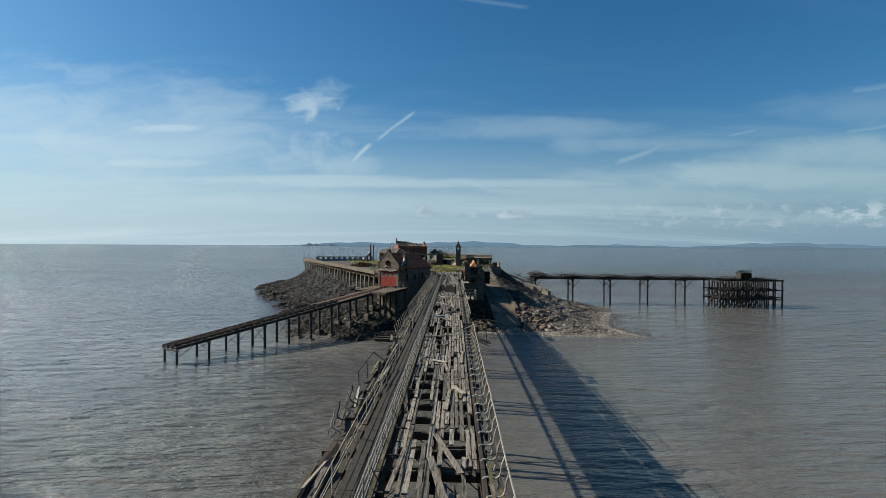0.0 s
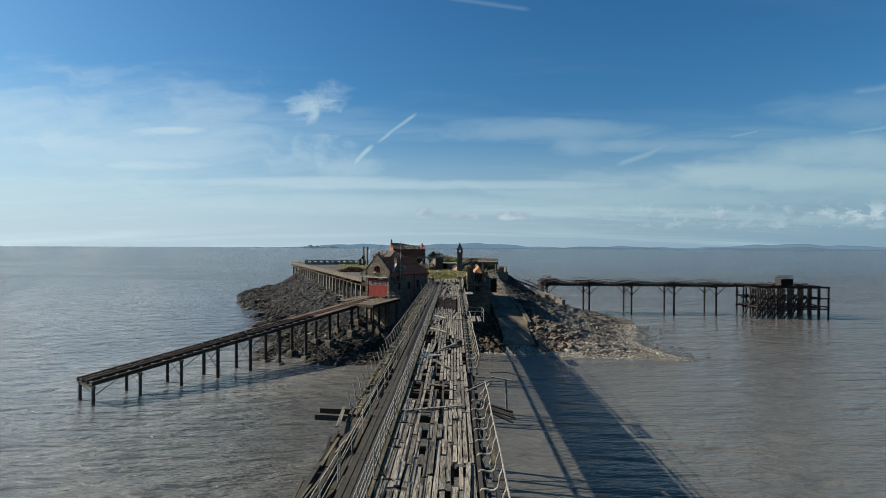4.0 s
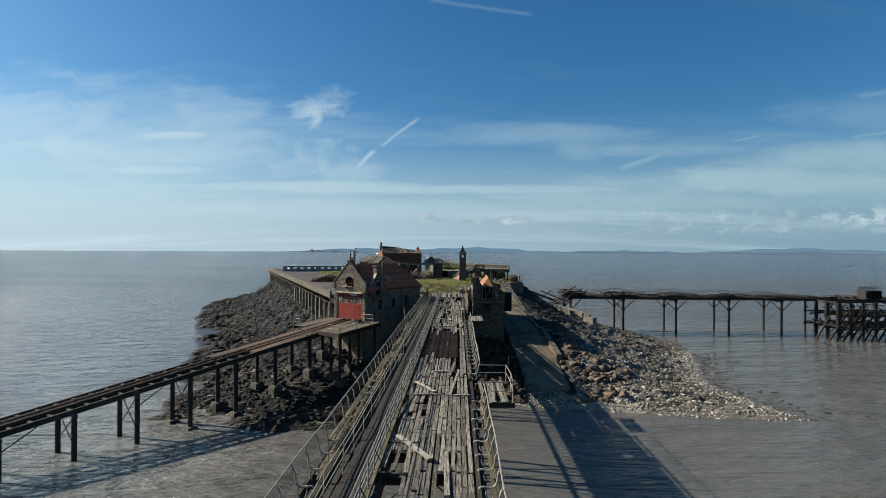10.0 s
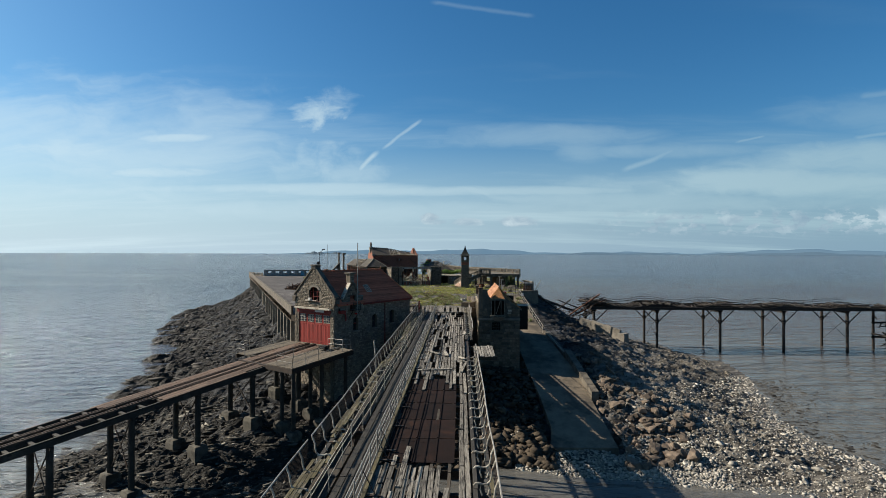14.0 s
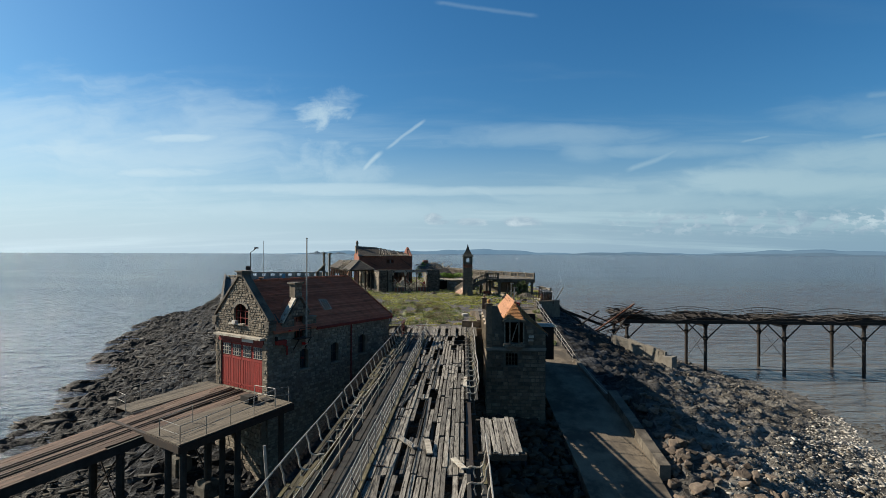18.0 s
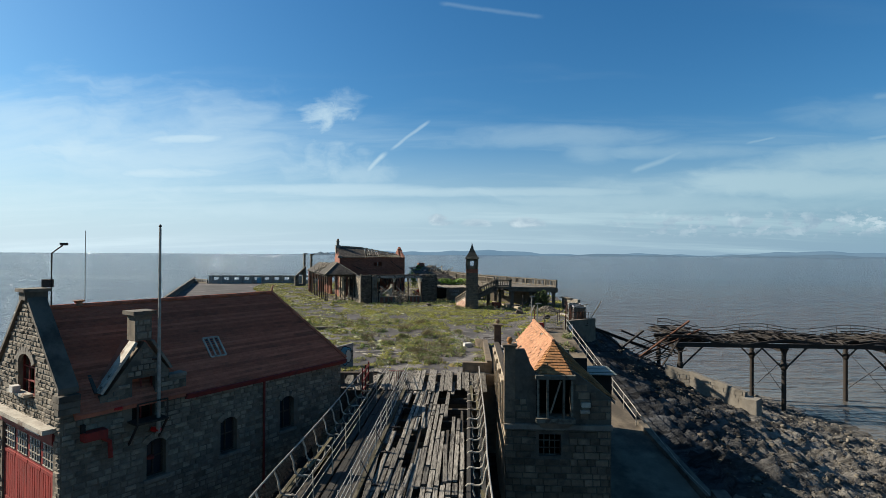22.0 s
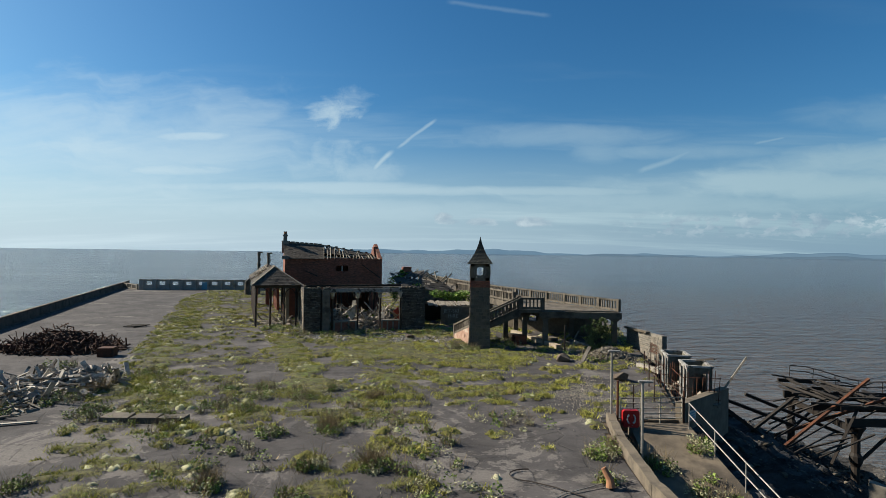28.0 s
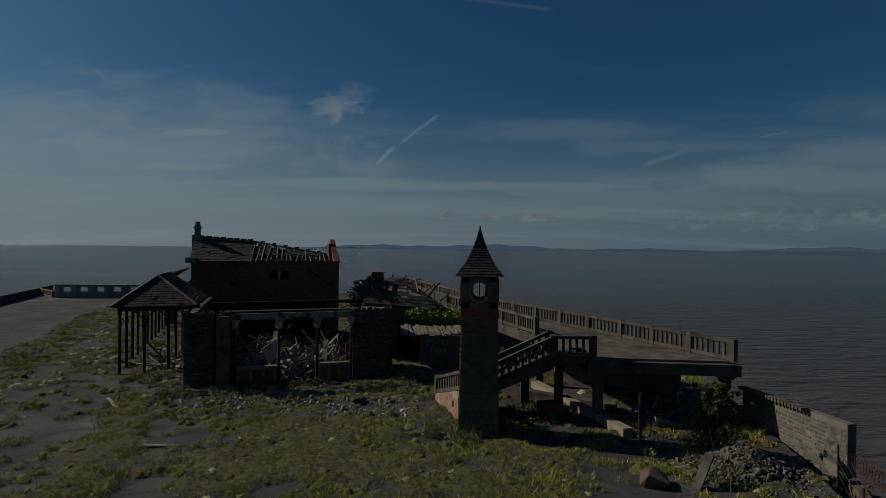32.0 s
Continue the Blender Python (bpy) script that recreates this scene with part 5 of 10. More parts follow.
# ---- lifeboat house ----
er = random.Random(31)
BA = -32.3
house = thing("lifeboat_house", "grey rubble-stone lifeboat house with red tiled roof and red doors", "boathouse", (-13.72, 127.27, 0))
house.rotation_euler = (0, 0, radians(BA))
HW, HL, EZ, RZ, PZ = 3.05, 13.0, 13.25, 16.6, 8.8
gable = lambda u_: min(EZ + 0.75 + max(0, HW - abs(u_ - HW)) * 1.07, 17.05)
fo, fe = (-HW, 0, 0), (1, 0, 0)
so, se_ = (HW + 0.012, 0.02, 0), (0, 1, 0)
door_hole, gwin = (0.6, 5.5, PZ, 12.6), (2.2, 3.85, 13.4, 14.95)
m = wall(Mesh(), fo, fe, 2 * HW, 4.0, gable, 0.45, (door_hole, gwin), (HW - 0.2, HW + 0.2, HW))
m.obj("front_wall", MORTAR, house, "stone front gable wall")
facing(house, fo, fe, 2 * HW, 4.0, gable, (door_hole, gwin), 0.17, 0.30, 0.05, "stone", STONE, STONES, 170, er)
side_holes = ((2.85, 3.6, 10.1, 11.55), (5.95, 6.75, 10.1, 11.6), (9.05, 9.9, 10.3, 11.85))
dgab = lambda u_: (EZ + 0.35 + max(0, 1.35 - abs(u_ - 2.75)) * 1.3 if u_ < 3.7 else EZ + 0.55) if 1.2 < u_ < 4.4 else EZ
dwin = (2.3, 3.15, 12.3, 14.0)
m = wall(Mesh(), so, se_, HL, 3.0, dgab, 0.45, side_holes + (dwin,), (1.2, 1.201, 1.4, 2.75, 3.699, 3.7, 4.399, 4.4))
m.obj("side_wall", MORTAR, house, "stone side wall with small windows")
facing(house, so, se_, HL, 3.0, lambda u_: dgab(u_), side_holes + (dwin,), 0.20, 0.36, 0.03, "stone", STONE, STONES, 130, er)
m = wall(Mesh(), (-HW - 0.012, HL, 0), (0, -1, 0), HL - 0.02, 3.0, EZ, 0.45)
m.obj("side_wall", MORTAR, house)
m = wall(Mesh(), (HW, HL, 0), (-1, 0, 0), 2 * HW, 3.0, EZ, 0.45)
m.obj("rear_wall", MORTAR, house)
Mesh().box((0, HL / 2, 8.6), (2 * HW - 0.9, HL - 0.9, 0.2)).obj("floor", BLACK, house)
# roof: two slopes and a hip at the back
OV = 0.22
slope = (RZ - EZ) / HW
ez = EZ - OV * slope + 0.1
ex_ = HW + OV
hb, yb = 10.9, HL + 0.2
roof = Mesh()
roof.hexa([(ex_, 0.35, ez - 0.12), (ex_, yb, ez - 0.12), (0, hb, RZ - 0.12), (0, 0.35, RZ - 0.12), (ex_, 0.35, ez), (ex_, yb, ez), (0, hb, RZ), (0, 0.35, RZ)])
roof.hexa([(-ex_, yb, ez - 0.12), (-ex_, 0.35, ez - 0.12), (0, 0.35, RZ - 0.12), (0, hb, RZ - 0.12), (-ex_, yb, ez), (-ex_, 0.35, ez), (0, 0.35, RZ), (0, hb, RZ)])
roof.add([(ex_, yb, ez), (-ex_, yb, ez), (0, hb, RZ)], [(0, 1, 2)])
rf = roof.obj("roof", TILE, house, "dark red plain-tiled roof")
tl = Mesh()
courses(tl, (ex_, 0.35, ez), (ex_, yb, ez), (0, hb, RZ), (0, 0.35, RZ), 40, 0.03)
courses(tl, (-ex_, yb, ez), (-ex_, 0.35, ez), (0, 0.35, RZ), (0, hb, RZ), 44, 0.045)
courses(tl, (ex_, yb, ez), (-ex_, yb, ez), (0, hb, RZ), (0, hb, RZ), 26, 0.055)
tl.obj("tiling", TILE, rf, "overlapping rows of red tiles", kind="stuff")
m = Mesh()
for k in range(26):
    y = 0.5 + k * 0.4
    m.tube([(0, y, RZ + 0.03), (0, y + 0.41, RZ + 0.03)], 0.09, 6)
m.obj("ridge_tiles", TILE, rf, kind="stuff")
m = Mesh()
for k in range(14):
    a, b = Vector((0, hb, RZ + 0.03)).lerp(Vector((ex_, yb, ez + 0.05)), k / 14), Vector((0, hb, RZ + 0.03)).lerp(Vector((ex_, yb, ez + 0.05)), (k + 1.05) / 14)
    m.tube([a, b], 0.09, 6, 0.10)
m.obj("hip_tiles", TILE, rf, kind="stuff")
Mesh().tube([(0, hb, RZ), (0, hb + 0.02, RZ + 0.25), (0.02, hb + 0.1, RZ + 0.42)], 0.07, 6, 0.03).obj("ridge_finial", ORANGE, rf, "orange clay ridge finial")
Mesh().box((ex_ - 0.02, (4.3 + yb) / 2, ez - 0.14), (0.1, yb - 4.3, 0.2)).obj("fascia_board", REDTRIM, house, "red painted fascia")
Mesh().tube([(ex_ + 0.06, 4.3, ez - 0.06), (ex_ + 0.06, yb, ez - 0.06)], 0.06, 6).obj("gutter", REDTRIM, house)
Mesh().tube([(HW + 0.12, 8.1, ez - 0.1), (HW + 0.12, 8.1, 8.0)], 0.055, 8).obj("downpipe", REDTRIM, house, "red painted downpipe")
# front coping with kneelers and a capped top
for s in (-1, 1):
    m = Mesh()
    m.hexa([(s * (HW + 0.12), -0.12, EZ + 0.70), (s * (HW + 0.12), 0.5, EZ + 0.70), (s * 0.18, 0.5, 17.02), (s * 0.18, -0.12, 17.02), (s * (HW + 0.12), -0.12, EZ + 0.88), (s * (HW + 0.12), 0.5, EZ + 0.88), (s * 0.18, 0.5, 17.2), (s * 0.18, -0.12, 17.2)] if s < 0 else
           [(s * 0.18, -0.12, 17.02), (s * 0.18, 0.5, 17.02), (s * (HW + 0.12), 0.5, EZ + 0.70), (s * (HW + 0.12), -0.12, EZ + 0.70), (s * 0.18, -0.12, 17.2), (s * 0.18, 0.5, 17.2), (s * (HW + 0.12), 0.5, EZ + 0.88), (s * (HW + 0.12), -0.12, EZ + 0.88)])
    m.obj("coping", DCONC, house, "weathered coping stones")
    for k in range(3):
        Mesh().box((s * (HW + 0.10 - k * 0.03), 0.16, EZ + 0.1 + k * 0.22), (0.34 + k * 0.1, 0.66, 0.2)).obj("kneeler", DCONC, house)
Mesh().box((0, 0.19, 17.12), (0.62, 0.72, 0.3)).obj("gable_cap", DCONC, house)
Mesh().box((0, 0.19, 17.33), (0.86, 0.9, 0.12)).obj("gable_cap", DCONC, house)
# gable window, arched head
window(house, fo, fe, *gwin, 0.2, REDTRIM, 3, 3, False)
m = Mesh()
for k in range(9):
    a = math.pi * (0.12 + 0.76 * k / 8)
    m.box((0.02 - math.cos(a) * 0.80, -0.02, 14.55 + math.sin(a) * 0.55), (0.2, 0.12, 0.26), 0, Matrix.Rotation(-(math.pi / 2 - a), 3, "Y"))
m.obj("arch_stones", RENDER, house, "rough arch stones over the gable window", kind="stuff")
Mesh().box((-0.35, -0.1, 13.5), (1.7, 0.3, 0.1)).obj("sill", OLDWHITE, house)
Mesh().box((-0.45, -0.22, 13.66), (0.35, 0.25, 0.24)).obj("floodlight", SIGNWHITE, house, "small white floodlight box")
# black sheet behind the gable window paints the shade of the loft
Mesh().box((0.0, 0.75, 14.15), (1.75, 0.1, 1.7)).obj("interior_shade", BLACK, house)
# red doors under a white lintel
dw, dz0, dz1 = 4.9, PZ + 0.02, 12.1
Mesh().box((0, 0.02, 12.36), (5.2, 0.22, 0.42)).obj("door_header", REDTRIM, house, "red painted door header")
Mesh().box((0, -0.18, 12.66), (5.5, 0.5, 0.16)).obj("lintel_shelf", OLDWHITE, house, "flaking white lintel ledge")
Mesh().box((0.9, -0.1, 12.4), (1.3, 0.04, 0.26)).obj("nameboard", SIGNWHITE, house, "small white board over the doors")
for k in range(4):
    x0 = -dw / 2 + k * dw / 4
    leaf = Mesh().box((x0 + dw / 8, 0.14, (dz0 + dz1) / 2), (dw / 4 - 0.03, 0.07, dz1 - dz0)).obj("door_leaf", REDPAINT, house, "faded red boarded door leaf")
    for j in range(6):
        Mesh().box((x0 + 0.10 + j * (dw / 4 - 0.14) / 5, 0.09, (dz0 + 11.0) / 2), ((dw / 4 - 0.2) / 6, 0.03, 11.0 - dz0)).obj("board", REDPAINT, leaf)
    Mesh().box((x0 + dw / 8, 0.10, 11.55), (dw / 4 - 0.28, 0.03, 0.82)).obj("pane", GLASS, leaf, "grimy pane")
    for j in range(1, 4):
        Mesh().box((x0 + 0.14 + j * (dw / 4 - 0.28) / 4, 0.08, 11.55), (0.04, 0.03, 0.82)).obj("glazing_bar", OLDWHITE, leaf)
    for zz in (11.15, 11.42, 11.69, 11.95):
        Mesh().box((x0 + dw / 8, 0.08, zz), (dw / 4 - 0.26, 0.03, 0.035)).obj("glazing_bar", OLDWHITE, leaf)
    for zz in (9.1, 10.95, 12.04):
        Mesh().box((x0 + dw / 8, 0.075, zz), (dw / 4 - 0.06, 0.03, 0.12)).obj("cross_rail", REDPAINT, leaf)
# side windows, loft door with its red hoist frame
for hh in side_holes:
    window(house, so, se_, *hh, 0.3, DARKWOOD, 2, 2)
    c = (hh[0] + hh[1]) / 2
    Mesh().box((HW + 0.05, c, hh[2] - 0.06), (0.2, 1.0, 0.12)).obj("sill", RENDER, house)
    m = Mesh()
    for k in range(7):
        a = math.pi * (0.2 + 0.6 * k / 6)
        m.box((HW + 0.03, c - math.cos(a) * 0.5, hh[3] - 0.2 + math.sin(a) * 0.34), (0.1, 0.16, 0.24), 0, Matrix.Rotation(math.pi / 2 - a, 3, "X"))
    m.obj("arch_stones", STONES, house, kind="stuff")
window(house, so, se_, *dwin, 0.25, REDTRIM, 2, 1, False)
# the same painted shade behind the loft door
Mesh().box((HW - 0.62, 2.72, 13.1), (0.2, 1.1, 1.9)).obj("interior_shade", BLACK, house)
balc = Mesh().box((HW + 0.35, 2.75, 12.45), (0.7, 1.2, 0.07)).obj("hoist_balcony", IRON, house, "dark iron loft balcony")
for yb in (2.2, 3.3):
    Mesh().beam((HW + 0.68, yb, 12.45), (HW + 0.03, yb, 11.6), 0.06, 0.06).obj("bracket", IRON, balc)
    Mesh().beam((HW + 0.68, yb, 13.2), (HW + 0.68, yb, 12.45), 0.05, 0.05).obj("post", IRON, balc)
Mesh().beam((HW + 0.68, 2.2, 13.2), (HW + 0.68, 3.3, 13.2), 0.05, 0.05).obj("rail", IRON, balc)
Mesh().lathe((HW + 0.1, 1.75, 13.1), [(0.2, -0.05), (0.2, 0.05)], 14).obj("red_disc", BRIGHTRED, house, "round red marker")
rbk = Mesh().box((HW + 0.22, 0.95, 12.35), (0.4, 0.75, 0.3)).obj("red_bracket", REDPAINT, house, "red painted hoist box")
Mesh().box((HW + 0.15, 0.62, 12.62), (0.16, 0.12, 0.3)).obj("box_lug", BLACK, rbk)
Mesh().tube([(HW + 0.2, 1.2, 12.2), (HW + 0.25, 1.45, 12.0), (HW + 0.22, 1.5, 11.4)], 0.08, 8).obj("red_pipe", REDPAINT, house, "red painted bent pipe")
Mesh().lathe((HW + 0.14, 2.95, 10.95), [(0.13, -0.05), (0.13, 0.06)], 12).obj("red_disc", REDTRIM, house)
Mesh().lathe((0, 1.7, RZ + 0.02), [(0.16, 0), (0.12, 0.1), (0.16, 0.16), (0.22, 0.22)], 10).obj("ridge_vent", ORANGE, house, "small orange ridge vent")
for s in (-1, 1):
    a, b = Vector((HW - 0.2, 2.75 + s * (1.5 if s < 0 else 1.05), EZ + (0.42 if s < 0 else 0.95))), Vector((HW - 0.2, 2.75 + s * 0.3, EZ + 2.12))
    Mesh().beam(a, b, 0.5, 0.1).obj("dormer_coping", OLDWHITE if s < 0 else RENDER, house, "pale weathered dormer coping")
Mesh().box((HW - 0.2, 4.05, EZ + 0.62), (0.52, 0.75, 0.12)).obj("dormer_shoulder", RENDER, house)
Mesh().beam((HW - 0.25, 1.2, EZ + 0.42), (0.7, 1.2, EZ + 2.35), 0.12, 0.08).obj("lead_valley", SLATE, house, "grey lead valley beside the dormer")
# little roof behind the dormer wall
m = Mesh()
m.hexa([(0.7, 1.25, EZ + 0.3), (HW - 0.4, 1.25, EZ + 0.3), (HW - 0.4, 2.75, EZ + 0.3), (0.7, 2.75, EZ + 0.3), (0.7, 1.25, EZ + 0.6), (HW - 0.4, 1.25, EZ + 0.6), (HW - 0.4, 2.75, EZ + 2.0), (0.7, 2.75, EZ + 2.0)])
m.hexa([(0.7, 2.75, EZ + 0.3), (HW - 0.4, 2.75, EZ + 0.3), (HW - 0.4, 4.25, EZ + 0.3), (0.7, 4.25, EZ + 0.3), (0.7, 2.75, EZ + 2.0), (HW - 0.4, 2.75, EZ + 2.0), (HW - 0.4, 4.25, EZ + 0.6), (0.7, 4.25, EZ + 0.6)])
m.obj("dormer_roof", TILE, house, "small tiled dormer roof")
Mesh().box((HW - 0.38, 2.75, EZ + 2.65), (0.62, 0.62, 1.0)).obj("chimney", MORTAR, house, "short stone chimney")
facing(house, (HW - 0.07, 2.44, 0), (0, 1, 0), 0.62, EZ + 2.2, EZ + 3.15, (), 0.24, 0.3, 0.025, "stone", STONE, STONES, 8, er)
Mesh().box((HW - 0.38, 2.75, EZ + 3.2), (0.86, 0.86, 0.14)).obj("chimney_cap", DCONC, house)
# skylight
sk = thing("skylight", "pale framed roof skylight with three panes", "skylight")
sk.parent, sk.matrix_basis = house, Matrix.Translation((1.95, 6.35, RZ - 1.95 * slope + 0.09)) @ Matrix.Rotation(math.atan(slope), 4, "Y")
for p, q in (((-0.5, -0.36, 0), (0.5, -0.36, 0)), ((-0.5, 0.36, 0), (0.5, 0.36, 0)), ((-0.5, -0.36, 0), (-0.5, 0.36, 0)), ((0.5, -0.36, 0), (0.5, 0.36, 0)), ((-0.5, -0.12, 0), (0.5, -0.12, 0)), ((-0.5, 0.12, 0), (0.5, 0.12, 0))):
    Mesh().beam(p, q, 0.07, 0.09).obj("frame_bar", OLDWHITE, sk)
Mesh().box((0, 0, -0.02), (1.0, 0.72, 0.03)).obj("pane", GLASS, sk)
del sk["label"], sk["category"]

pole = thing("flagpole", "tall thin white flagpole beside the lifeboat house", "flagpole", (-9.13, 128.03, 0))
Mesh().tube([(0, 0, 11.9), (0, 0, 16), (0, 0, 19.7)], 0.075, 8, 0.045).obj("pole", GALV, pole)
Mesh().tube([(-0.25, 0, 14.7), (0.05, 0, 14.7)], 0.05, 6).obj("bracket", IRON, pole)
Mesh().lathe((0, 0, 19.7), [(0.02, 0), (0.07, 0.05), (0.02, 0.12)], 8).obj("truck", IRON, pole)
Mesh().tube([(-0.3, 0.1, 12.0), (0.05, 0, 12.0)], 0.1, 6).obj("foot_bracket", BRIGHTRED, pole, "red foot bracket")
mast = thing("weather_mast", "thin wind-sensor mast on the gable top", "mast", (-13.3, 127.9, 0))
Mesh().tube([(0, 0, 16.6), (0, 0, 18.7), (0.35, 0.1, 19.0)], 0.03, 6).obj("pole", IRON, mast)
Mesh().box((-0.15, 0, 17.55), (0.3, 0.25, 0.3)).obj("sensor_box", IRON, mast)
Mesh().box((0.4, 0.1, 19.05), (0.3, 0.06, 0.1)).obj("wind_vane", IRON, mast)
aer = thing("aerial", "thin upright radio aerial on the lifeboat house roof", "aerial", (-12.7, 128.9, 0))
Mesh().tube([(0, 0, 16.4), (0, 0, 19.6)], 0.015, 5).obj("whip", GALV, aer)

# ---- slipway ----
slip = thing("slipway", "long iron and timber lifeboat slipway running down to the sea", "slipway", (-13.72, 127.27, 0))
slip.rotation_euler = (0, 0, radians(-33.3))
SLIPIRON = surf("tarred slip leg", (0.048, 0.047, 0.043), (0.030, 0.029, 0.027), 2.0, 0.85, 0.5, 0.02, (0.10, 0.095, 0.08), 0.6, 0.5, 0.75)
sz = lambda s: 8.78 + 0.117 * (s + 1.0) if s < -1 else 8.78
SE = -52.5
for x in (-1.95, -0.65, 0.65, 1.95):
    Mesh().beam((x, SE, sz(SE) - 0.22), (x, -1, sz(-1) - 0.33), 0.15 if abs(x) > 1 else 0.09, 0.5).obj("girder", SLIPIRON, slip, "dark long slipway beam")
for x in (-0.65, -0.35, 0.35, 0.65):
    Mesh().beam((x, SE, sz(SE) + 0.08), (x, -0.3, sz(-1) + 0.08), 0.07, 0.12).obj("launch_rail", surf("worn launching rail", (0.13, 0.092, 0.072), (0.07, 0.05, 0.04), 3.0, 0.7, 0.4, 0.006), slip, "rusty launching rail")
sl_first = None
s = SE + 0.3
while s < -17.2:
    if sl_first is None:
        sl_first = Mesh().box((0, 0, 0), (4.1, 0.24, 0.16)).obj("sleeper", SLIPIRON, slip)
        sl_first.matrix_basis = pose(0, s, sz(s) - 0.17, 6.7)
    else:
        share("sleeper", sl_first, slip, pose(0, s, sz(s) - 0.17, 6.7))
    s += 1.45
SLIPWOOD = surf("reddish slip boards", (0.150, 0.100, 0.078), (0.098, 0.068, 0.054), 2.0, 0.9, 0.5, 0.01, (0.18, 0.145, 0.12), 0.8, 0.52, 0.7, (6, 0.8, 6), "object", 0.35)
for k in range(14):
    x0 = -2.1 + k * 0.3
    s = -17.0 - er.uniform(0, 0.8) - 3.5 * (k < 5)
    while s < -0.25:
        e2 = min(s + er.uniform(3.0, 5.0), -0.2)
        dz_ = er.uniform(-0.012, 0.012)
        if er.random() > 0.05:
            Mesh().hexa([(x0, s, sz(s) - 0.06), (x0 + 0.275, s, sz(s) - 0.06), (x0 + 0.275, e2 - 0.02, sz(e2) - 0.06), (x0, e2 - 0.02, sz(e2) - 0.06), (x0, s, sz(s) + dz_), (x0 + 0.275, s, sz(s) + dz_), (x0 + 0.275, e2 - 0.02, sz(e2) + dz_), (x0, e2 - 0.02, sz(e2) + dz_)]).obj("slip_board", SLIPWOOD, slip)
        s = e2
# wing platforms each side of the top
PLATWOOD = surf("sandy platform boards", (0.185, 0.165, 0.135), (0.12, 0.106, 0.088), 2.0, 0.9, 0.5, 0.01, (0.07, 0.06, 0.052), 0.7, 0.5, 0.72, (6, 0.8, 6), "object", 0.3)
for k in range(16):
    m = Mesh()
    x0 = 2.15 + k * 0.235
    a = -7.8 + er.uniform(-0.02, 0.02)
    m.hexa([(x0, a, sz(a) + 0.12), (x0 + 0.22, a, sz(a) + 0.12), (x0 + 0.22, -0.1, 8.72), (x0, -0.1, 8.72), (x0, a, sz(a) + 0.19), (x0 + 0.22, a, sz(a) + 0.19), (x0 + 0.22, -0.1, 8.79), (x0, -0.1, 8.79)])
    m.obj("platform_board", PLATWOOD, slip)
for k in range(9):
    m = Mesh()
    x0 = -2.35 - k * 0.235
    m.hexa([(x0, -6.6, sz(-6.6) + 0.12), (x0 + 0.22, -6.6, sz(-6.6) + 0.12), (x0 + 0.22, -0.1, 8.72), (x0, -0.1, 8.72), (x0, -6.6, sz(-6.6) + 0.19), (x0 + 0.22, -6.6, sz(-6.6) + 0.19), (x0 + 0.22, -0.1, 8.79), (x0, -0.1, 8.79)])
    m.obj("platform_board", PLATWOOD, slip)
for x, a in ((5.85, -7.8), (4.0, -7.8), (-4.4, -6.6)):
    Mesh().beam((x, a, sz(a) - 0.12), (x, 0, 8.5), 0.2, 0.4).obj("girder", IRON, slip)
Mesh().beam((-2.2, -7.75, sz(-7.8) - 0.1), (5.9, -7.75, sz(-7.8) - 0.1), 0.2, 0.4).obj("girder", IRON, slip)
Mesh().box((3.3, -1.6, 9.0), (0.9, 0.7, 0.35)).obj("winch_box", BLACK, slip, "squat black winch box")
Mesh().box((4.0, -0.7, 8.83), (0.9, 0.5, 0.04)).obj("hatch", BLACK, slip)
# railings of the platforms
for pts, hs in (([(5.75, -0.3), (5.75, -1.4), (3.9, -1.6)], (0.55, 1.05)), ([(5.8, -1.4), (5.8, -4.6), (5.8, -7.7), (3.6, -7.7), (3.4, -5.6)], (0.5, 1.0)), ([(-4.4, -0.4), (-4.4, -3.4), (-4.4, -6.5), (-3.0, -6.6)], (0.5, 1.0))):
    for hgt in hs:
        Mesh().tube([(x, y, (sz(y) + 0.17 if y < -1 else 8.78) + hgt) for x, y in pts], 0.022, 6).obj("handrail", GALV, slip, "pale tubular handrail")
    for (xa, ya), (xb, yb_) in zip(pts, pts[1:]):
        n = max(1, int(math.hypot(xb - xa, yb_ - ya) / 1.5))
        for k in range(n + 1):
            x, y = xa + (xb - xa) * k / n, ya + (yb_ - ya) * k / n
            zz = sz(y) + 0.17 if y < -1 else 8.78
            Mesh().tube([(x, y, zz - 0.1), (x, y, zz + hs[-1])], 0.024, 6).obj("rail_post", GALV, slip)
# legs on concrete blocks
FOOTC = surf("weedy damp concrete", (0.135, 0.13, 0.115), (0.075, 0.073, 0.064), 1.4, 0.9, 0.7, 0.03, (0.035, 0.034, 0.028), 0.7, 0.46, 0.62)
CR, SR = math.cos(radians(-33.3)), math.sin(radians(-33.3))


def slip_world(x, s_):
    return -13.72 + x * CR - s_ * SR, 127.27 + x * SR + s_ * CR


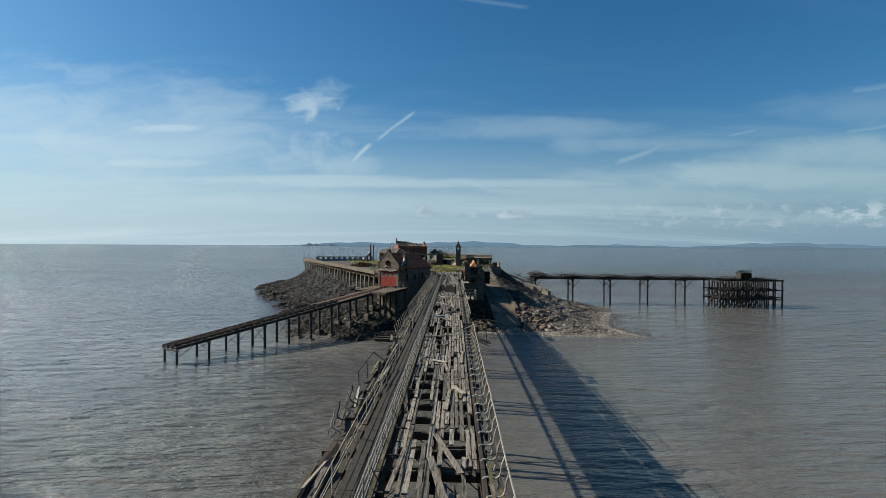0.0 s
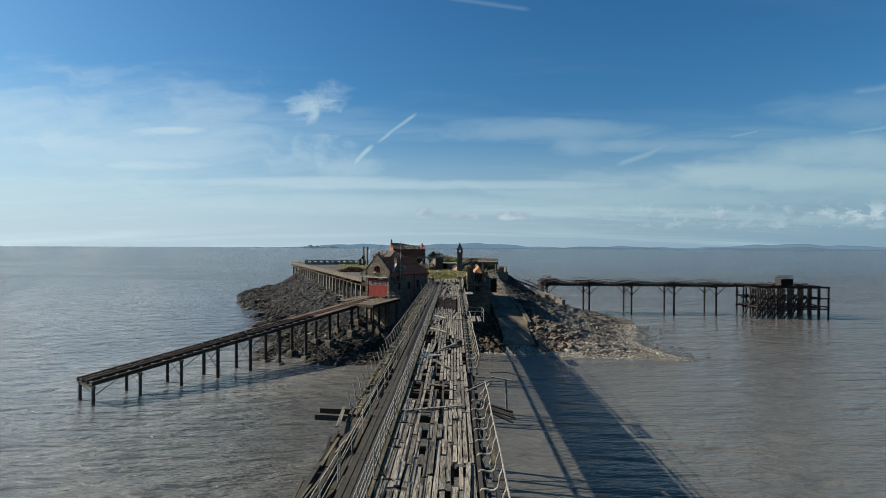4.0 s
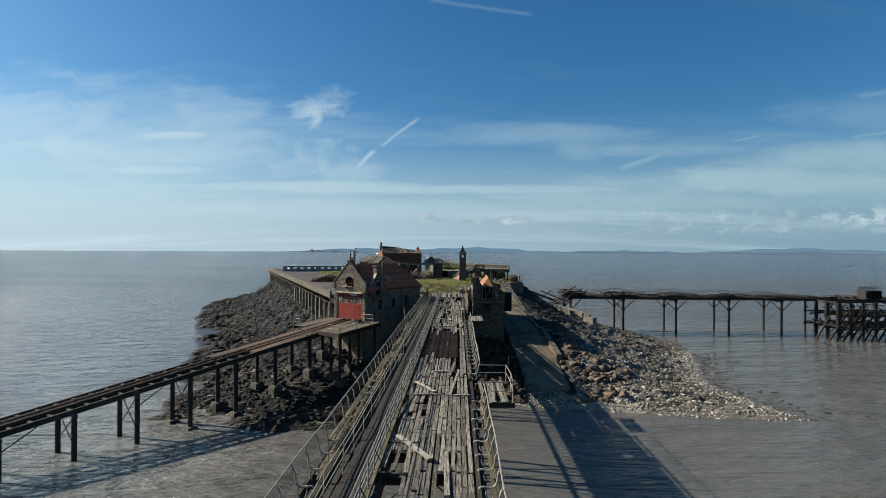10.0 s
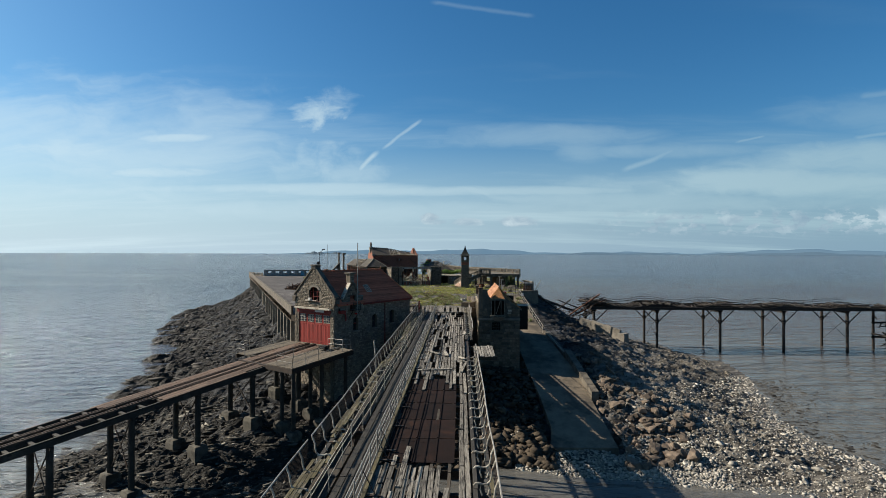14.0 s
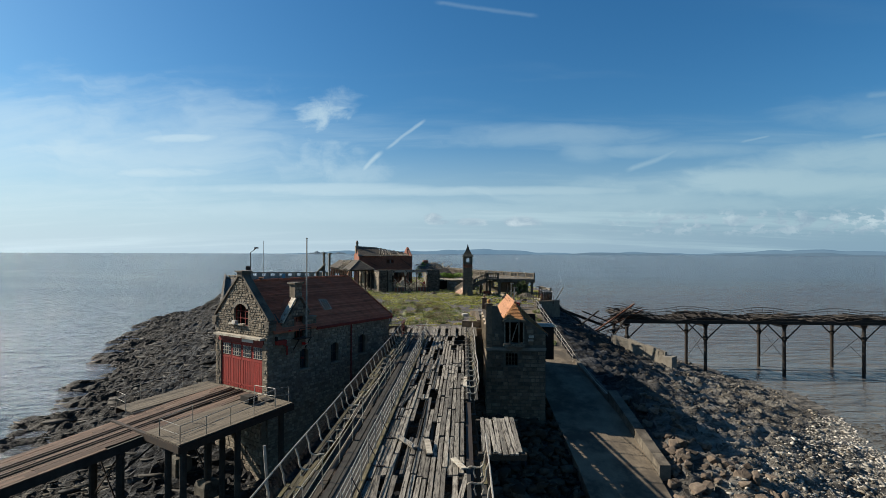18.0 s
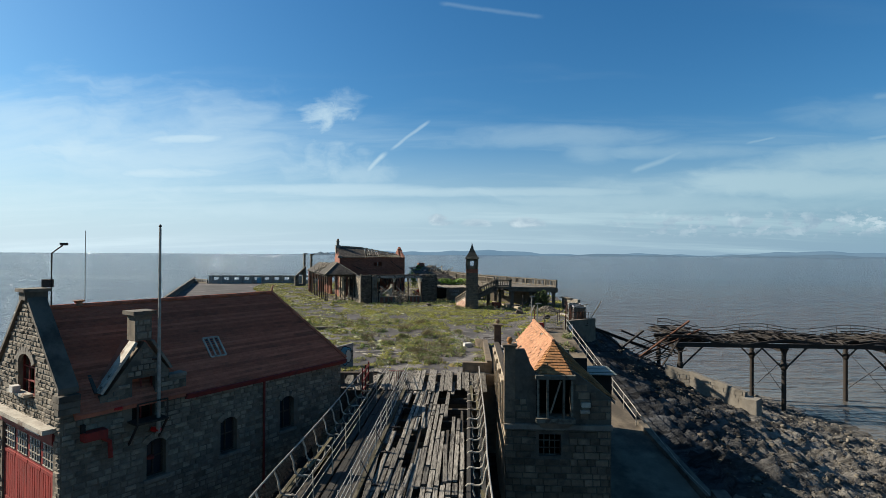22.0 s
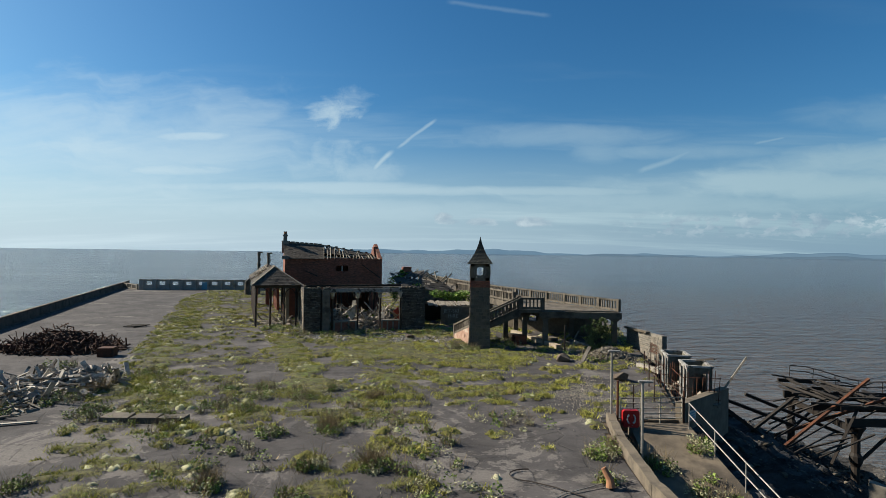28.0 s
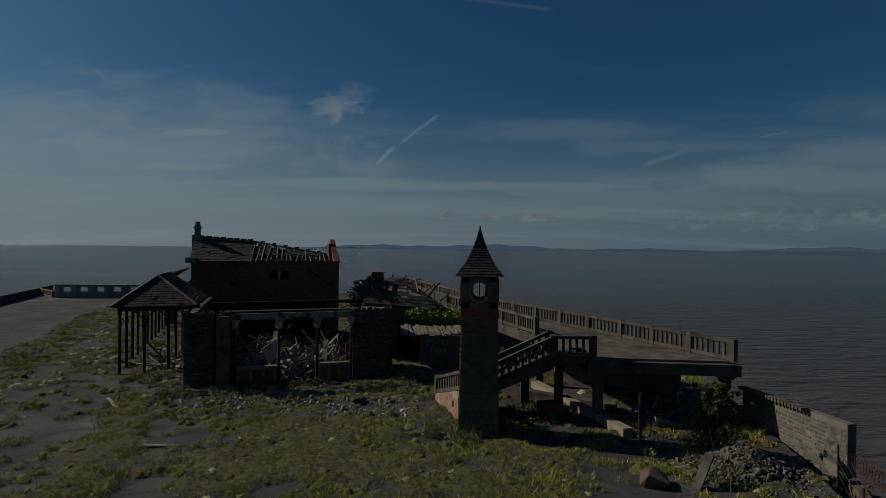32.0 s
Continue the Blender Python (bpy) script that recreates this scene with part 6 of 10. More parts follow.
s = SE + 0.3
k = 0
while s < -2:
    for x in (-1.75, 1.75):
        wx, wy = slip_world(x, s)
        gz = max(height(wx, wy), -1.0)
        base = max(gz - 0.5, -1.2)
        top_ = sz(s) - 0.55
        if top_ - base < 0.8:
            continue
        leg = Mesh().tube([(x, s, base), (x, s, top_)], 0.24 if s > -40 else 0.2, 8).obj("leg", SLIPIRON, slip, "dark tarred slipway leg")
        if s > -30:
            Mesh().lathe((x, s, 0), [(0.85, base - 0.3), (0.85, base + 1.1), (0.72, base + 1.4), (0.3, base + 1.45)], 4, math.pi / 4).obj("footing", FOOTC, leg, "square damp concrete footing")
    top_ = sz(s) - 0.7
    b2 = max(height(*slip_world(0, s)), 0.3) + 0.9
    if top_ - b2 > 0.8:
        Mesh().beam((-1.75, s, top_), (1.75, s, b2), 0.07, 0.07).obj("brace", IRON, slip)
        Mesh().beam((1.75, s, top_), (-1.75, s, b2), 0.07, 0.07).obj("brace", IRON, slip)
    if k % 2 == 0 and s < -8:
        Mesh().beam((1.75, s, sz(s) - 1.8), (1.75, s + 2.6, sz(s + 2.6) - 0.6), 0.08, 0.08).obj("brace", IRON, slip)
    Mesh().box((0, s, sz(s) - 0.7), (4.2, 0.26, 0.22)).obj("cap_beam", IRON, slip)
    s += 5.4
    k += 1
for x, s in ((5.6, -7.4), (4.0, -7.4), (5.6, -4.0), (5.6, -0.8), (4.0, -4.0)):
    wx, wy = slip_world(x, s)
    base = max(height(wx, wy), 0.0) - 0.4
    leg = Mesh().tube([(x, s, base), (x, s, sz(s) - 0.2)], 0.19, 8).obj("leg", SLIPIRON, slip)
    Mesh().lathe((x, s, 0), [(0.8, base - 0.3), (0.8, base + 1.0), (0.65, base + 1.25), (0.3, base + 1.3)], 4, math.pi / 4).obj("footing", FOOTC, leg)
# rough stone base below the doors
m = wall(Mesh(), (-3.0, -0.35, 0), (1, 0, 0), 6.0, 2.5, 8.4, 0.3)
m.obj("base_wall", MORTAR, slip, "rough stone base wall")
facing(slip, (-3.0, -0.36, 0), (1, 0, 0), 6.0, 2.5, 8.4, (), 0.32, 0.5, 0.07, "stone", STONE, STONES, 40, er)

# ---- gatehouse by the bridge head ----
fr_ = random.Random(47)
GJOINT = surf("grimy gatehouse mortar", (0.15, 0.138, 0.12), (0.095, 0.088, 0.077), 2.0, 0.95, 0.6, 0.02, (0.05, 0.047, 0.042), 0.5, 0.5, 0.75)
gh = thing("gatehouse", "ruined grey stone gatehouse with broken orange tiled roof", "house", (0, 0, 0))
X0, X1, Y0, Y1 = 4.35, 9.15, 133.0, 143.55


def gtop(u_):
    x = X0 + u_
    return float(np.interp(x, [4.35, 5.25, 5.5, 5.75, 7.4, 9.15], [14.35, 14.35, 13.7, 13.3, 13.45, 12.15]))


oriel, lowin = (1.42, 3.0, 11.35, 13.25), (1.55, 2.55, 9.5, 10.5)
m = wall(Mesh(), (X0, Y0, 0), (1, 0, 0), X1 - X0, 2.0, gtop, 0.4, (oriel, lowin), (0.9, 1.15, 1.4, 3.05))
m.obj("front_wall", GJOINT, gh, "coursed grey stone front wall")
facing(gh, (X0, Y0, 0), (1, 0, 0), X1 - X0, 2.0, lambda u_: min(gtop(u_), 12.9), (oriel, lowin, (0, 4.8, 10.72, 11.02), (0.0, 1.5, 12.2, 15)), 0.3, 0.5, 0.045, "stone", GSTONE, GSTONES, 180, fr_)
Mesh().box(((X0 + X1) / 2, Y0 - 0.06, 10.87), (X1 - X0 + 0.1, 0.2, 0.22)).obj("string_course", RENDER, gh)
lh = ((0.8, 1.7, 10.9, 12.6), (3.4, 4.3, 10.9, 12.6), (5.9, 6.8, 10.9, 12.6), (8.3, 9.2, 10.9, 12.6))
m = wall(Mesh(), (X0 - 0.012, Y1, 0), (0, -1, 0), Y1 - Y0 - 0.02, 4.0, 12.95, 0.3, tuple((Y1 - Y0 - b, Y1 - Y0 - a, c, d) for a, b, c, d in lh))
m.obj("side_wall", PALE, gh, "pale stucco side wall with empty windows")
for a, b, c, d in lh:
    for dx_ in (-0.06,):
        Mesh().box((X0 + dx_, Y0 + a - 0.1, (c + d) / 2), (0.16, 0.16, d - c + 0.3)).obj("pilaster", PALE, gh)
        Mesh().box((X0 + dx_, Y0 + b + 0.1, (c + d) / 2), (0.16, 0.16, d - c + 0.3)).obj("pilaster", PALE, gh)
    Mesh().box((X0 - 0.06, Y0 + (a + b) / 2, d + 0.12), (0.2, b - a + 0.5, 0.18)).obj("window_head", PALE, gh)
Mesh().box((X0 + 0.12, (Y0 + Y1) / 2, 13.0), (0.3, Y1 - Y0, 0.1)).obj("parapet_coping", DARKWOOD, gh, "dark broken parapet boards")
m = wall(Mesh(), (X1 + 0.012, Y0 + 0.02, 0), (0, 1, 0), Y1 - Y0 - 0.02, 4.0, 12.1, 0.35)
m.obj("side_wall", MORTAR, gh)
m = wall(Mesh(), (X1, Y1, 0), (-1, 0, 0), X1 - X0, 4.0, 12.6, 0.35)
m.obj("rear_wall", MORTAR, gh)
Mesh().box(((X0 + X1) / 2, (Y0 + Y1) / 2, 10.7), (X1 - X0 - 0.8, Y1 - Y0 - 0.8, 0.12)).obj("floor", DARKWOOD, gh)
# corner pier with a ball finial, chimney pier at the rear
for y, zt, w in ((Y0 + 0.2, 14.5, 0.5), (143.4, 14.1, 0.45)):
    Mesh().box((X0 + 0.2, y, 12.6), (w, w, (zt - 12.6) * 2)).obj("corner_pier", GSTONE, gh)
    Mesh().box((X0 + 0.2, y, zt + 0.03), (w + 0.16, w + 0.16, 0.1)).obj("pier_cap", GSTONE, gh)
    Mesh().lathe((X0 + 0.2, y, zt + 0.08), [(0.10, 0), (0.08, 0.05), (0.13, 0.12), (0.145, 0.2), (0.12, 0.28), (0.06, 0.33), (0.01, 0.34)], 14).obj("ball_finial", OCHRE if y < 140 else GSTONE, gh, "lichened ball finial")
# roof: steep ridge with a splayed hip over the oriel
RX, RY0, RY1, RZ2 = 6.8, 134.6, 142.8, 14.5
EXL, EZL, EXR, EZR = 5.35, 12.8, 9.4, 12.05
m = Mesh()
m.hexa([(EXL, 133.5, EZL - 0.2), (RX, RY0, RZ2 - 0.2), (RX, RY1, RZ2 - 0.2), (EXL, RY1, EZL - 0.2), (EXL, 133.5, EZL - 0.04), (RX, RY0, RZ2 - 0.04), (RX, RY1, RZ2 - 0.04), (EXL, RY1, EZL - 0.04)])
m.hexa([(RX, RY0, RZ2 - 0.2), (EXR, 133.2, EZR - 0.2), (EXR, RY1, EZR - 0.2), (RX, RY1, RZ2 - 0.2), (RX, RY0, RZ2 - 0.04), (EXR, 133.2, EZR - 0.04), (EXR, RY1, EZR - 0.04), (RX, RY1, RZ2 - 0.04)])
m.obj("roof_deck", WOODS, gh)
tiles, joined = [], Mesh()
A_, B_, C_, D_ = Vector((EXL, RY1, EZL)), Vector((EXL, 133.5, EZL)), Vector((RX, RY0, RZ2)), Vector((RX, RY1, RZ2))
nrow, ncol = 16, 44
for i in range(nrow):
    for j in range(ncol):
        t0, t1 = (j + 0.5 * (i % 2)) / ncol, (j + 1 + 0.5 * (i % 2)) / ncol
        if t1 > 1.01:
            continue
        patch = noise.noise(Vector((i * 0.35, j * 0.22, 3.1))) > 0.42 or (i < 4 and noise.noise(Vector((i * 0.5, j * 0.3, 9.0))) > 0.12)
        if patch or fr_.random() < 0.03:
            continue
        s0, s1 = i / nrow, min((i + 1.3) / nrow, 1)
        tiles.append((t0, t1, s0, s1))
fr_.shuffle(tiles)
nor = (B_ - A_).cross(D_ - A_).normalized()
if nor.z < 0:
    nor = -nor
for k, (t0, t1, s0, s1) in enumerate(tiles):
    lo, hi = lambda t: A_.lerp(B_, t), lambda t: D_.lerp(C_, t)
    p = [lo(t0).lerp(hi(t0), s0), lo(t1).lerp(hi(t1), s0), lo(t1).lerp(hi(t1), s1), lo(t0).lerp(hi(t0), s1)]
    g_ = (p[1] - p[0]) * 0.03
    p = [p[0] + g_, p[1] - g_, p[2] - g_, p[3] + g_]
    sl = fr_.uniform(-0.02, 0.02)
    up_ = [q + nor * (0.05 if q_ < 2 else 0.012) + (p[3] - p[0]) * sl for q_, q in enumerate(p)]
    dn = [q - nor * 0.022 for q in up_]
    pts = dn + up_
    if k < 300:
        c = sum(pts, Vector()) / 8
        Mesh().hexa([q - c for q in pts]).obj("tile", ORANGE, gh).location = c
    else:
        joined.hexa(pts)
joined.obj("tiling", ORANGES, gh, "orange clay tiles, slipped and missing", kind="stuff")
hipp = [(5.45, 133.55, 12.95), (5.75, 132.65, 13.2), (7.4, 132.65, 13.2), (7.75, 133.4, 13.0), (9.45, 133.3, 12.05)]
ap = (RX, RY0, RZ2)
m = Mesh()
for a, b in zip(hipp[:-1], hipp[1:]):
    courses(m, a, b, ap, ap, 13, 0.04, 6, fr_, 0.02)
    m.add([a, b, ap], [(0, 1, 2)])
m.obj("hip_tiles", OCHRE, gh, "ochre lichened tiles of the hip", kind="stuff")
m = Mesh()
courses(m, (EXR, 133.3, EZR), (EXR, RY1, EZR), (RX, RY1, RZ2), (RX, RY0, RZ2), 16, 0.04, 40, fr_, 0.05)
m.obj("rear_tiles", OCHRE, gh, kind="stuff")
m = Mesh()
for k in range(20):
    y = RY0 + k * (RY1 - RY0) / 20
    m.tube([(RX, y, RZ2 + 0.02), (RX, y + 0.43, RZ2 + 0.02)], 0.1, 6)
m.obj("ridge_tiles", ORANGES, gh, kind="stuff")
m = wall(Mesh(), (EXR - 0.1, RY1, 0), (-1, 0, 0), EXR - EXL - 0.2, 11.5, lambda u_: EZR + min(u_ / (EXR - RX) * 2.4, (EXR - EXL - u_) / (RX - EXL) * 1.6 + 0.8) - 0.1, 0.2, (), (EXR - RX,))
m.obj("rear_gable", DARKWOOD, gh)
# pale boards over the gutter strip, behind the parapet
for k in range(9):
    y = 134.2 + k * 0.95
    if k in (3, 7):
        continue
    Mesh().box((5.08, y, 13.0 + fr_.uniform(-0.03, 0.03)), (0.85, 0.9, 0.04), fr_.uniform(-0.04, 0.04)).obj("gutter_board", LEADSHEET, gh, "pale roof board")
# oriel window
for x, y in ((5.82, 132.78), (6.22, 132.6), (6.95, 132.6), (7.35, 132.78)):
    Mesh().box((x, y, 12.3), (0.1, 0.1, 2.0)).obj("oriel_post", PEELED, gh, "peeled grey oriel post")
Mesh().box((6.58, 132.72, 13.2), (1.8, 0.4, 0.18)).obj("oriel_head", PEELED, gh)
Mesh().box((6.58, 132.72, 11.25), (1.75, 0.45, 0.2)).obj("oriel_sill", PEELED, gh)
Mesh().hexa([(6.2, 132.95, 10.7), (7.0, 132.95, 10.7), (7.0, 133.0, 10.7), (6.2, 133.0, 10.7), (5.75, 132.5, 11.16), (7.4, 132.5, 11.16), (7.4, 133.0, 11.16), (5.75, 133.0, 11.16)]).obj("oriel_base", RENDER, gh)
Mesh().beam((6.4, 132.9, 11.5), (6.85, 132.8, 13.0), 0.06, 0.08).obj("hanging_timber", DEBRIS, gh)
window(gh, (X0, Y0, 0), (1, 0, 0), *lowin, 0.22, PEELED, 4, 3, False, 0.035)
Mesh().box((8.0, 132.9, 11.9), (0.4, 0.12, 0.2)).obj("lamp_box", OLDWHITE, gh, "small white lamp box")
Mesh().box((7.95, 132.88, 11.6), (0.42, 0.14, 0.14)).obj("lamp_box", OLDWHITE, gh)
# two added black sheets, lying and upright, paint the shade of the rooms
Mesh().box((6.6, 137.5, 10.8), (4.0, 8.0, 0.08)).obj("floor_shade", BLACK, gh)
Mesh().box((6.75, 136.2, 9.9), (4.0, 0.1, 7.0)).obj("room_shade", BLACK, gh)
lean = thing("lean_to", "low lean-to with pale green metal roof sheets", "shed", (0, 0, 0))
Mesh().box((10.2, 140.8, 10.2), (1.5, 2.0, 3.0)).obj("wall", BLACK, lean)
for k in range(5):
    Mesh().box((10.25, 139.75 + k * 0.5, 11.82 + 0.02 * (k % 2)), (1.9, 0.44, 0.04)).obj("roof_sheet", GREENSHEET, lean, "pale green roof sheet")

# ---- ramp to the beach ----
rows_r = [(118.0, 10.3, 16.4, 1.2), (121, 10.9, 16.2, 2.0), (127, 10.6, 15.9, 3.6), (133, 10.0, 15.4, 5.2), (143.2, 9.25, 13.6, 7.8), (152, 9.2, 12.8, 9.65), (161.0, 9.6, 12.2, 11.42)]
m = Mesh()
for (ya, la, ra, za), (yb_, lb, rb, zb) in zip(rows_r[:-1], rows_r[1:]):
    m.hexa([(la, ya, za - 1.6), (ra, ya, za - 1.6), (rb, yb_, zb - 1.6), (lb, yb_, zb - 1.6), (la, ya, za), (ra, ya, za), (rb, yb_, zb), (lb, yb_, zb)])
RAMPC = surf("worn ramp concrete", (0.25, 0.215, 0.172), (0.165, 0.145, 0.118), 0.8, 0.9, 0.5, 0.012, (0.09, 0.08, 0.068), 0.3, 0.46, 0.64)
m.obj("road_ramp", RAMPC, None, "sloping concrete ramp from the island down to the beach", "ramp", "structure")
ramp_bits = thing("ramp_parapet", "low parapet of dark weathered concrete blocks along the ramp", "parapet", (0, 0, 0))
for k in range(7):
    t0, t1 = k / 7, (k + 0.97) / 7
    y0, y1 = 126.3 + 10.0 * t0, 126.3 + 10.0 * t1
    x0, x1 = 15.98 - 0.95 * t0, 15.98 - 0.95 * t1
    za, zb = ramp_z(y0), ramp_z(y1)
    Mesh().hexa([(x0, y0, za - 1.2), (x0 + 0.75, y0, za - 1.2), (x1 + 0.75, y1, zb - 1.2), (x1, y1, zb - 1.2), (x0, y0, za + 0.75), (x0 + 0.75, y0, za + 0.75), (x1 + 0.75, y1, zb + 0.75), (x1, y1, zb + 0.75)]).obj("block", DCONC, ramp_bits, "dark concrete block")
Mesh().hexa([(14.88, 136.4, 5.2), (15.35, 136.4, 5.2), (13.95, 143.5, 7.2), (13.5, 143.5, 7.2), (14.88, 136.4, 6.4), (15.35, 136.4, 6.4), (13.95, 143.5, 8.1), (13.5, 143.5, 8.1)]).obj("kerb", DCONC, ramp_bits)
hr = thing("ramp_handrail", "pale two-bar handrail along the top of the ramp", "handrail", (0, 0, 0))
pr = [(13.4, 143.2), (12.95, 149.0), (12.5, 155.0), (12.1, 160.6)]
for hgt in (0.55, 1.05):
    Mesh().tube([(x, y, ramp_z(y) + hgt) for x, y in pr], 0.028, 6).obj("rail", GALV, hr)
for k in range(9):
    y = 143.2 + k * 2.17
    x = float(np.interp(y, [p[1] for p in pr], [p[0] for p in pr]))
    Mesh().tube([(x, y, ramp_z(y) - 0.1), (x, y, ramp_z(y) + 1.05)], 0.028, 6).obj("post", GALV, hr)
Mesh().tube([(13.4, 143.2, 8.8), (14.6, 138.5, 6.9), (15.6, 133.8, 5.9)], 0.025, 6).obj("sagging_rail", OLDWHITE, hr)
bend = [(8.62, 161.0), (8.24, 157.8), (8.17, 153.4), (8.36, 152.3), (7.9, 151.45), (7.0, 150.75), (5.6, 149.75), (4.9, 149.35), (4.1, 148.9)]
for (xa, ya), (xb, yb_) in zip(bend[:-1], bend[1:]):
    d = Vector((xb - xa, yb_ - ya, 0))
    wall(Mesh(), (xa, ya, 0), d, d.length + 0.05, 8.0, lambda u_: 11.86 + 0.10 * noise.noise(Vector((xa + u_ * 1.7, ya, 0))), 0.34, (), [0.4 * k for k in range(1, int(d.length / 0.4))]).obj("wall_ramp_side", MORTAR, None, "low weathered stone wall bending beside the ramp", "wall", "structure")
m = wall(Mesh(), (12.2, 161.4, 0), (0.69, 0.72, 0), 5.4, 5.0, lambda u_: 12.2 - 0.03 * u_, 0.4)
m.obj("wall_retaining", MORTAR, None, "tall dark retaining wall at the head of the ramp", "wall", "structure")
sign = thing("notice", "small white notice on the retaining wall", "sign", (12.75, 161.9, 11.55))
Mesh().box((0, 0, 0), (0.75, 0.03, 0.45), radians(46)).obj("board", SIGNWHITE, sign)
for k in range(3):
    Mesh().box((0.012, -0.014, 0.12 - k * 0.12), (0.55, 0.03, 0.035), radians(46)).obj("text_line", BLUE, sign)
m = wall(Mesh(), (4.2, 141.0, 0), (1, 0, 0), 5.0, 2.0, 10.8, 0.4)
m.obj("wall_abutment", MORTAR, None, "dark stone abutment under the bridge head", "wall", "structure")
m = wall(Mesh(), (-9.5, 140.8, 0), (1, 0.01, 0), 13.8, 1.5, 10.86, 0.4)
m.obj("wall_abutment_west", MORTAR, None, "dark stone abutment wall under the island's edge", "wall", "structure")

# ---- the ruined jetty ----
jr = random.Random(61)
JIRON = surf("black jetty iron", (0.022, 0.020, 0.018), (0.036, 0.028, 0.023), 3.0, 0.75, 0.5, 0.01, (0.075, 0.040, 0.026), 0.9, 0.62, 0.8, rnd="object", amount=0.2)
jet = thing("ruined_jetty", "collapsing dark iron jetty on tall posts over the sea", "jetty", (0, 0, 0))
JF, JR = 173.1, 180.3
jz = lambda x: 8.75 + 0.42 * math.sin((x - 27) * 0.52 + 1.2) * math.exp(-(x - 27) / 70) + 0.35 * math.exp(-((x - 28) / 3) ** 2) - 0.006 * (x - 27)
for i, x in enumerate((27.6, 39.5, 51.3, 63.1, 74.8)):
    for y in (JF, JR):
        gz = max(height(x, y), -1.0)
        pst = Mesh().tube([(x, y, gz - 0.4), (x, y, 5.4), (x, y, 5.9), (x, y, 7.9)], 0.25, 10).obj("post", JIRON, jet, "tall dark iron post")
        Mesh().lathe((x, y, 5.3), [(0.25, 0), (0.38, 0.3), (0.36, 0.7), (0.25, 0.9)], 10).obj("bracket_ring", JIRON, pst)
        Mesh().lathe((x, y, 7.2), [(0.25, 0), (0.34, 0.3), (0.55, 0.7)], 10).obj("capital", JIRON, pst)
        for s in (-1, 1):
            if i == 0 and s < 0:
                continue
            Mesh().beam((x + s * 0.25, y, 5.6), (x + s * 2.6, y, 7.95), 0.14, 0.16).obj("knee_brace", JIRON, pst)
    Mesh().beam((x, JF, 7.6), (x, JR, 7.6), 0.24, 0.4).obj("cross_girder", JIRON, jet)
    if i:
        Mesh().beam((x, JF, 6.6), (x, JR, 1.4), 0.05, 0.05).obj("tie_rod", JIRON, jet)
        Mesh().beam((x, JR, 6.6), (x, JF, 2.6), 0.05, 0.05).obj("tie_rod", JIRON, jet)
for y in (JF, JR, (JF + JR) / 2):
    Mesh().beam((27.0, y, 8.15), (84, y, 8.05), 0.22, 0.5).obj("girder", JIRON, jet, "long rusty iron girder")
m = Mesh()
x = 25.8
while x < 84:
    for _ in range(3):
        if jr.random() < 0.55:
            continue
        yc = jr.uniform(JF - 0.3, JF + 3.6)
        ln = jr.uniform(1.6, 4.2)
        zz = jz(x) + jr.uniform(-0.16, 0.14)
        m.beam((x + jr.uniform(-0.5, 0.5), yc, zz + jr.uniform(-0.15, 0.15)), (x + jr.uniform(-0.6, 0.6), min(yc + ln, JR + 0.4), zz + jr.uniform(-0.15, 0.25)), 0.2, 0.07, jr.uniform(-0.4, 0.4))
    if jr.random() < 0.55:
        a = jr.uniform(JF - 0.2, JR)
        m.beam((x - 1.2, a, jz(x) + jr.uniform(-0.1, 0.35)), (x + 2.0, a + jr.uniform(-0.7, 0.7), jz(x) + jr.uniform(-0.2, 0.35)), 0.16, 0.1)
    x += 0.27
JWOOD = surf("dark jetty timbers", (0.050, 0.044, 0.040), (0.026, 0.024, 0.022), 2.0, 0.9, 0.5, 0.02, (0.17, 0.158, 0.14), 0.7, 0.62, 0.78, (3, 3, 3), "island", 0.55)
m.obj("broken_deck", JWOOD, jet, "warped broken deck timbers", kind="stuff")
m = Mesh()
for y in (JF - 0.1, JF + 2.4, JR - 2.3, JR):
    pts = [(x, y + jr.uniform(-0.08, 0.08), jz(x) - 0.22 + jr.uniform(-0.08, 0.08)) for x in np.arange(26.5, 84, 2.6)]
    for a, b in zip(pts[:-1], pts[1:]):
        m.beam(a, b, 0.2, 0.26)
m.obj("sagging_girder", JIRON, jet, "sagging long beams", kind="stuff")
for y, hs in ((JR + 0.1, (0.45, 0.85)), (JF - 0.1, (0.8,))):
    for hgt in hs:
        Mesh().tube([(x, y, jz(x) + hgt * (1 if y > 175 else 0.8)) for x in np.arange(27.5, 80, 1.2)], 0.04, 5).obj("rail", JIRON, jet, "wavy bent rail")
    x = 27.5
    while x < 80:
        if y > 175 or jr.random() < 0.35:
            Mesh().tube([(x, y, jz(x) - 0.1), (x + jr.uniform(-0.1, 0.1), y, jz(x) + hs[-1] * (1 if y > 175 else 0.8))], 0.028, 5).obj("rail_post", JIRON, jet)
        x += 1.75
# collapsed landward span
m = Mesh()
for k in range(34):
    x = jr.uniform(17.5, 30.0)
    t = (x - 17.5) / 12
    zc = 5.2 + 3.4 * t ** 1.3 + jr.uniform(-0.5, 1.3) * (0.35 + t)
    y = jr.uniform(170.5, 179.0)
    a = jr.uniform(-0.5, 0.5)
    ln = jr.uniform(1.5, 4.5)
    m.beam((x - ln / 2, y, zc - ln * 0.22), (x + ln / 2, y + math.sin(a) * ln * 0.6, zc + ln * jr.uniform(0.0, 0.32)), 0.10, 0.08, jr.uniform(-0.4, 0.4))
m.obj("fallen_span", JWOOD, jet, "tangled fallen timbers and girders", kind="stuff")
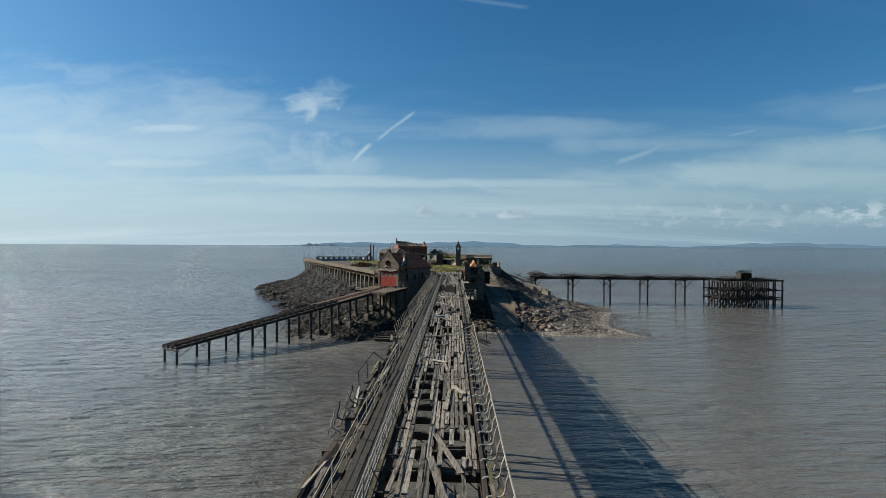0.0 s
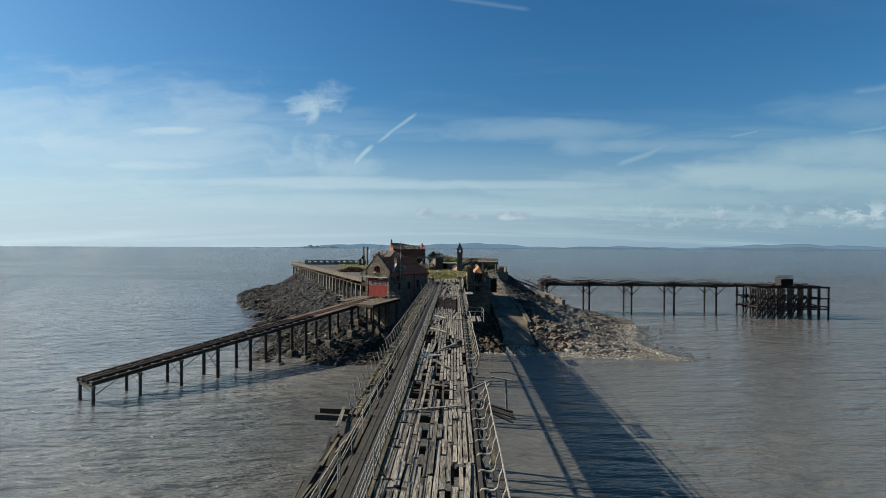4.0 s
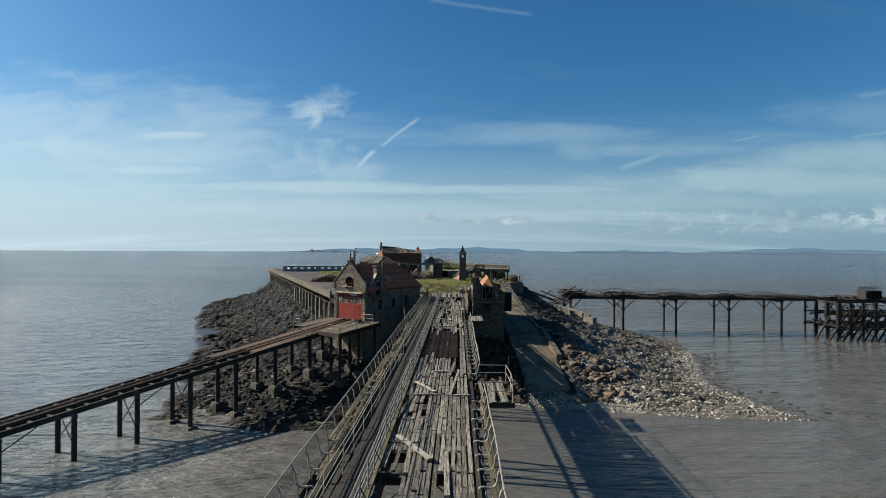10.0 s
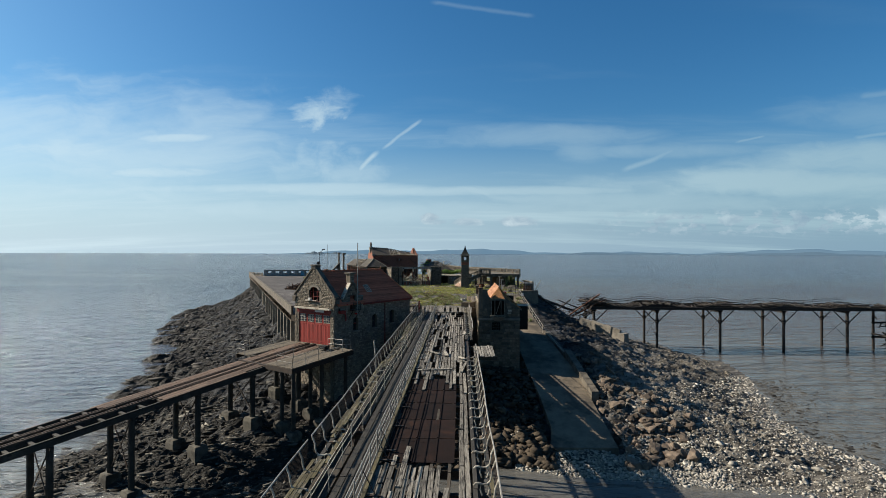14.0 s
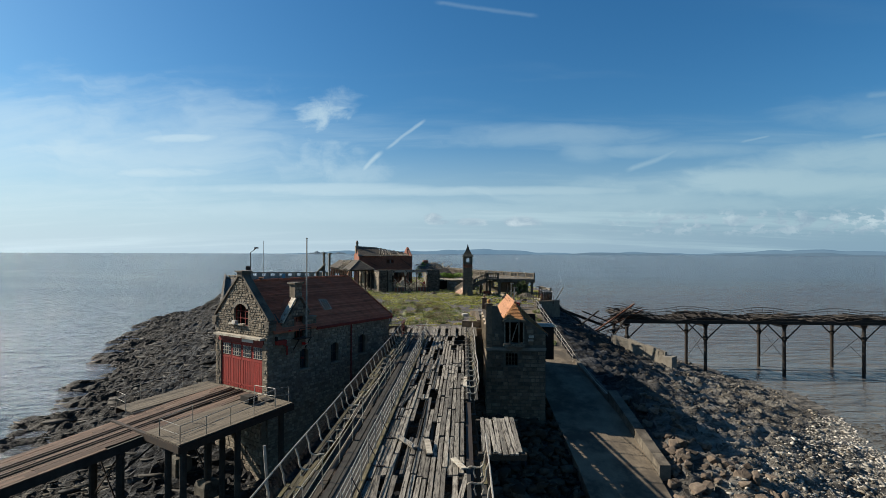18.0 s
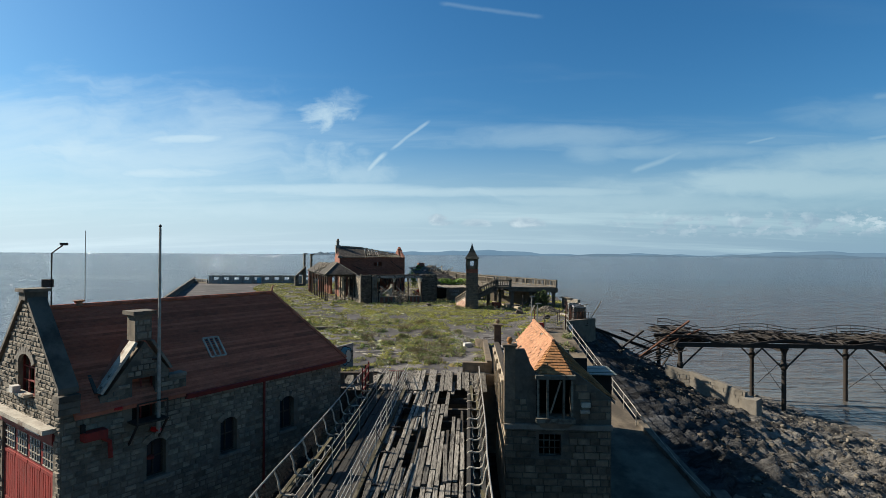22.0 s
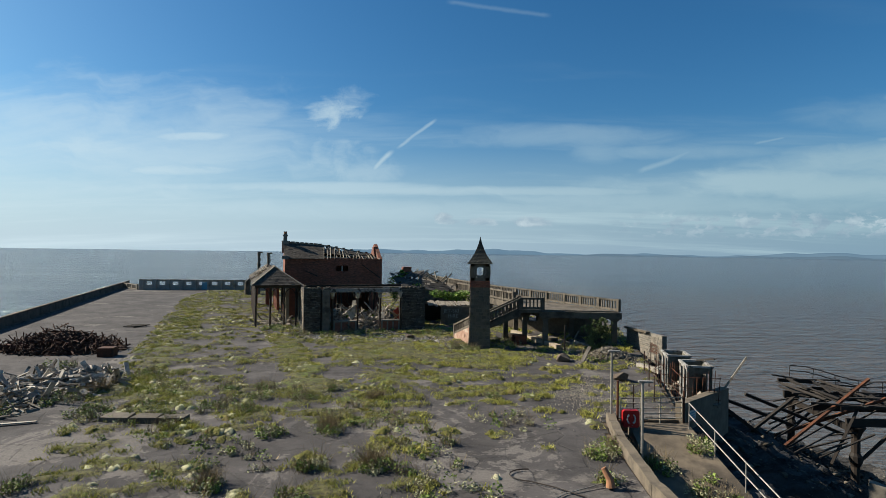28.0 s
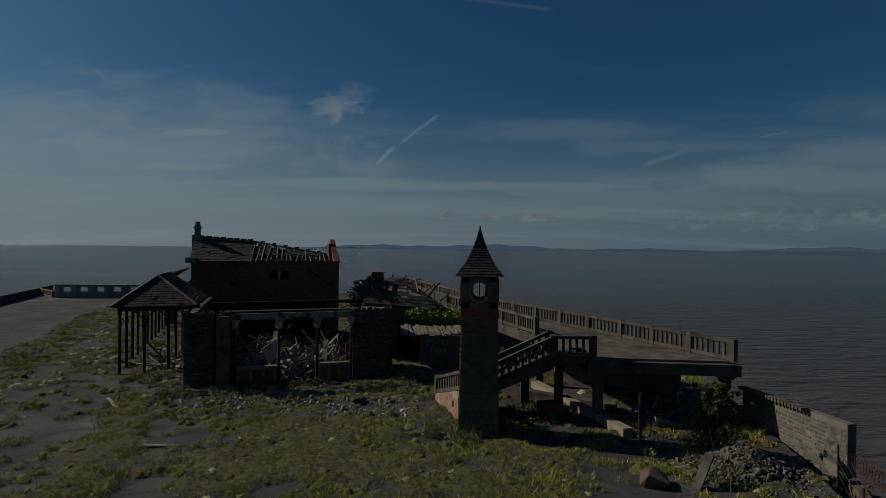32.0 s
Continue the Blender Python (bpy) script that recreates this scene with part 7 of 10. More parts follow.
for p, q in (((16.2, 170.5, 11.0), (22.0, 172.0, 6.8)), ((16.5, 173.5, 10.4), (24.5, 174.5, 7.4)), ((18.2, 171.5, 6.2), (23.0, 172.0, 9.9)), ((21.0, 174.0, 9.6), (28.4, 175.5, 6.6)), ((22.0, 172.0, 6.4), (29.0, 174.0, 10.8)), ((24.0, 176.0, 6.2), (30.0, 173.2, 9.9)), ((17.0, 178.0, 9.8), (26.0, 178.5, 6.5)), ((25.0, 171.4, 6.0), (27.6, 173.0, 9.0)), ((16.8, 171.0, 9.4), (17.4, 171.2, 5.6))):
    Mesh().beam(p, q, 0.15, 0.2, 0.3).obj("fallen_girder", RUST if jr.random() < 0.4 else JIRON, jet, "fallen rusty girder")
# the jetty head: a forest of posts and rakers
head = thing("timber_landing_stage", "dense dark timber jetty head with bracing and a small hut", "jetty", (0, 0, 0))
for i, x in enumerate(np.linspace(82.6, 101.2, 8)):
    for y in (166.4, 170.0, 173.6, 177.2):
        Mesh().tube([(x, y, -1.2), (x, y, 8.3 + jr.uniform(-0.3, 0.2))], 0.24, 8).obj("pile", JIRON, head)
for zz in (2.4, 5.2, 8.2):
    for y in (166.4, 170.0, 173.6, 177.2):
        Mesh().beam((82.2, y, zz), (101.6, y, zz + 0.1), 0.26, 0.36).obj("waling", JIRON, head)
for zz in (3.0, 8.0):
    for x in np.linspace(82.6, 101.2, 8):
        Mesh().beam((x, 166.0, zz), (x, 177.6, zz), 0.22, 0.32).obj("cross_beam", JIRON, head)
for k in range(9):
    x = 82.6 + k * 1.45
    Mesh().beam((x - 2.2, 166.0, -0.4), (x + 2.2, 166.6, 6.0), 0.24, 0.3).obj("raker", JIRON, head)
Mesh().beam((79.0, 168.0, -0.4), (82.8, 169, 5.0), 0.24, 0.3).obj("raker", JIRON, head)
m = Mesh()
for k in range(70):
    x, y = jr.uniform(82, 100), jr.uniform(166, 177)
    m.beam((x, y, 8.55 + jr.uniform(0, 0.3)), (x + jr.uniform(-2, 2), y + jr.uniform(-3, 3), 8.6 + jr.uniform(0, 0.5)), 0.26, 0.1)
for k in range(190):
    x, y, zz = jr.uniform(82.5, 95), jr.uniform(166.5, 177), jr.uniform(1, 8)
    m.beam((x, y, zz), (x + jr.uniform(-2.2, 2.2), y + jr.uniform(-1, 1), zz + jr.uniform(-1.5, 1.5)), 0.16, 0.16)
m.obj("loose_timber", JWOOD, head, "loose timbers in the jetty head", kind="stuff")
hut = thing("jetty_hut", "small grey weatherboarded hut with slatted roof", "hut", (91.1, 169.0, 8.6))
for k in range(7):
    Mesh().box((-1.6 + k * 0.53, 0, 0.95), (0.16, 2.6, 1.7)).obj("wall_board", JWOOD, hut)
for s in (-1, 1):
    for k in range(5):
        Mesh().box((0, s * (0.2 + k * 0.3), 2.7 - k * 0.2), (3.9, 0.24, 0.06)).obj("roof_slat", JWOOD, hut)
# ---- broken sea wall on the right-hand beach ----
sw = thing("sea_wall", "broken old stone sea wall on the beach", "wall", (0, 0, 0))
pts = [(23.2, 165.6, 7.3), (25.2, 164.3, 6.9), (27.0, 162.6, 6.4), (28.9, 160.6, 5.9)]
for (xa, ya, za), (xb, yb_, zb) in zip(pts[:-1], pts[1:]):
    d = Vector((xb - xa, yb_ - ya, 0)).normalized()
    n = Vector((d.y, -d.x, 0)) * 0.7
    m = Mesh().hexa([Vector((xa, ya, 1.5)) + n * 0.2, Vector((xb, yb_, 1.5)) + n * 0.2, Vector((xb, yb_, 1.5)) - n, Vector((xa, ya, 1.5)) - n, Vector((xa, ya, za)) + n * 0.1, Vector((xb, yb_, zb - 0.15)) + n * 0.1, Vector((xb, yb_, zb - 0.15)) - n * 0.7, Vector((xa, ya, za)) - n * 0.7])
    m.obj("wall_piece", RENDER, sw, "pale broken wall length")
    facing(sw, Vector((xb, yb_, 0)) + n * 0.12, Vector((xa - xb, ya - yb_, 0)), math.hypot(xb - xa, yb_ - ya), 1.8, min(za, zb) - 0.1, (), 0.4, 0.7, 0.06, "stone", RENDER, RENDER, 30, jr)
Mesh().box((29.3, 160.2, 3.6), (1.5, 1.2, 3.4), 0.8).obj("wall_end", RENDER, sw)

# ---- promenade slab on columns ----
hrn = random.Random(83)
prom = thing("promenade", "long concrete promenade deck on columns over the rocks", "promenade", (0, 0, 0))
dvec = (P1 - P0).normalized()
nin = Vector((dvec.y, -dvec.x, 0))                     # towards the island
LEN = (P1 - P0).length
Mesh().beam(P0 + Z * 11.15 + nin * 0.25, P1 + Z * 11.15 + nin * 0.25, 0.5, 0.75).obj("edge_beam", DCONC, prom, "weathered concrete edge beam")
Mesh().beam(P0 + Z * 11.95 + nin * 0.15, P1 + Z * 11.95 + nin * 0.15, 0.22, 0.9).obj("parapet", DCONC, prom, "low solid concrete parapet")
Mesh().beam(P0 + Z * 12.42 + nin * 0.15, P1 + Z * 12.42 + nin * 0.15, 0.34, 0.1).obj("parapet_coping", DCONC, prom)
col = None
s = 1.5
while s < LEN:
    for off in (0.35, 4.2):
        p = P0 + dvec * s + nin * off
        gz = height(p.x, p.y)
        if gz < 10.5:
            Mesh().box((p.x, p.y, (gz - 0.6 + 10.9) / 2), (0.42, 0.42, 10.9 - gz + 0.6), math.atan2(dvec.y, dvec.x)).obj("column", CONC, prom, "square concrete column")
    p = P0 + dvec * s
    Mesh().beam(p + nin * 0.2 + Z * 10.55, p + nin * 6 + Z * 10.75, 0.35, 0.5).obj("cross_beam", CONC, prom)
    s += 4.3


def balustrade(name, a, b, hgt, gap, label, mat=CONC, post=2.4, base=0.12, bw_=0.11, parent=None):
    """Rail, plinth, posts and balusters between two points (which may slope)."""
    a, b = Vector(a), Vector(b)
    ob = thing(name, label, "balustrade") if parent is None else parent
    d = b - a
    flat = Vector((d.x, d.y, 0)).length
    ang_ = math.atan2(d.y, d.x)
    Mesh().beam(a + Z * (hgt - 0.07), b + Z * (hgt - 0.07), 0.24, 0.14).obj("top_rail", mat, ob)
    Mesh().beam(a + Z * base, b + Z * base, 0.2, base * 1.4).obj("plinth", mat, ob)
    n = max(1, round(flat / post))
    o1 = o2 = None
    for k in range(n + 1):
        p = a.lerp(b, k / n)
        if o1 is None:
            o1 = Mesh().box((0, 0, hgt / 2), (0.26, 0.26, hgt + 0.06)).obj("post", mat, ob)
            o1.matrix_basis = Matrix.Translation(p) @ Matrix.Rotation(ang_, 4, "Z")
        else:
            share("post", o1, ob, Matrix.Translation(p) @ Matrix.Rotation(ang_, 4, "Z"))
    n = max(1, round(flat / gap))
    for k in range(n):
        p = a.lerp(b, (k + 0.5) / n)
        if o2 is None:
            o2 = Mesh().box((0, 0, hgt / 2), (bw_, bw_, hgt - 0.15)).obj("baluster", mat, ob)
            o2.matrix_basis = Matrix.Translation(p) @ Matrix.Rotation(ang_, 4, "Z")
        elif hrn.random() > 0.02:
            share("baluster", o2, ob, Matrix.Translation(p) @ Matrix.Rotation(ang_, 4, "Z"))
    return ob


balustrade("end_balustrade", (-62.4, 233.6, GZ), (-57.0, 229.6, GZ), 0.95, 0.42, "concrete balustrade at the end of the promenade")
# long roofless wall with square openings
sw2 = thing("windbreak_wall", "long grey-white windbreak wall with square openings", "wall", (0, 0, 0))
wo, wv = Vector((-56.6, 229.4, 0)), Vector((24.0, 3.6, 0))
wl = wv.length
holes = [(1.2 + k * 2.25, 2.2 + k * 2.25, 12.35, 12.95) for k in range(10)]
wall(Mesh(), wo, wv, wl, GZ - 0.1, 13.25, 0.22, holes).obj("wall_panel", WALLWHITE, sw2)
for k in range(11):
    p = wo + wv.normalized() * (0.6 + k * 2.25)
    Mesh().box((p.x, p.y - 0.05, 12.35), (0.28, 0.3, 1.9), math.atan2(wv.y, wv.x)).obj("pilaster", WALLWHITE, sw2)
Mesh().beam(wo + Z * 13.28, wo + wv + Z * 13.28, 0.3, 0.1).obj("coping", WALLWHITE, sw2)
p = wo + wv.normalized() * 11.3
Mesh().box((p.x, p.y - 0.2, 12.2), (0.9, 0.04, 1.3), math.atan2(wv.y, wv.x)).obj("blue_panel", BLUE, sw2, "faded blue painted panel")

# ---- ruined pavilion ----
ruin = thing("ruined_pavilion", "roofless stone and brick pavilion full of fallen timber", "ruin", (-12.5, 184.0, 0))
ruin.rotation_euler = (0, 0, radians(21.5))
PT = 15.55
PIERSTONE = surf("dark pier stone", (0.17, 0.165, 0.155), (0.095, 0.092, 0.086), 2.0, 0.92, 0.5, 0.01, (0.045, 0.043, 0.04), 0.7, 0.5, 0.68, rnd="island", amount=0.55)
PIERJOINT = surf("dark wall joint", (0.095, 0.09, 0.083), (0.06, 0.057, 0.052), 2.0, 0.95, 0.5, 0.01, (0.03, 0.028, 0.026), 0.6, 0.5, 0.68)
rag_top = lambda u_: PT - 0.05 + 0.30 * noise.noise(Vector((u_ * 3.3, 1.7, 0))) + 0.22 * noise.noise(Vector((u_ * 9.1, 4.2, 0)))
for x0, x1 in ((0.0, 2.3), (9.0, 11.3)):
    wall(Mesh(), (x0, 0, 0), (1, 0, 0), x1 - x0, 11.3, rag_top, 0.4, (), [0.13 * k for k in range(1, 17)]).obj("front_pier", PIERJOINT, ruin, "dark coursed stone pier with a ragged top")
    facing(ruin, (x0, 0, 0), (1, 0, 0), x1 - x0, 11.4, PT - 0.2, (), 0.135, 0.30, 0.022, "stone", PIERSTONE, PIERSTONE, 60, hrn, 0.93)
    g = Mesh()
    for k in range(34):
        x = hrn.uniform(x0 + 0.05, x1 - 0.05)
        w = hrn.uniform(0.06, 0.2)
        g.box((x, hrn.uniform(0.05, 0.35), rag_top(x - x0) + w * 0.25), (w * 1.5, w, w * 0.8), hrn.uniform(0, 3), Euler((hrn.uniform(-0.4, 0.4), hrn.uniform(-0.4, 0.4), 0)).to_matrix())
    g.obj("crumbled_top", STONES, ruin, "loose stones on the broken pier top", kind="stuff")
Mesh().box((1.95, -0.12, 13.35), (0.66, 0.3, 3.95)).obj("buttress", PIERSTONE, ruin)
# the shaded groove beside the jamb, drawn as a black bar
Mesh().box((1.52, -0.04, 13.3), (0.10, 0.1, 4.0)).obj("jamb_groove", BLACK, ruin, "groove beside the jamb, its shade drawn as a black bar")
wall(Mesh(), (0, 11.5, 0), (0, -1, 0), 11.1, 11.3, lambda u_: PT - 0.2 + 0.2 * noise.noise(Vector((u_, 4, 0))), 0.4, ((2.0, 3.6, 12.0, 14.6), (5.4, 7.0, 12.0, 14.6)), [1, 5, 8]).obj("side_wall", PIERJOINT, ruin)
facing(ruin, (0, 11.5, 0), (0, -1, 0), 11.1, 11.4, PT - 0.3, ((2.0, 3.6, 12.0, 14.6), (5.4, 7.0, 12.0, 14.6)), 0.2, 0.36, 0.018, "stone", STONE, STONES, 0, hrn, 0.85)
wall(Mesh(), (11.3, 0.2, 0), (0, 1, 0), 8.5, 11.3, lambda u_: PT - 0.1 * u_, 0.4, ((3.0, 5.0, 11.5, 14.0),), [2, 7]).obj("side_wall", RENDER, ruin)
Mesh().box((5.65, 0.2, 15.25), (7.1, 0.28, 0.34)).obj("lintel_beam", FLAKED, ruin, "long flaking white lintel beam")
Mesh().box((5.65, 0.5, 15.5), (7.2, 0.5, 0.08)).obj("lintel_board", DARKWOOD, ruin)
for x in (2.55, 4.85, 6.95, 8.9):
    Mesh().tube([(x, 0.15, 11.4), (x, 0.15, 14.7)], 0.085, 8).obj("iron_post", IRON, ruin)
    Mesh().lathe((x, 0.15, 14.5), [(0.09, 0), (0.17, 0.1), (0.2, 0.4), (0.28, 0.58)], 8).obj("post_capital", OLDWHITE, ruin)
for x0, x1 in ((2.65, 4.75), (7.05, 8.8)):
    Mesh().box(((x0 + x1) / 2, 0.15, 11.9), (x1 - x0, 0.2, 0.95)).obj("dwarf_wall", BRICK, ruin, "low red brick panel")
    Mesh().box(((x0 + x1) / 2, 0.12, 12.42), (x1 - x0, 0.34, 0.14)).obj("panel_cap", RENDER, ruin)
    for k in range(4):
        Mesh().box((x0 + 0.06 + k * (x1 - x0 - 0.12) / 3, 0.04, 11.9), (0.14, 0.1, 0.95)).obj("panel_stile", RENDER, ruin)
# main brick block behind
BX0, BX1, BYF = -1.2, 9.7, 12.6
wall(Mesh(), (BX0, BYF, 0), (1, 0, 0), BX1 - BX0, 11.3, 18.0, 0.4, ((5.6, 7.0, 16.55, 17.15), (1.5, 9.5, 11.3, 14.9))).obj("main_wall", BRICK, ruin, "dark red brick wall")
Mesh().box((BX0 + 6.3, BYF + 0.1, 16.85), (0.16, 0.2, 0.6)).obj("mullion", OLDWHITE, ruin)
bm_ = Mesh()
zz = 15.0
row = 0
while zz < 17.95:
    u_ = -0.11 * (row % 2)
    while u_ < BX1 - BX0:
        a, b = max(u_, 0) + 0.006, min(u_ + 0.225, BX1 - BX0) - 0.006
        if b - a > 0.03 and not (a < 7.0 and b > 5.6 and zz < 17.15 and zz + 0.075 > 16.55) and hrn.random() < 0.93:
            j = 0.012 + hrn.uniform(0, 0.008)
            bm_.add([(BX0 + a, BYF - j, zz + 0.005), (BX0 + b, BYF - j, zz + 0.005), (BX0 + b, BYF - j, zz + 0.068), (BX0 + a, BYF - j, zz + 0.068), (BX0 + a, BYF, zz), (BX0 + b, BYF, zz), (BX0 + b, BYF, zz + 0.073), (BX0 + a, BYF, zz + 0.073)],
                    [(0, 1, 2, 3), (4, 5, 1, 0), (5, 6, 2, 1), (6, 7, 3, 2), (7, 4, 0, 3)])
        u_ += 0.225
    zz += 0.075
    row += 1
bm_.obj("brickwork", BRICKS, ruin, "courses of dark red bricks", kind="stuff")
for x, n_ in ((BX0, 1), (BX1 - 0.4, -1)):
    g = Mesh()
    ytop = lambda u_: 18.0 + 1.75 * (1 - abs(u_ - 3.0) / 3.0)
    wall(g, (x + 0.4, BYF, 0), (0, 1, 0), 6.0, 11.3, ytop, 0.4, (), (3.0,))
    g.obj("gable_wall", BRICK, ruin, "brick gable end")
wall(Mesh(), (BX1, BYF + 6, 0), (-1, 0, 0), BX1 - BX0, 11.3, 17.6, 0.4).obj("back_wall", BRICK, ruin)
# left chimney, tall and slim; right stack broken
ch = Mesh().box((BX0 + 0.1, BYF + 3, 19.2), (0.75, 0.75, 1.3)).obj("chimney", RENDER, ruin, "slim stone chimney with pot")
Mesh().box((BX0 + 0.1, BYF + 3, 19.9), (0.62, 0.62, 0.14)).obj("chimney_band", RENDER, ch)
Mesh().box((BX0 + 0.1, BYF + 3, 20.3), (0.42, 0.42, 0.9)).obj("chimney_shaft", RENDER, ch)
Mesh().box((BX0 + 0.1, BYF + 3, 20.55), (0.56, 0.56, 0.1)).obj("chimney_band", RENDER, ch)
Mesh().lathe((BX0 + 0.1, BYF + 3, 20.7), [(0.2, 0), (0.17, 0.25), (0.21, 0.32)], 10).obj("chimney_pot", ORANGE, ch, "clay chimney pot")
Mesh().box((BX0 + 0.0, BYF - 0.2, 18.05), (0.7, 0.6, 0.4)).obj("kneeler", RENDER, ruin)
for k in range(6):
    Mesh().box((BX1 - 0.2 - 0.03 * k, BYF + 1.9 + 0.12 * k, 17.9 + k * 0.27), (0.9 - 0.07 * k, 1.5 - 0.16 * k, 0.26), 0.03 * (k % 3 - 1)).obj("broken_stack", BRICK, ruin, "broken stepped brick chimney stack")
Mesh().box((BX1 - 0.15, BYF + 1.5, 18.3), (0.5, 0.5, 0.2)).obj("stack_corbel", RENDER, ruin)
# slates on the left part of the roof, bare rafters on the right, sagging ridge
E0, R0 = Vector((BX0 - 0.1, BYF - 0.3, 17.95)), Vector((BX0 - 0.1, BYF + 3, 19.75))
E1, R1 = Vector((BX0 + 4.2, BYF - 0.3, 17.95)), Vector((BX0 + 4.6, BYF + 3, 19.45))
g = Mesh()
courses(g, E0, E1, R1, R0, 15, 0.02, 18, hrn, 0.03)
g.sheet(E0 - Z * 0.02, E1 - Z * 0.02, R1 - Z * 0.02, R0 - Z * 0.02, 0.05)
E2, R2 = Vector((BX1, BYF - 0.3, 17.95)), Vector((BX1, BYF + 3, 18.35))
mid = lambda a, b, t: a.lerp(b, t)
for k in range(14):
    t0, t1 = k / 14, (k + 1) / 14
    lo_ = 0.30 + 0.45 * t0 + 0.16 * noise.noise(Vector((k * 1.7, 0.3, 8)))
    courses(g, mid(mid(E1, E2, t0), mid(R1, R2, t0), lo_), mid(mid(E1, E2, t1), mid(R1, R2, t1), lo_), mid(R1, R2, t1), mid(R1, R2, t0), 6, 0.02, 3, hrn, 0.22)
    if k % 2:
        g.box(mid(R1, R2, t0) + Z * 0.12, (0.3, 0.2, 0.12), 0.2)
for k in range(9):
    g.box(mid(R0, R1, k / 9) + Z * 0.14, (0.42, 0.24, 0.12), hrn.uniform(-0.1, 0.1))
g.obj("slate_roof", SLATE, ruin, "grey slate roof, half fallen in", kind="stuff")
g = Mesh()
for k in range(19):
    t = k / 18
    a, b = mid(E1, E2, t), mid(R1, R2, t)
    g.beam(mid(a, b, hrn.uniform(-0.06, 0.14)), mid(a, b, hrn.uniform(0.35, 1.0)) + Vector((hrn.gauss(0, 0.12), 0, hrn.gauss(0, 0.05))), 0.06, 0.12, hrn.uniform(-0.4, 0.4))
for t in (0.2, 0.5, 0.8):
    g.beam(mid(E1, R1, t) - Z * 0.12, mid(E2, R2, t) - Z * 0.12, 0.1, 0.16)
g.beam(R0 + Z * 0.03, R1 + Z * 0.03, 0.16, 0.14).beam(R1, R2, 0.14, 0.14)
g.obj("roof_frame", DEBRIS, ruin, "bare broken rafters", kind="stuff")
b_ = Mesh().sheet((BX0, BYF + 6.2, 17.7), (BX0, BYF + 3, 19.7), (BX1, BYF + 3, 18.3), (BX1, BYF + 6.2, 17.6), 0.06)
b_.obj("back_slope", SLATE, ruin)
Mesh().tube([(2.3, BYF - 0.25, 16.0), (0.9, BYF - 0.2, 16.6)], 0.05, 6).obj("fallen_pipe", IRON, ruin)
Mesh().tube([(9.4, BYF - 0.25, 15.8), (7.3, BYF - 0.2, 17.3)], 0.05, 6).obj("fallen_pipe", IRON, ruin)
# black sheet over the ground, so the shade inside is in the colour
Mesh().box((5.6, 6.4, 11.5), (10.6, 11.6, 0.12)).obj("ruin_floor_shade", BLACK, ruin)
# heaps of fallen boards inside
def heap(parent, name, cx, cy, rx, ry, hz, n, mat, lens=(0.8, 2.6), z0=GZ, label="", wide=(0.06, 0.2), steep=0.28):
    g_ = Mesh()
    for k in range(n):
        r_, a_ = math.sqrt(hrn.random()), hrn.uniform(0, 6.28)
        x, y = cx + rx * r_ * math.cos(a_), cy + ry * r_ * math.sin(a_)
        zt = z0 + hz * (1 - r_) * hrn.uniform(0.2, 1.0)
        d = Vector((hrn.gauss(0, 1), hrn.gauss(0, 1), hrn.gauss(0, steep))).normalized() * hrn.uniform(*lens) / 2
        lo_ = max(0.03, abs(d.z))
        g_.beam(Vector((x, y, max(zt, z0 + lo_))) - d, Vector((x, y, max(zt, z0 + lo_))) + d, hrn.uniform(*wide), hrn.uniform(0.03, 0.07), hrn.uniform(-1, 1))
    return g_.obj(name, mat, parent, label, kind="stuff")


heap(ruin, "fallen_timber", 6.0, 2.6, 3.2, 2.2, 1.6, 230, DEBRIS, (0.9, 3.0), label="heap of pale fallen timbers", wide=(0.05, 0.13))
heap(ruin, "fallen_sheet", 5.8, 2.3, 2.6, 1.4, 1.7, 22, OLDWHITE, (0.9, 2.2), label="white fallen boards and sheets", wide=(0.1, 0.28))
heap(ruin, "fallen_timber", 4.5, 7.5, 4.0, 3.0, 1.8, 160, DEBRIS, (0.8, 3.0))
heap(ruin, "fallen_timber", -2.4, 8.0, 1.8, 3.0, 0.9, 60, DEBRIS, (0.6, 2.2))
heap(ruin, "fallen_timber", 3.0, -1.0, 3.0, 0.7, 0.3, 26, DARKWOOD, (0.6, 2.0))
for p, q, w in (((4.4, 0.9, 12.2), (4.75, 1.4, 14.2), 0.35), ((4.2, 1.2, 13.6), (5.0, 1.0, 13.9), 0.2), ((7.7, 1.6, 12.3), (9.0, 1.2, 14.6), 0.14), ((7.4, 1.2, 11.7), (7.6, 1.5, 13.6), 0.3), ((8.0, 1.0, 13.3), (9.0, 1.6, 12.6), 0.25)):
    Mesh().beam(p, q, w, 0.06).obj("leaning_board", OLDWHITE, ruin, "leaning pale board")
for k in range(34):
    x = hrn.uniform(2.4, 9.0)
    y = hrn.uniform(0.8, 5.0)
    a, q, ln = hrn.uniform(0, 6.28), hrn.uniform(0.1, 0.7), hrn.uniform(1.6, 3.4)
    d = Vector((math.cos(a) * math.cos(q), math.sin(a) * math.cos(q) * 0.6, math.sin(q))) * ln
    zb = GZ + 0.2 + 1.0 * hrn.random()
    p = Vector((x, y, zb)) - Vector((d.x, d.y, 0)) * 0.5
    if not (2.4 < (p + d).x < 8.9 and (p + d).y > 0.5 and 2.4 < p.x < 8.9 and p.y > 0.5):
        continue
    Mesh().beam(p, p + d, hrn.choice((0.08, 0.11, 0.14, 0.2)), 0.05, hrn.uniform(-1, 1)).obj("leaning_board", OLDWHITE if k % 3 else DEBRIS, ruin, "leaning pale board")
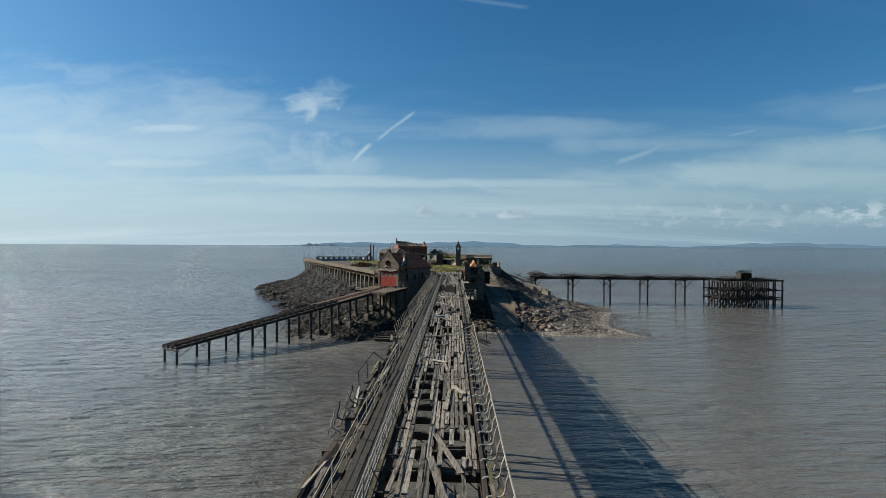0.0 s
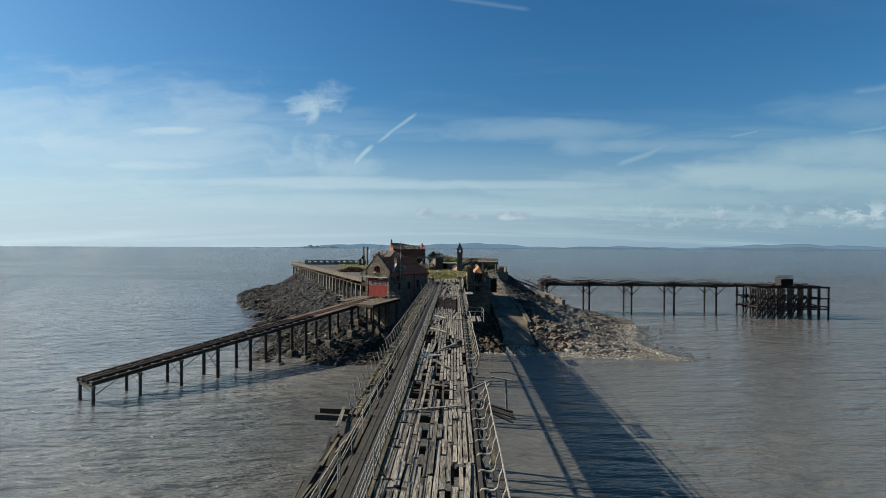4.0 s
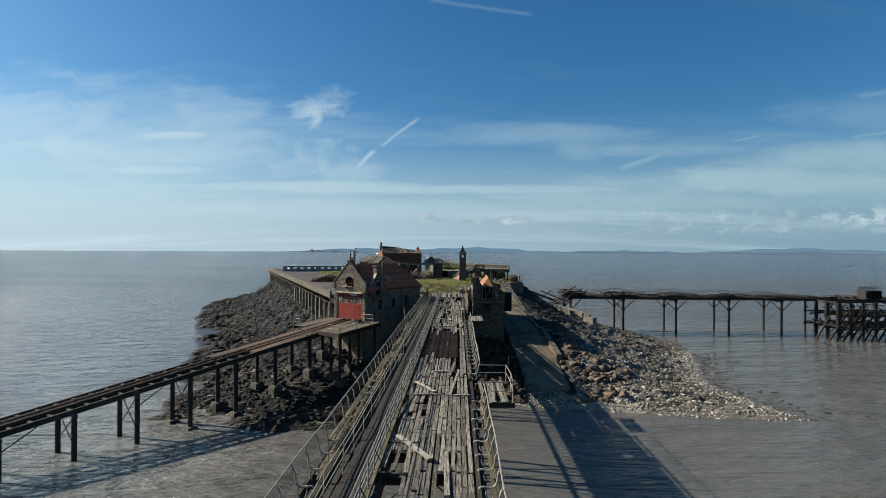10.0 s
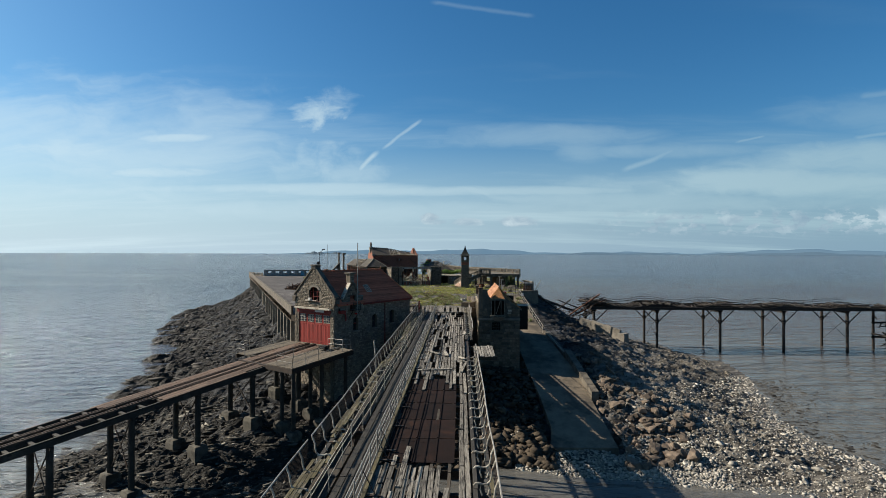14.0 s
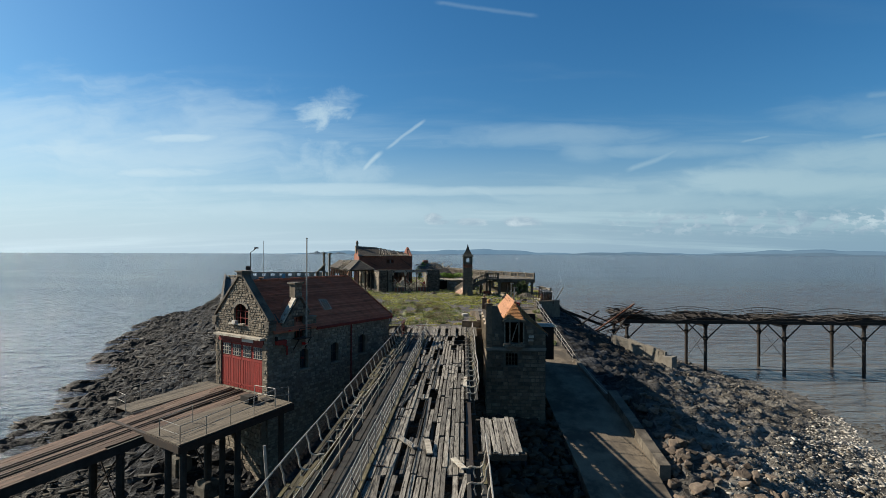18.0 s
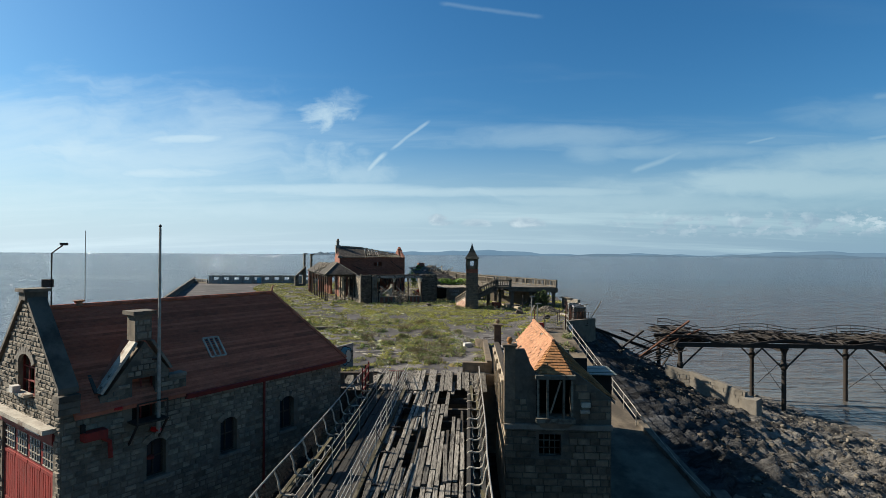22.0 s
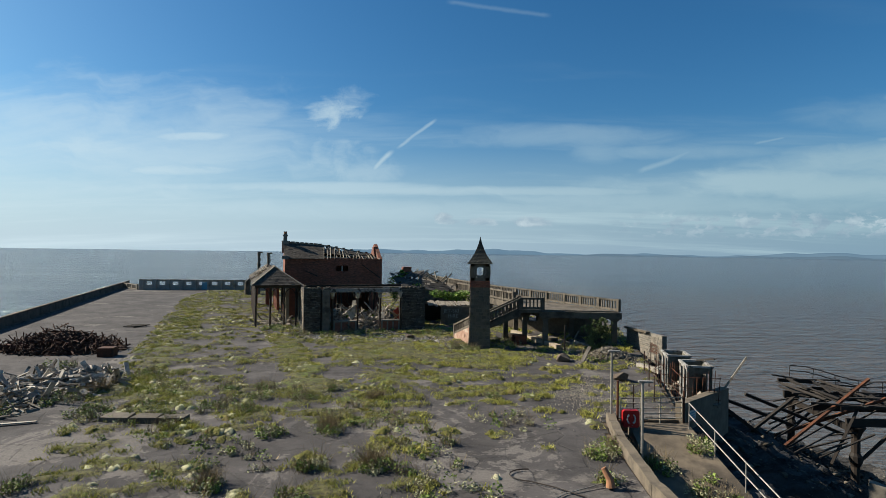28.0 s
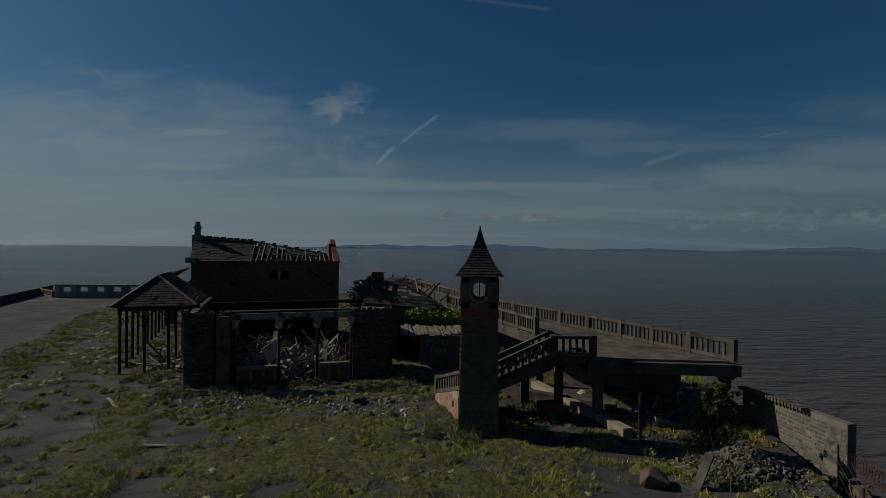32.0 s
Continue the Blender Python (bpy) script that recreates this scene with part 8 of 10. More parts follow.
Mesh().sheet((3.9, 0.75, 13.3), (4.75, 0.75, 13.9), (4.72, 0.85, 12.0), (4.45, 0.85, 12.3), 0.05).obj("broken_panel", OLDWHITE, ruin, "broken white triangular panel")
g = Mesh()
for k in range(46):
    x = 4.2 + 4.2 * hrn.random()
    g.beam((x, 8.6 + hrn.uniform(-0.3, 0.3), 15.1), (x + hrn.gauss(0, 0.25), 8.6 + hrn.uniform(-0.4, 0.4), 14.9 - hrn.uniform(0.3, 1.4)), 0.07, 0.03)
g.beam((0.4, 8.6, 15.1), (11.0, 8.6, 15.15), 0.18, 0.24)
g.obj("hanging_lath_row", BLACK, ruin, "black ceiling laths hanging from a beam", kind="stuff")
for x in (2.2, 4.1, 4.5, 8.0):
    Mesh().box((x, 8.6, 13.25), (0.16, 0.16, 3.7)).obj("inner_post", BLACK, ruin, "black inner post")
Mesh().sheet((9.8, 3.4, 11.6), (9.0, 3.2, 11.6), (9.0, 3.4, 12.9), (9.5, 3.6, 13.3), 0.08).obj("red_panel", REDTRIM, ruin, "red painted panel")
# veranda with a slated roof on iron posts
vz = 15.5
VY0, VY1 = 4.7, 26.0
vx = lambda y: -4.2 - 0.035 * (y - VY0)
posts_ = [(-2.8, 4.9), (-1.5, 4.9), (-0.4, 4.9), (-1.6, 8.5)] + [(vx(VY0 + 0.2 + 1.95 * k) + 0.1, VY0 + 0.2 + 1.95 * k) for k in range(11)]
for k, (x, y) in enumerate(posts_):
    Mesh().tube([(x, y, 11.4), (x, y, vz - 0.2)], 0.09, 8).obj("veranda_post", IRON, ruin, "slim dark iron veranda post")
    Mesh().lathe((x, y, 14.3), [(0.09, 0), (0.15, 0.08), (0.11, 0.16)], 8).obj("post_collar", IRON, ruin)
    du = Vector((1, 0, 0)) if k < 3 else Vector((0.035, -1, 0))
    for s_ in (-1, 1):
        Mesh().tube([Vector((x, y, 14.35)), Vector((x, y, 14.75)) + du * (s_ * 0.14), Vector((x, y, 15.05)) + du * (s_ * 0.36), Vector((x, y, 15.2)) + du * (s_ * 0.62)], 0.04, 5).obj("post_bracket", IRON, ruin, "curved iron bracket")
Mesh().beam((-4.15, 4.85, vz - 0.14), (-0.2, 4.85, vz - 0.14), 0.16, 0.34).obj("veranda_beam", DARKWOOD, ruin)
Mesh().beam((-4.15, 4.85, vz - 0.14), (vx(VY1) + 0.1, VY1, vz - 0.14), 0.16, 0.34).obj("veranda_beam", DARKWOOD, ruin)
Mesh().beam((-4.4, 4.55, vz), (0.0, 4.55, vz), 0.05, 0.16).obj("gutter", IRON, ruin)
RA, RB, RC, RD = Vector((-2.4, 6.7, 17.2)), Vector((-2.5, 12.2, 17.15)), Vector((-2.7, 15.6, 16.9)), Vector((-3.0, 26.2, 17.0))
EL = lambda y: Vector((vx(y) - 0.3, y, vz))
F0, F1 = EL(VY0 - 0.3), Vector((0.1, VY0 - 0.3, vz))
g = Mesh()
courses(g, F0, F1, RA, RA, 13, 0.022, 15, hrn, 0.04)
g.add([q - Z * 0.02 for q in (F0, F1, RA)], [(0, 1, 2)])
courses(g, EL(11.4), F0, RA, RB, 13, 0.022, 22, hrn, 0.05)
g.sheet(EL(11.4) - Z * 0.03, F0 - Z * 0.03, RA - Z * 0.03, RB - Z * 0.03, 0.04)
courses(g, EL(VY1), EL(16.0), RC, RD, 13, 0.022, 30, hrn, 0.08)
g.sheet(EL(VY1) - Z * 0.03, EL(17.0) - Z * 0.03, RC + Vector((0, 1, -0.03)), RD - Z * 0.03, 0.04)
courses(g, F1, Vector((-0.2, 12.4, vz)), RB, RA, 13, 0.022, 24, hrn, 0.42)
g.obj("veranda_roof", SLATE, ruin, "grey slate hipped veranda roof with a hole", kind="stuff")
g = Mesh()
for k in range(40):
    y = VY0 + 0.3 + k * 0.55
    top = RA.lerp(RB, min(1, max(0, (y - 6.7) / 5.5))) if y < 12.2 else RB.lerp(RD, (y - 12.2) / 14)
    g.beam(EL(y) - Z * 0.08, top - Z * 0.08, 0.06, 0.1)
    if y < 12.2:
        g.beam(Vector((0.0, y, vz - 0.08)), top - Z * 0.08, 0.06, 0.1)
for k in range(26):
    y = hrn.uniform(10.5, 17.0)
    p = EL(y).lerp(RB.lerp(RC, (y - 10.5) / 6.5), hrn.uniform(0.1, 0.9))
    g.beam(p + Vector((hrn.uniform(-0.5, 0.5), -hrn.uniform(0.4, 1.6), hrn.uniform(-0.4, 0.35))), p + Vector((hrn.uniform(-0.5, 0.5), hrn.uniform(0.4, 1.6), hrn.uniform(-0.3, 0.5))), 0.08, 0.04)
for k in range(9):
    g.beam(F1.lerp(RA, 0.08 + 0.1 * k), Vector((-0.2, 12.4, vz)).lerp(RB, 0.08 + 0.1 * k) + Vector((0, hrn.uniform(-3.5, 0.2), 0)), 0.05, 0.04)
g.beam(RA + Z * 0.05, F1 + Z * 0.06, 0.16, 0.06).beam(RA + Z * 0.05, F0 + Z * 0.06, 0.16, 0.06).beam(RA + Z * 0.05, RB + Z * 0.05, 0.16, 0.06)
g.obj("bare_roof_frame", DEBRIS, ruin, "bare pale rafters and battens", kind="stuff")
wall(Mesh(), (-1.2, 13.0, 0), (0, -1, 0), 5.0, 11.3, 15.2, 0.3, ((0.8, 1.8, 11.4, 14.2), (2.9, 3.9, 11.4, 14.2))).obj("inner_wall", PALE, ruin, "pale inner wall of the veranda")
wall(Mesh(), (-2.2, VY1, 0), (0.04, -1, 0), 7.4, 11.3, 16.6, 0.3, ((0.9, 1.9, 11.4, 14.2), (3.2, 4.2, 11.4, 14.2), (5.4, 6.4, 11.4, 14.2))).obj("inner_wall", BRICK, ruin, "red brick inner wall of the veranda")
wall(Mesh(), (vx(VY1), VY1, 0), (1, 0, 0), 2.6, 11.3, 15.4, 0.3, ((0.8, 1.8, 11.4, 14.0),)).obj("end_wall", BRICK, ruin)
# gaunt stretch of wall with two tall pilasters beyond the veranda
for x, y, t in ((-4.2, 45.0, 18.35), (-2.7, 45.8, 18.2)):
    m = Mesh().box((x, y, (11.3 + t) / 2), (0.36, 0.5, t - 11.3), 0.1)
    for k in range(7):
        m.box((x + (0.12 if k % 2 else 0.02), y - 0.05, t - 0.3 - 0.85 * k), (0.5, 0.58, 0.36), 0.1)
    m.obj("ruined_pilaster", DCONC, ruin, "gaunt standing pilaster of worn quoins")
    Mesh().box((x + 0.2, y, t + 0.05), (0.8, 0.6, 0.25), 0.1).obj("pilaster_cap", DCONC, ruin)
wall(Mesh(), (-6.2, 43.5, 0), (0.95, 0.3, 0), 2.4, 11.3, lambda u_: 13.6 + 0.9 * u_, 0.4, ((0.8, 1.7, 12, 13.9),), (0.4, 1.5)).obj("ruined_wall", DCONC, ruin)

# wrecked roof and ivy-covered stub to the right of the main block
wr = thing("wrecked_outbuilding", "wrecked slate roof with an ivy-covered brick stub", "ruin", (-5.4, 201.0, 0))
wr.rotation_euler = (0, 0, radians(21.5))
wall(Mesh(), (-1.5, -3.5, 0), (1, 0, 0), 6.5, 11.3, lambda u_: 15.0 - 0.15 * u_, 0.35).obj("wall", MORTAR, wr)
wall(Mesh(), (5.0, -3.5, 0), (0, 1, 0), 6.0, 11.3, 14.4, 0.35).obj("wall", MORTAR, wr)
Mesh().box((0.4, 1.6, 15.4), (1.0, 1.0, 3.2)).obj("brick_stub", BRICK, wr, "square brick stub")
g = Mesh()
for s0, s1, top in (((-1.8, -3.8, 14.9), (5.2, -3.6, 14.2), (2.4, 0.6, 16.6)), ((5.2, -3.6, 14.2), (5.4, 2.8, 14.2), (2.4, 0.6, 16.6)), ((-1.8, -3.8, 14.9), (2.4, 0.6, 16.6), (-1.6, 2.0, 16.2))):
    courses(g, s0, s1, top, top, 9, 0.03, 9, hrn, 0.25)
g.obj("slating", SLATE, wr, "loose grey slating", kind="stuff")
g = Mesh()
for k in range(26):
    x, y = hrn.uniform(-1.5, 5.2), hrn.uniform(-3.4, 2.4)
    zt = 14.6 + 1.6 * max(0, 1 - abs(x - 2) / 4)
    g.beam((x, y, zt - 0.3), (x + hrn.uniform(-1.5, 1.5), y + hrn.uniform(-1, 1), zt + hrn.uniform(-0.2, 0.9)), 0.08, 0.12)
g.obj("roof_timbers", DEBRIS, wr, "tumbled roof timbers", kind="stuff")

# low hire shed with worn lettering
shed = thing("hire_shed", "low dark shed with worn painted lettering and a broken roof", "shed", (-1.7, 191.4, 0))
shed.rotation_euler = (0, 0, radians(8))
wall(Mesh(), (1.05, 0, 0), (1, 0, 0), 3.3, 11.3, 13.35, 0.25).obj("front_wall", MORTAR, shed, "dark rendered front wall")
wall(Mesh(), (4.35, 0.05, 0), (0, 1, 0), 4.0, 11.3, 13.3, 0.25).obj("side_wall", MORTAR, shed)
Mesh().box((1.9, 3.4, 12.3), (4.8, 0.2, 2.0)).obj("rear_wall", BLACK, shed)
for word, x, zt in (("JET-SKI", 1.35, 12.72), ("HIRE", 1.75, 12.2)):
    cu = bpy.data.curves.new("lettering", "FONT")
    cu.body, cu.size, cu.extrude = word, 0.52, 0.002
    tx = new("lettering", cu)
    tx.parent, tx.matrix_basis = shed, pose(x, -0.012, zt, 90)
    cu.materials.append(TEXTWHITE)
for k in range(19):
    Mesh().box((-0.1 + k * 0.26, 1.4 + hrn.uniform(-0.1, 0.1), 13.5 + hrn.uniform(-0.05, 0.08)), (0.24, 3.0 + hrn.uniform(-0.5, 0.3), 0.05), hrn.uniform(-0.05, 0.05), Euler((radians(4), radians(hrn.uniform(-9, 9)), hrn.uniform(-0.06, 0.06))).to_matrix()).obj("roof_sheet", DEBRIS, shed, "pale warped roof sheet")

# ---- clock tower ----
tow = thing("clock_tower", "slim stone clock tower with a flared slate spire", "clock tower", (3.12, 179.0, 0))
tr_ = random.Random(97)
m = Mesh()
prof = [(11.3, 0.86), (16.25, 0.765)]
m.hexa([(-0.82, -0.82, 11.3), (0.82, -0.82, 11.3), (0.82, 0.82, 11.3), (-0.82, 0.82, 11.3), (-0.735, -0.735, 16.2), (0.735, -0.735, 16.2), (0.735, 0.735, 16.2), (-0.735, 0.735, 16.2)])
m.obj("shaft", MORTAR, tow, "tapering stone shaft")
zz = 11.35
while zz < 16.1:
    hh_ = tr_.choice((0.2, 0.24, 0.28))
    w = 0.82 - (zz - 11.3) / 4.9 * 0.085
    for f_ in range(4):
        u_ = -w
        while u_ < w - 0.02:
            q_ = min(u_ + tr_.uniform(0.22, 0.5), w)
            if w - q_ < 0.12:
                q_ = w
            if tr_.random() < 0.95:
                a, b, j = u_ + 0.01, q_ - 0.01, 0.012 + tr_.uniform(0, 0.025)
                pts = [(a, -w + 0.02, zz + 0.01), (b, -w + 0.02, zz + 0.01), (b, -w + 0.02, zz + hh_ - 0.01), (a, -w + 0.02, zz + hh_ - 0.01), (a + 0.015, -w - j, zz + 0.025), (b - 0.015, -w - j, zz + 0.025), (b - 0.015, -w - j, zz + hh_ - 0.025), (a + 0.015, -w - j, zz + hh_ - 0.025)]
                rot = Matrix.Rotation(f_ * math.pi / 2, 3, "Z")
                Mesh().add([rot @ Vector(p) for p in pts], [(4, 5, 6, 7), (0, 1, 5, 4), (1, 2, 6, 5), (2, 3, 7, 6), (3, 0, 4, 7)]).obj("stone", TSTONE, tow)
            u_ = q_
    zz += hh_
g = Mesh()
for row in range(7):
    w = 0.755
    for f_ in range(4):
        rot = Matrix.Rotation(f_ * math.pi / 2, 3, "Z")
        u_ = -w - 0.1 * (row % 2)
        while u_ < w:
            a, b = max(u_, -w) + 0.006, min(u_ + 0.22, w) - 0.006
            if b - a > 0.04:
                g.add([rot @ Vector(p) for p in ((a, -w, 16.2 + row * 0.075), (b, -w, 16.2 + row * 0.075), (b, -w, 16.268 + row * 0.075), (a, -w, 16.268 + row * 0.075), (a, -w - 0.02, 16.205 + row * 0.075), (b, -w - 0.02, 16.205 + row * 0.075), (b, -w - 0.02, 16.263 + row * 0.075), (a, -w - 0.02, 16.263 + row * 0.075))], [(4, 5, 6, 7), (0, 1, 5, 4), (1, 2, 6, 5), (2, 3, 7, 6), (3, 0, 4, 7)])
            u_ += 0.22
g.obj("brick_band", BRICKS, tow, "band of red bricks", kind="stuff")
Mesh().box((0, 0, 16.45), (1.5, 1.5, 0.5)).obj("band_core", BRICK, tow)
# clock stage: four corner blocks, ring surrounds with open faces
for sx in (-1, 1):
    for sy in (-1, 1):
        Mesh().box((sx * 0.58, sy * 0.58, 17.35), (0.34, 0.34, 1.35)).obj("corner_block", MORTAR, tow)
for zz_, hh_ in ((16.82, 0.26), (17.92, 0.24)):
    Mesh().box((0, 0, zz_), (1.5, 1.5, hh_)).obj("stage_band", MORTAR, tow)
for sx in (-1, 1):
    for sy in (-1, 1):
        Mesh().box((sx * 0.60, sy * 0.60, 17.25), (0.27, 0.27, 1.5)).obj("corner_pier", TSTONE, tow)
for f_ in range(4):
    rot = Matrix.Rotation(f_ * math.pi / 2, 3, "Z")
    for k in range(16):
        g = Mesh()
        a = 2 * math.pi * k / 16
        t3 = rot @ Matrix.Rotation(-a, 3, "Y")
        g.box(Vector((0, 0, 0)), (0.14, 0.14, 0.15), 0, t3)
        g.obj("surround_stone", RENDER, tow).location = rot @ Vector((math.cos(a) * 0.42, -0.74, 17.42 + math.sin(a) * 0.42))
    for s in (-1, 1):
        Mesh().hexa([rot @ Vector(p) for p in ((s * 0.36 - 0.1, -0.72, 16.9), (s * 0.36 + 0.1, -0.72, 16.9), (s * 0.36 + 0.1, -0.6, 16.9), (s * 0.36 - 0.1, -0.6, 16.9), (s * 0.36 - 0.1, -0.72, 17.85), (s * 0.36 + 0.1, -0.72, 17.85), (s * 0.36 + 0.1, -0.6, 17.85), (s * 0.36 - 0.1, -0.6, 17.85))]).obj("face_cheek", MORTAR, tow)
    Mesh().beam(rot @ Vector((0, -0.66, 17.1)), rot @ Vector((0, -0.66, 17.75)), 0.03, 0.03).obj("face_bar", IRON, tow)
g = Mesh()
sp = [(18.02, 0.98), (18.12, 0.92), (18.45, 0.66), (18.8, 0.46), (19.2, 0.28), (19.6, 0.14), (19.95, 0.05)]
for (za, ra), (zb, rb) in zip(sp[:-1], sp[1:]):
    for f_ in range(4):
        rot = Matrix.Rotation(f_ * math.pi / 2, 3, "Z")
        courses(g, rot @ Vector((-ra, -ra, za)), rot @ Vector((ra, -ra, za)), rot @ Vector((rb, -rb, zb)), rot @ Vector((-rb, -rb, zb)), max(1, round((zb - za) / 0.11)), 0.022, max(2, int(ra * 14)), tr_, 0.01)
    g.hexa([(-ra, -ra, za), (ra, -ra, za), (ra, ra, za), (-ra, ra, za), (-rb, -rb, zb), (rb, -rb, zb), (rb, rb, zb), (-rb, rb, zb)])
g.obj("spire", surf("mossy dark slate", (0.055, 0.062, 0.058), (0.035, 0.04, 0.038), 3.0, 0.75, 0.4, 0.01, (0.09, 0.10, 0.07), 1.2, 0.55, 0.7, rnd="island", amount=0.4), tow, "dark mossy flared slate spire", kind="stuff")
Mesh().tube([(0, 0, 19.8), (0, 0, 20.12)], 0.05, 8, 0.03).obj("finial", IRON, tow)

# ---- stair and raised walk beyond the tower ----
stair = thing("concrete_stair", "weathered concrete stair with baluster rails", "stair", (0, 0, 0))
x0, z0s, x1, z1s = 0.9, GZ, 6.5, 14.3
nst = 16
for k in range(3, nst):
    xa = x0 + (x1 - x0) * k / nst
    zt = z0s + (z1s - z0s) * (k + 1) / nst
    Mesh().box((xa + (x1 - x0) / nst / 2, 181.6, zt - 0.12), ((x1 - x0) / nst + 0.02, 1.5, 0.24)).obj("step", DCONC, stair)
for y in (180.85, 182.35):
    Mesh().hexa([(x0 + 1.2, y - 0.1, 11.9), (x1, y - 0.1, 13.75), (x1, y + 0.1, 13.75), (x0 + 1.2, y + 0.1, 11.9), (x0 + 1.2, y - 0.1, 12.3), (x1, y - 0.1, 14.35), (x1, y + 0.1, 14.35), (x0 + 1.2, y + 0.1, 12.3)]).obj("stringer", DCONC, stair)
    balustrade("b", (x0 + 1.6, y, z0s + 0.15 + 1.6 / 5.6 * 2.7), (x1, y, z1s), 0.95, 0.3, "", mat=DCONC, post=2.8, parent=stair)
PINKWALL = surf("limewashed pink brick", (0.50, 0.36, 0.30), (0.36, 0.22, 0.175), 3.0, 0.92, 0.4, 0.01, (0.58, 0.52, 0.46), 1.4, 0.5, 0.62)
Mesh().hexa([(0.95, 183.6, 11.3), (2.35, 179.95, 11.3), (2.6, 180.05, 11.3), (1.2, 183.7, 11.3), (0.95, 183.6, 11.75), (2.35, 179.95, 12.9), (2.6, 180.05, 12.9), (1.2, 183.7, 11.75)]).obj("brick_base", PINKWALL, stair, "sunlit limewashed pink brick stair wall")
balustrade("b", (1.07, 183.6, 11.75), (2.47, 180.0, 12.9), 0.9, 0.26, "", mat=DCONC, post=2.8, parent=stair)
DKL = [(8.2, 180.9), (6.4, 187.2), (0.6, 201.8), (-9.0, 224.0)]
DKR = [(14.3, 180.7), (11.0, 186.6), (4.5, 198.0), (-6.0, 226.0)]
walkd = thing("raised_walk", "raised concrete walk on columns with baluster rails", "walkway", (0, 0, 0))
for (a, b), (c, d) in zip(zip(DKL[:-1], DKL[1:]), zip(DKR[:-1], DKR[1:])):
    Mesh().hexa([(*a, 14.02), (*c, 14.02), (*d, 14.02), (*b, 14.02), (*a, 14.3), (*c, 14.3), (*d, 14.3), (*b, 14.3)]).obj("deck_slab", DCONC, walkd, "thin concrete deck slab")
Mesh().beam((8.0, 180.75, 13.95), (14.5, 180.5, 13.95), 0.35, 0.5).obj("edge_beam", DCONC, walkd)
for a, b in zip(DKR[:-1], DKR[1:]):
    Mesh().beam((*a, 13.95), (*b, 13.95), 0.35, 0.5).obj("edge_beam", DCONC, walkd)
for a, b in zip(DKL[:-1], DKL[1:]):
    Mesh().beam((*a, 13.95), (*b, 13.95), 0.35, 0.5).obj("edge_beam", DCONC, walkd)
Mesh().box((7.3, 182.0, 14.16), (2.0, 2.4, 0.28)).obj("landing", DCONC, walkd)
for (x, y) in ((8.5, 180.9), (14.0, 180.8), (7.0, 182.6), (5.4, 182.8), (11.5, 186.0), (6.6, 187.0), (9.0, 190.0), (4.4, 192.3), (7.0, 194.0), (2.4, 197.4), (4.6, 198.0), (0.4, 203.0), (1.5, 206)):
    Mesh().box((x, y, 12.6), (0.4, 0.4, 2.7)).obj("column", DCONC, walkd, "square concrete column")
    Mesh().hexa([(x - 0.25, y - 0.25, 13.5), (x + 0.25, y - 0.25, 13.5), (x + 0.25, y + 0.25, 13.5), (x - 0.25, y + 0.25, 13.5), (x - 0.55, y - 0.3, 13.8), (x + 0.55, y - 0.3, 13.8), (x + 0.55, y + 0.3, 13.8), (x - 0.55, y + 0.3, 13.8)]).obj("capital", DCONC, walkd)
for a, b in zip(DKR[:-1], DKR[1:]):
    balustrade("walk_balustrade", (*a, 14.3), (*b, 14.3), 0.95, 0.30, "weathered concrete baluster rail of the raised walk", DCONC)
balustrade("walk_balustrade", (6.4, 187.2, 14.3), (0.6, 201.8, 14.3), 0.95, 0.30, "weathered concrete baluster rail of the raised walk", DCONC)
balustrade("walk_balustrade", (6.5, 180.9, 14.3), (8.3, 181.0, 14.3), 0.95, 0.28, "short baluster rail at the stair head", DCONC)
wall(Mesh(), (6.0, 190.0, 0), (0.6, -0.35, 0), 9.0, 11.2, 13.9, 0.3, ((2.2, 3.2, 12.4, 13.3),)).obj("wall_under_walk", MORTAR, None, "dark wall below the raised walk", "wall", "structure")
Mesh().box((7.5, 183.6, 11.6), (5.0, 0.5, 0.4), -0.5).obj("kerb_wall", DCONC, None, "low concrete kerb under the raised walk", "kerb", "structure")
Mesh().beam((6.3, 186.6, 11.6), (9.3, 178.9, 11.6), 0.45, 0.4).obj("kerb_wall", PALE, None, "pale concrete kerb running out from under the raised walk", "kerb", "structure")
for p, q, w, m_, lb in (((15.25, 175.6, GZ), (15.75, 176.2, GZ + 1.5), 0.45, DEBRIS, "broad pale board leaning on the edge wall"), ((13.6, 172.9, GZ + 0.14), (14.4, 171.0, GZ + 0.14), 0.36, OLDWHITE, "white painted beam lying by the fence"), ((10.1, 174.0, GZ), (10.75, 174.5, GZ + 1.0), 0.3, PIERSTONE, "grey plank stuck upright in the rubble")):
    lbd = thing("leaning_plank", lb, "plank", p)
    Mesh().beam((0, 0, 0), Vector(q) - Vector(p), w, 0.07 if q[2] > GZ + 0.5 else 0.28).obj("plank", m_, lbd)
heap(thing("plank_litter", "litter of dark rotten planks under the walk", "planks", (10.8, 180.6, GZ)), "planks", 0, 0, 2.2, 1.0, 0.25, 40, DEBRIS, (0.5, 1.8), 0.0)
TANKRED = surf("red rusted tank iron", (0.34, 0.10, 0.05), (0.20, 0.065, 0.038), 3.0, 0.9, 0.4, 0.01, (0.09, 0.04, 0.03), 1.5, 0.5, 0.7)
rb = thing("rusty_tank", "small square rust-red tank under the walk", "tank", (6.4, 181.0, GZ))
Mesh().box((0, 0, 0.38), (0.95, 0.85, 0.72), 0.3).obj("tank", TANKRED, rb)
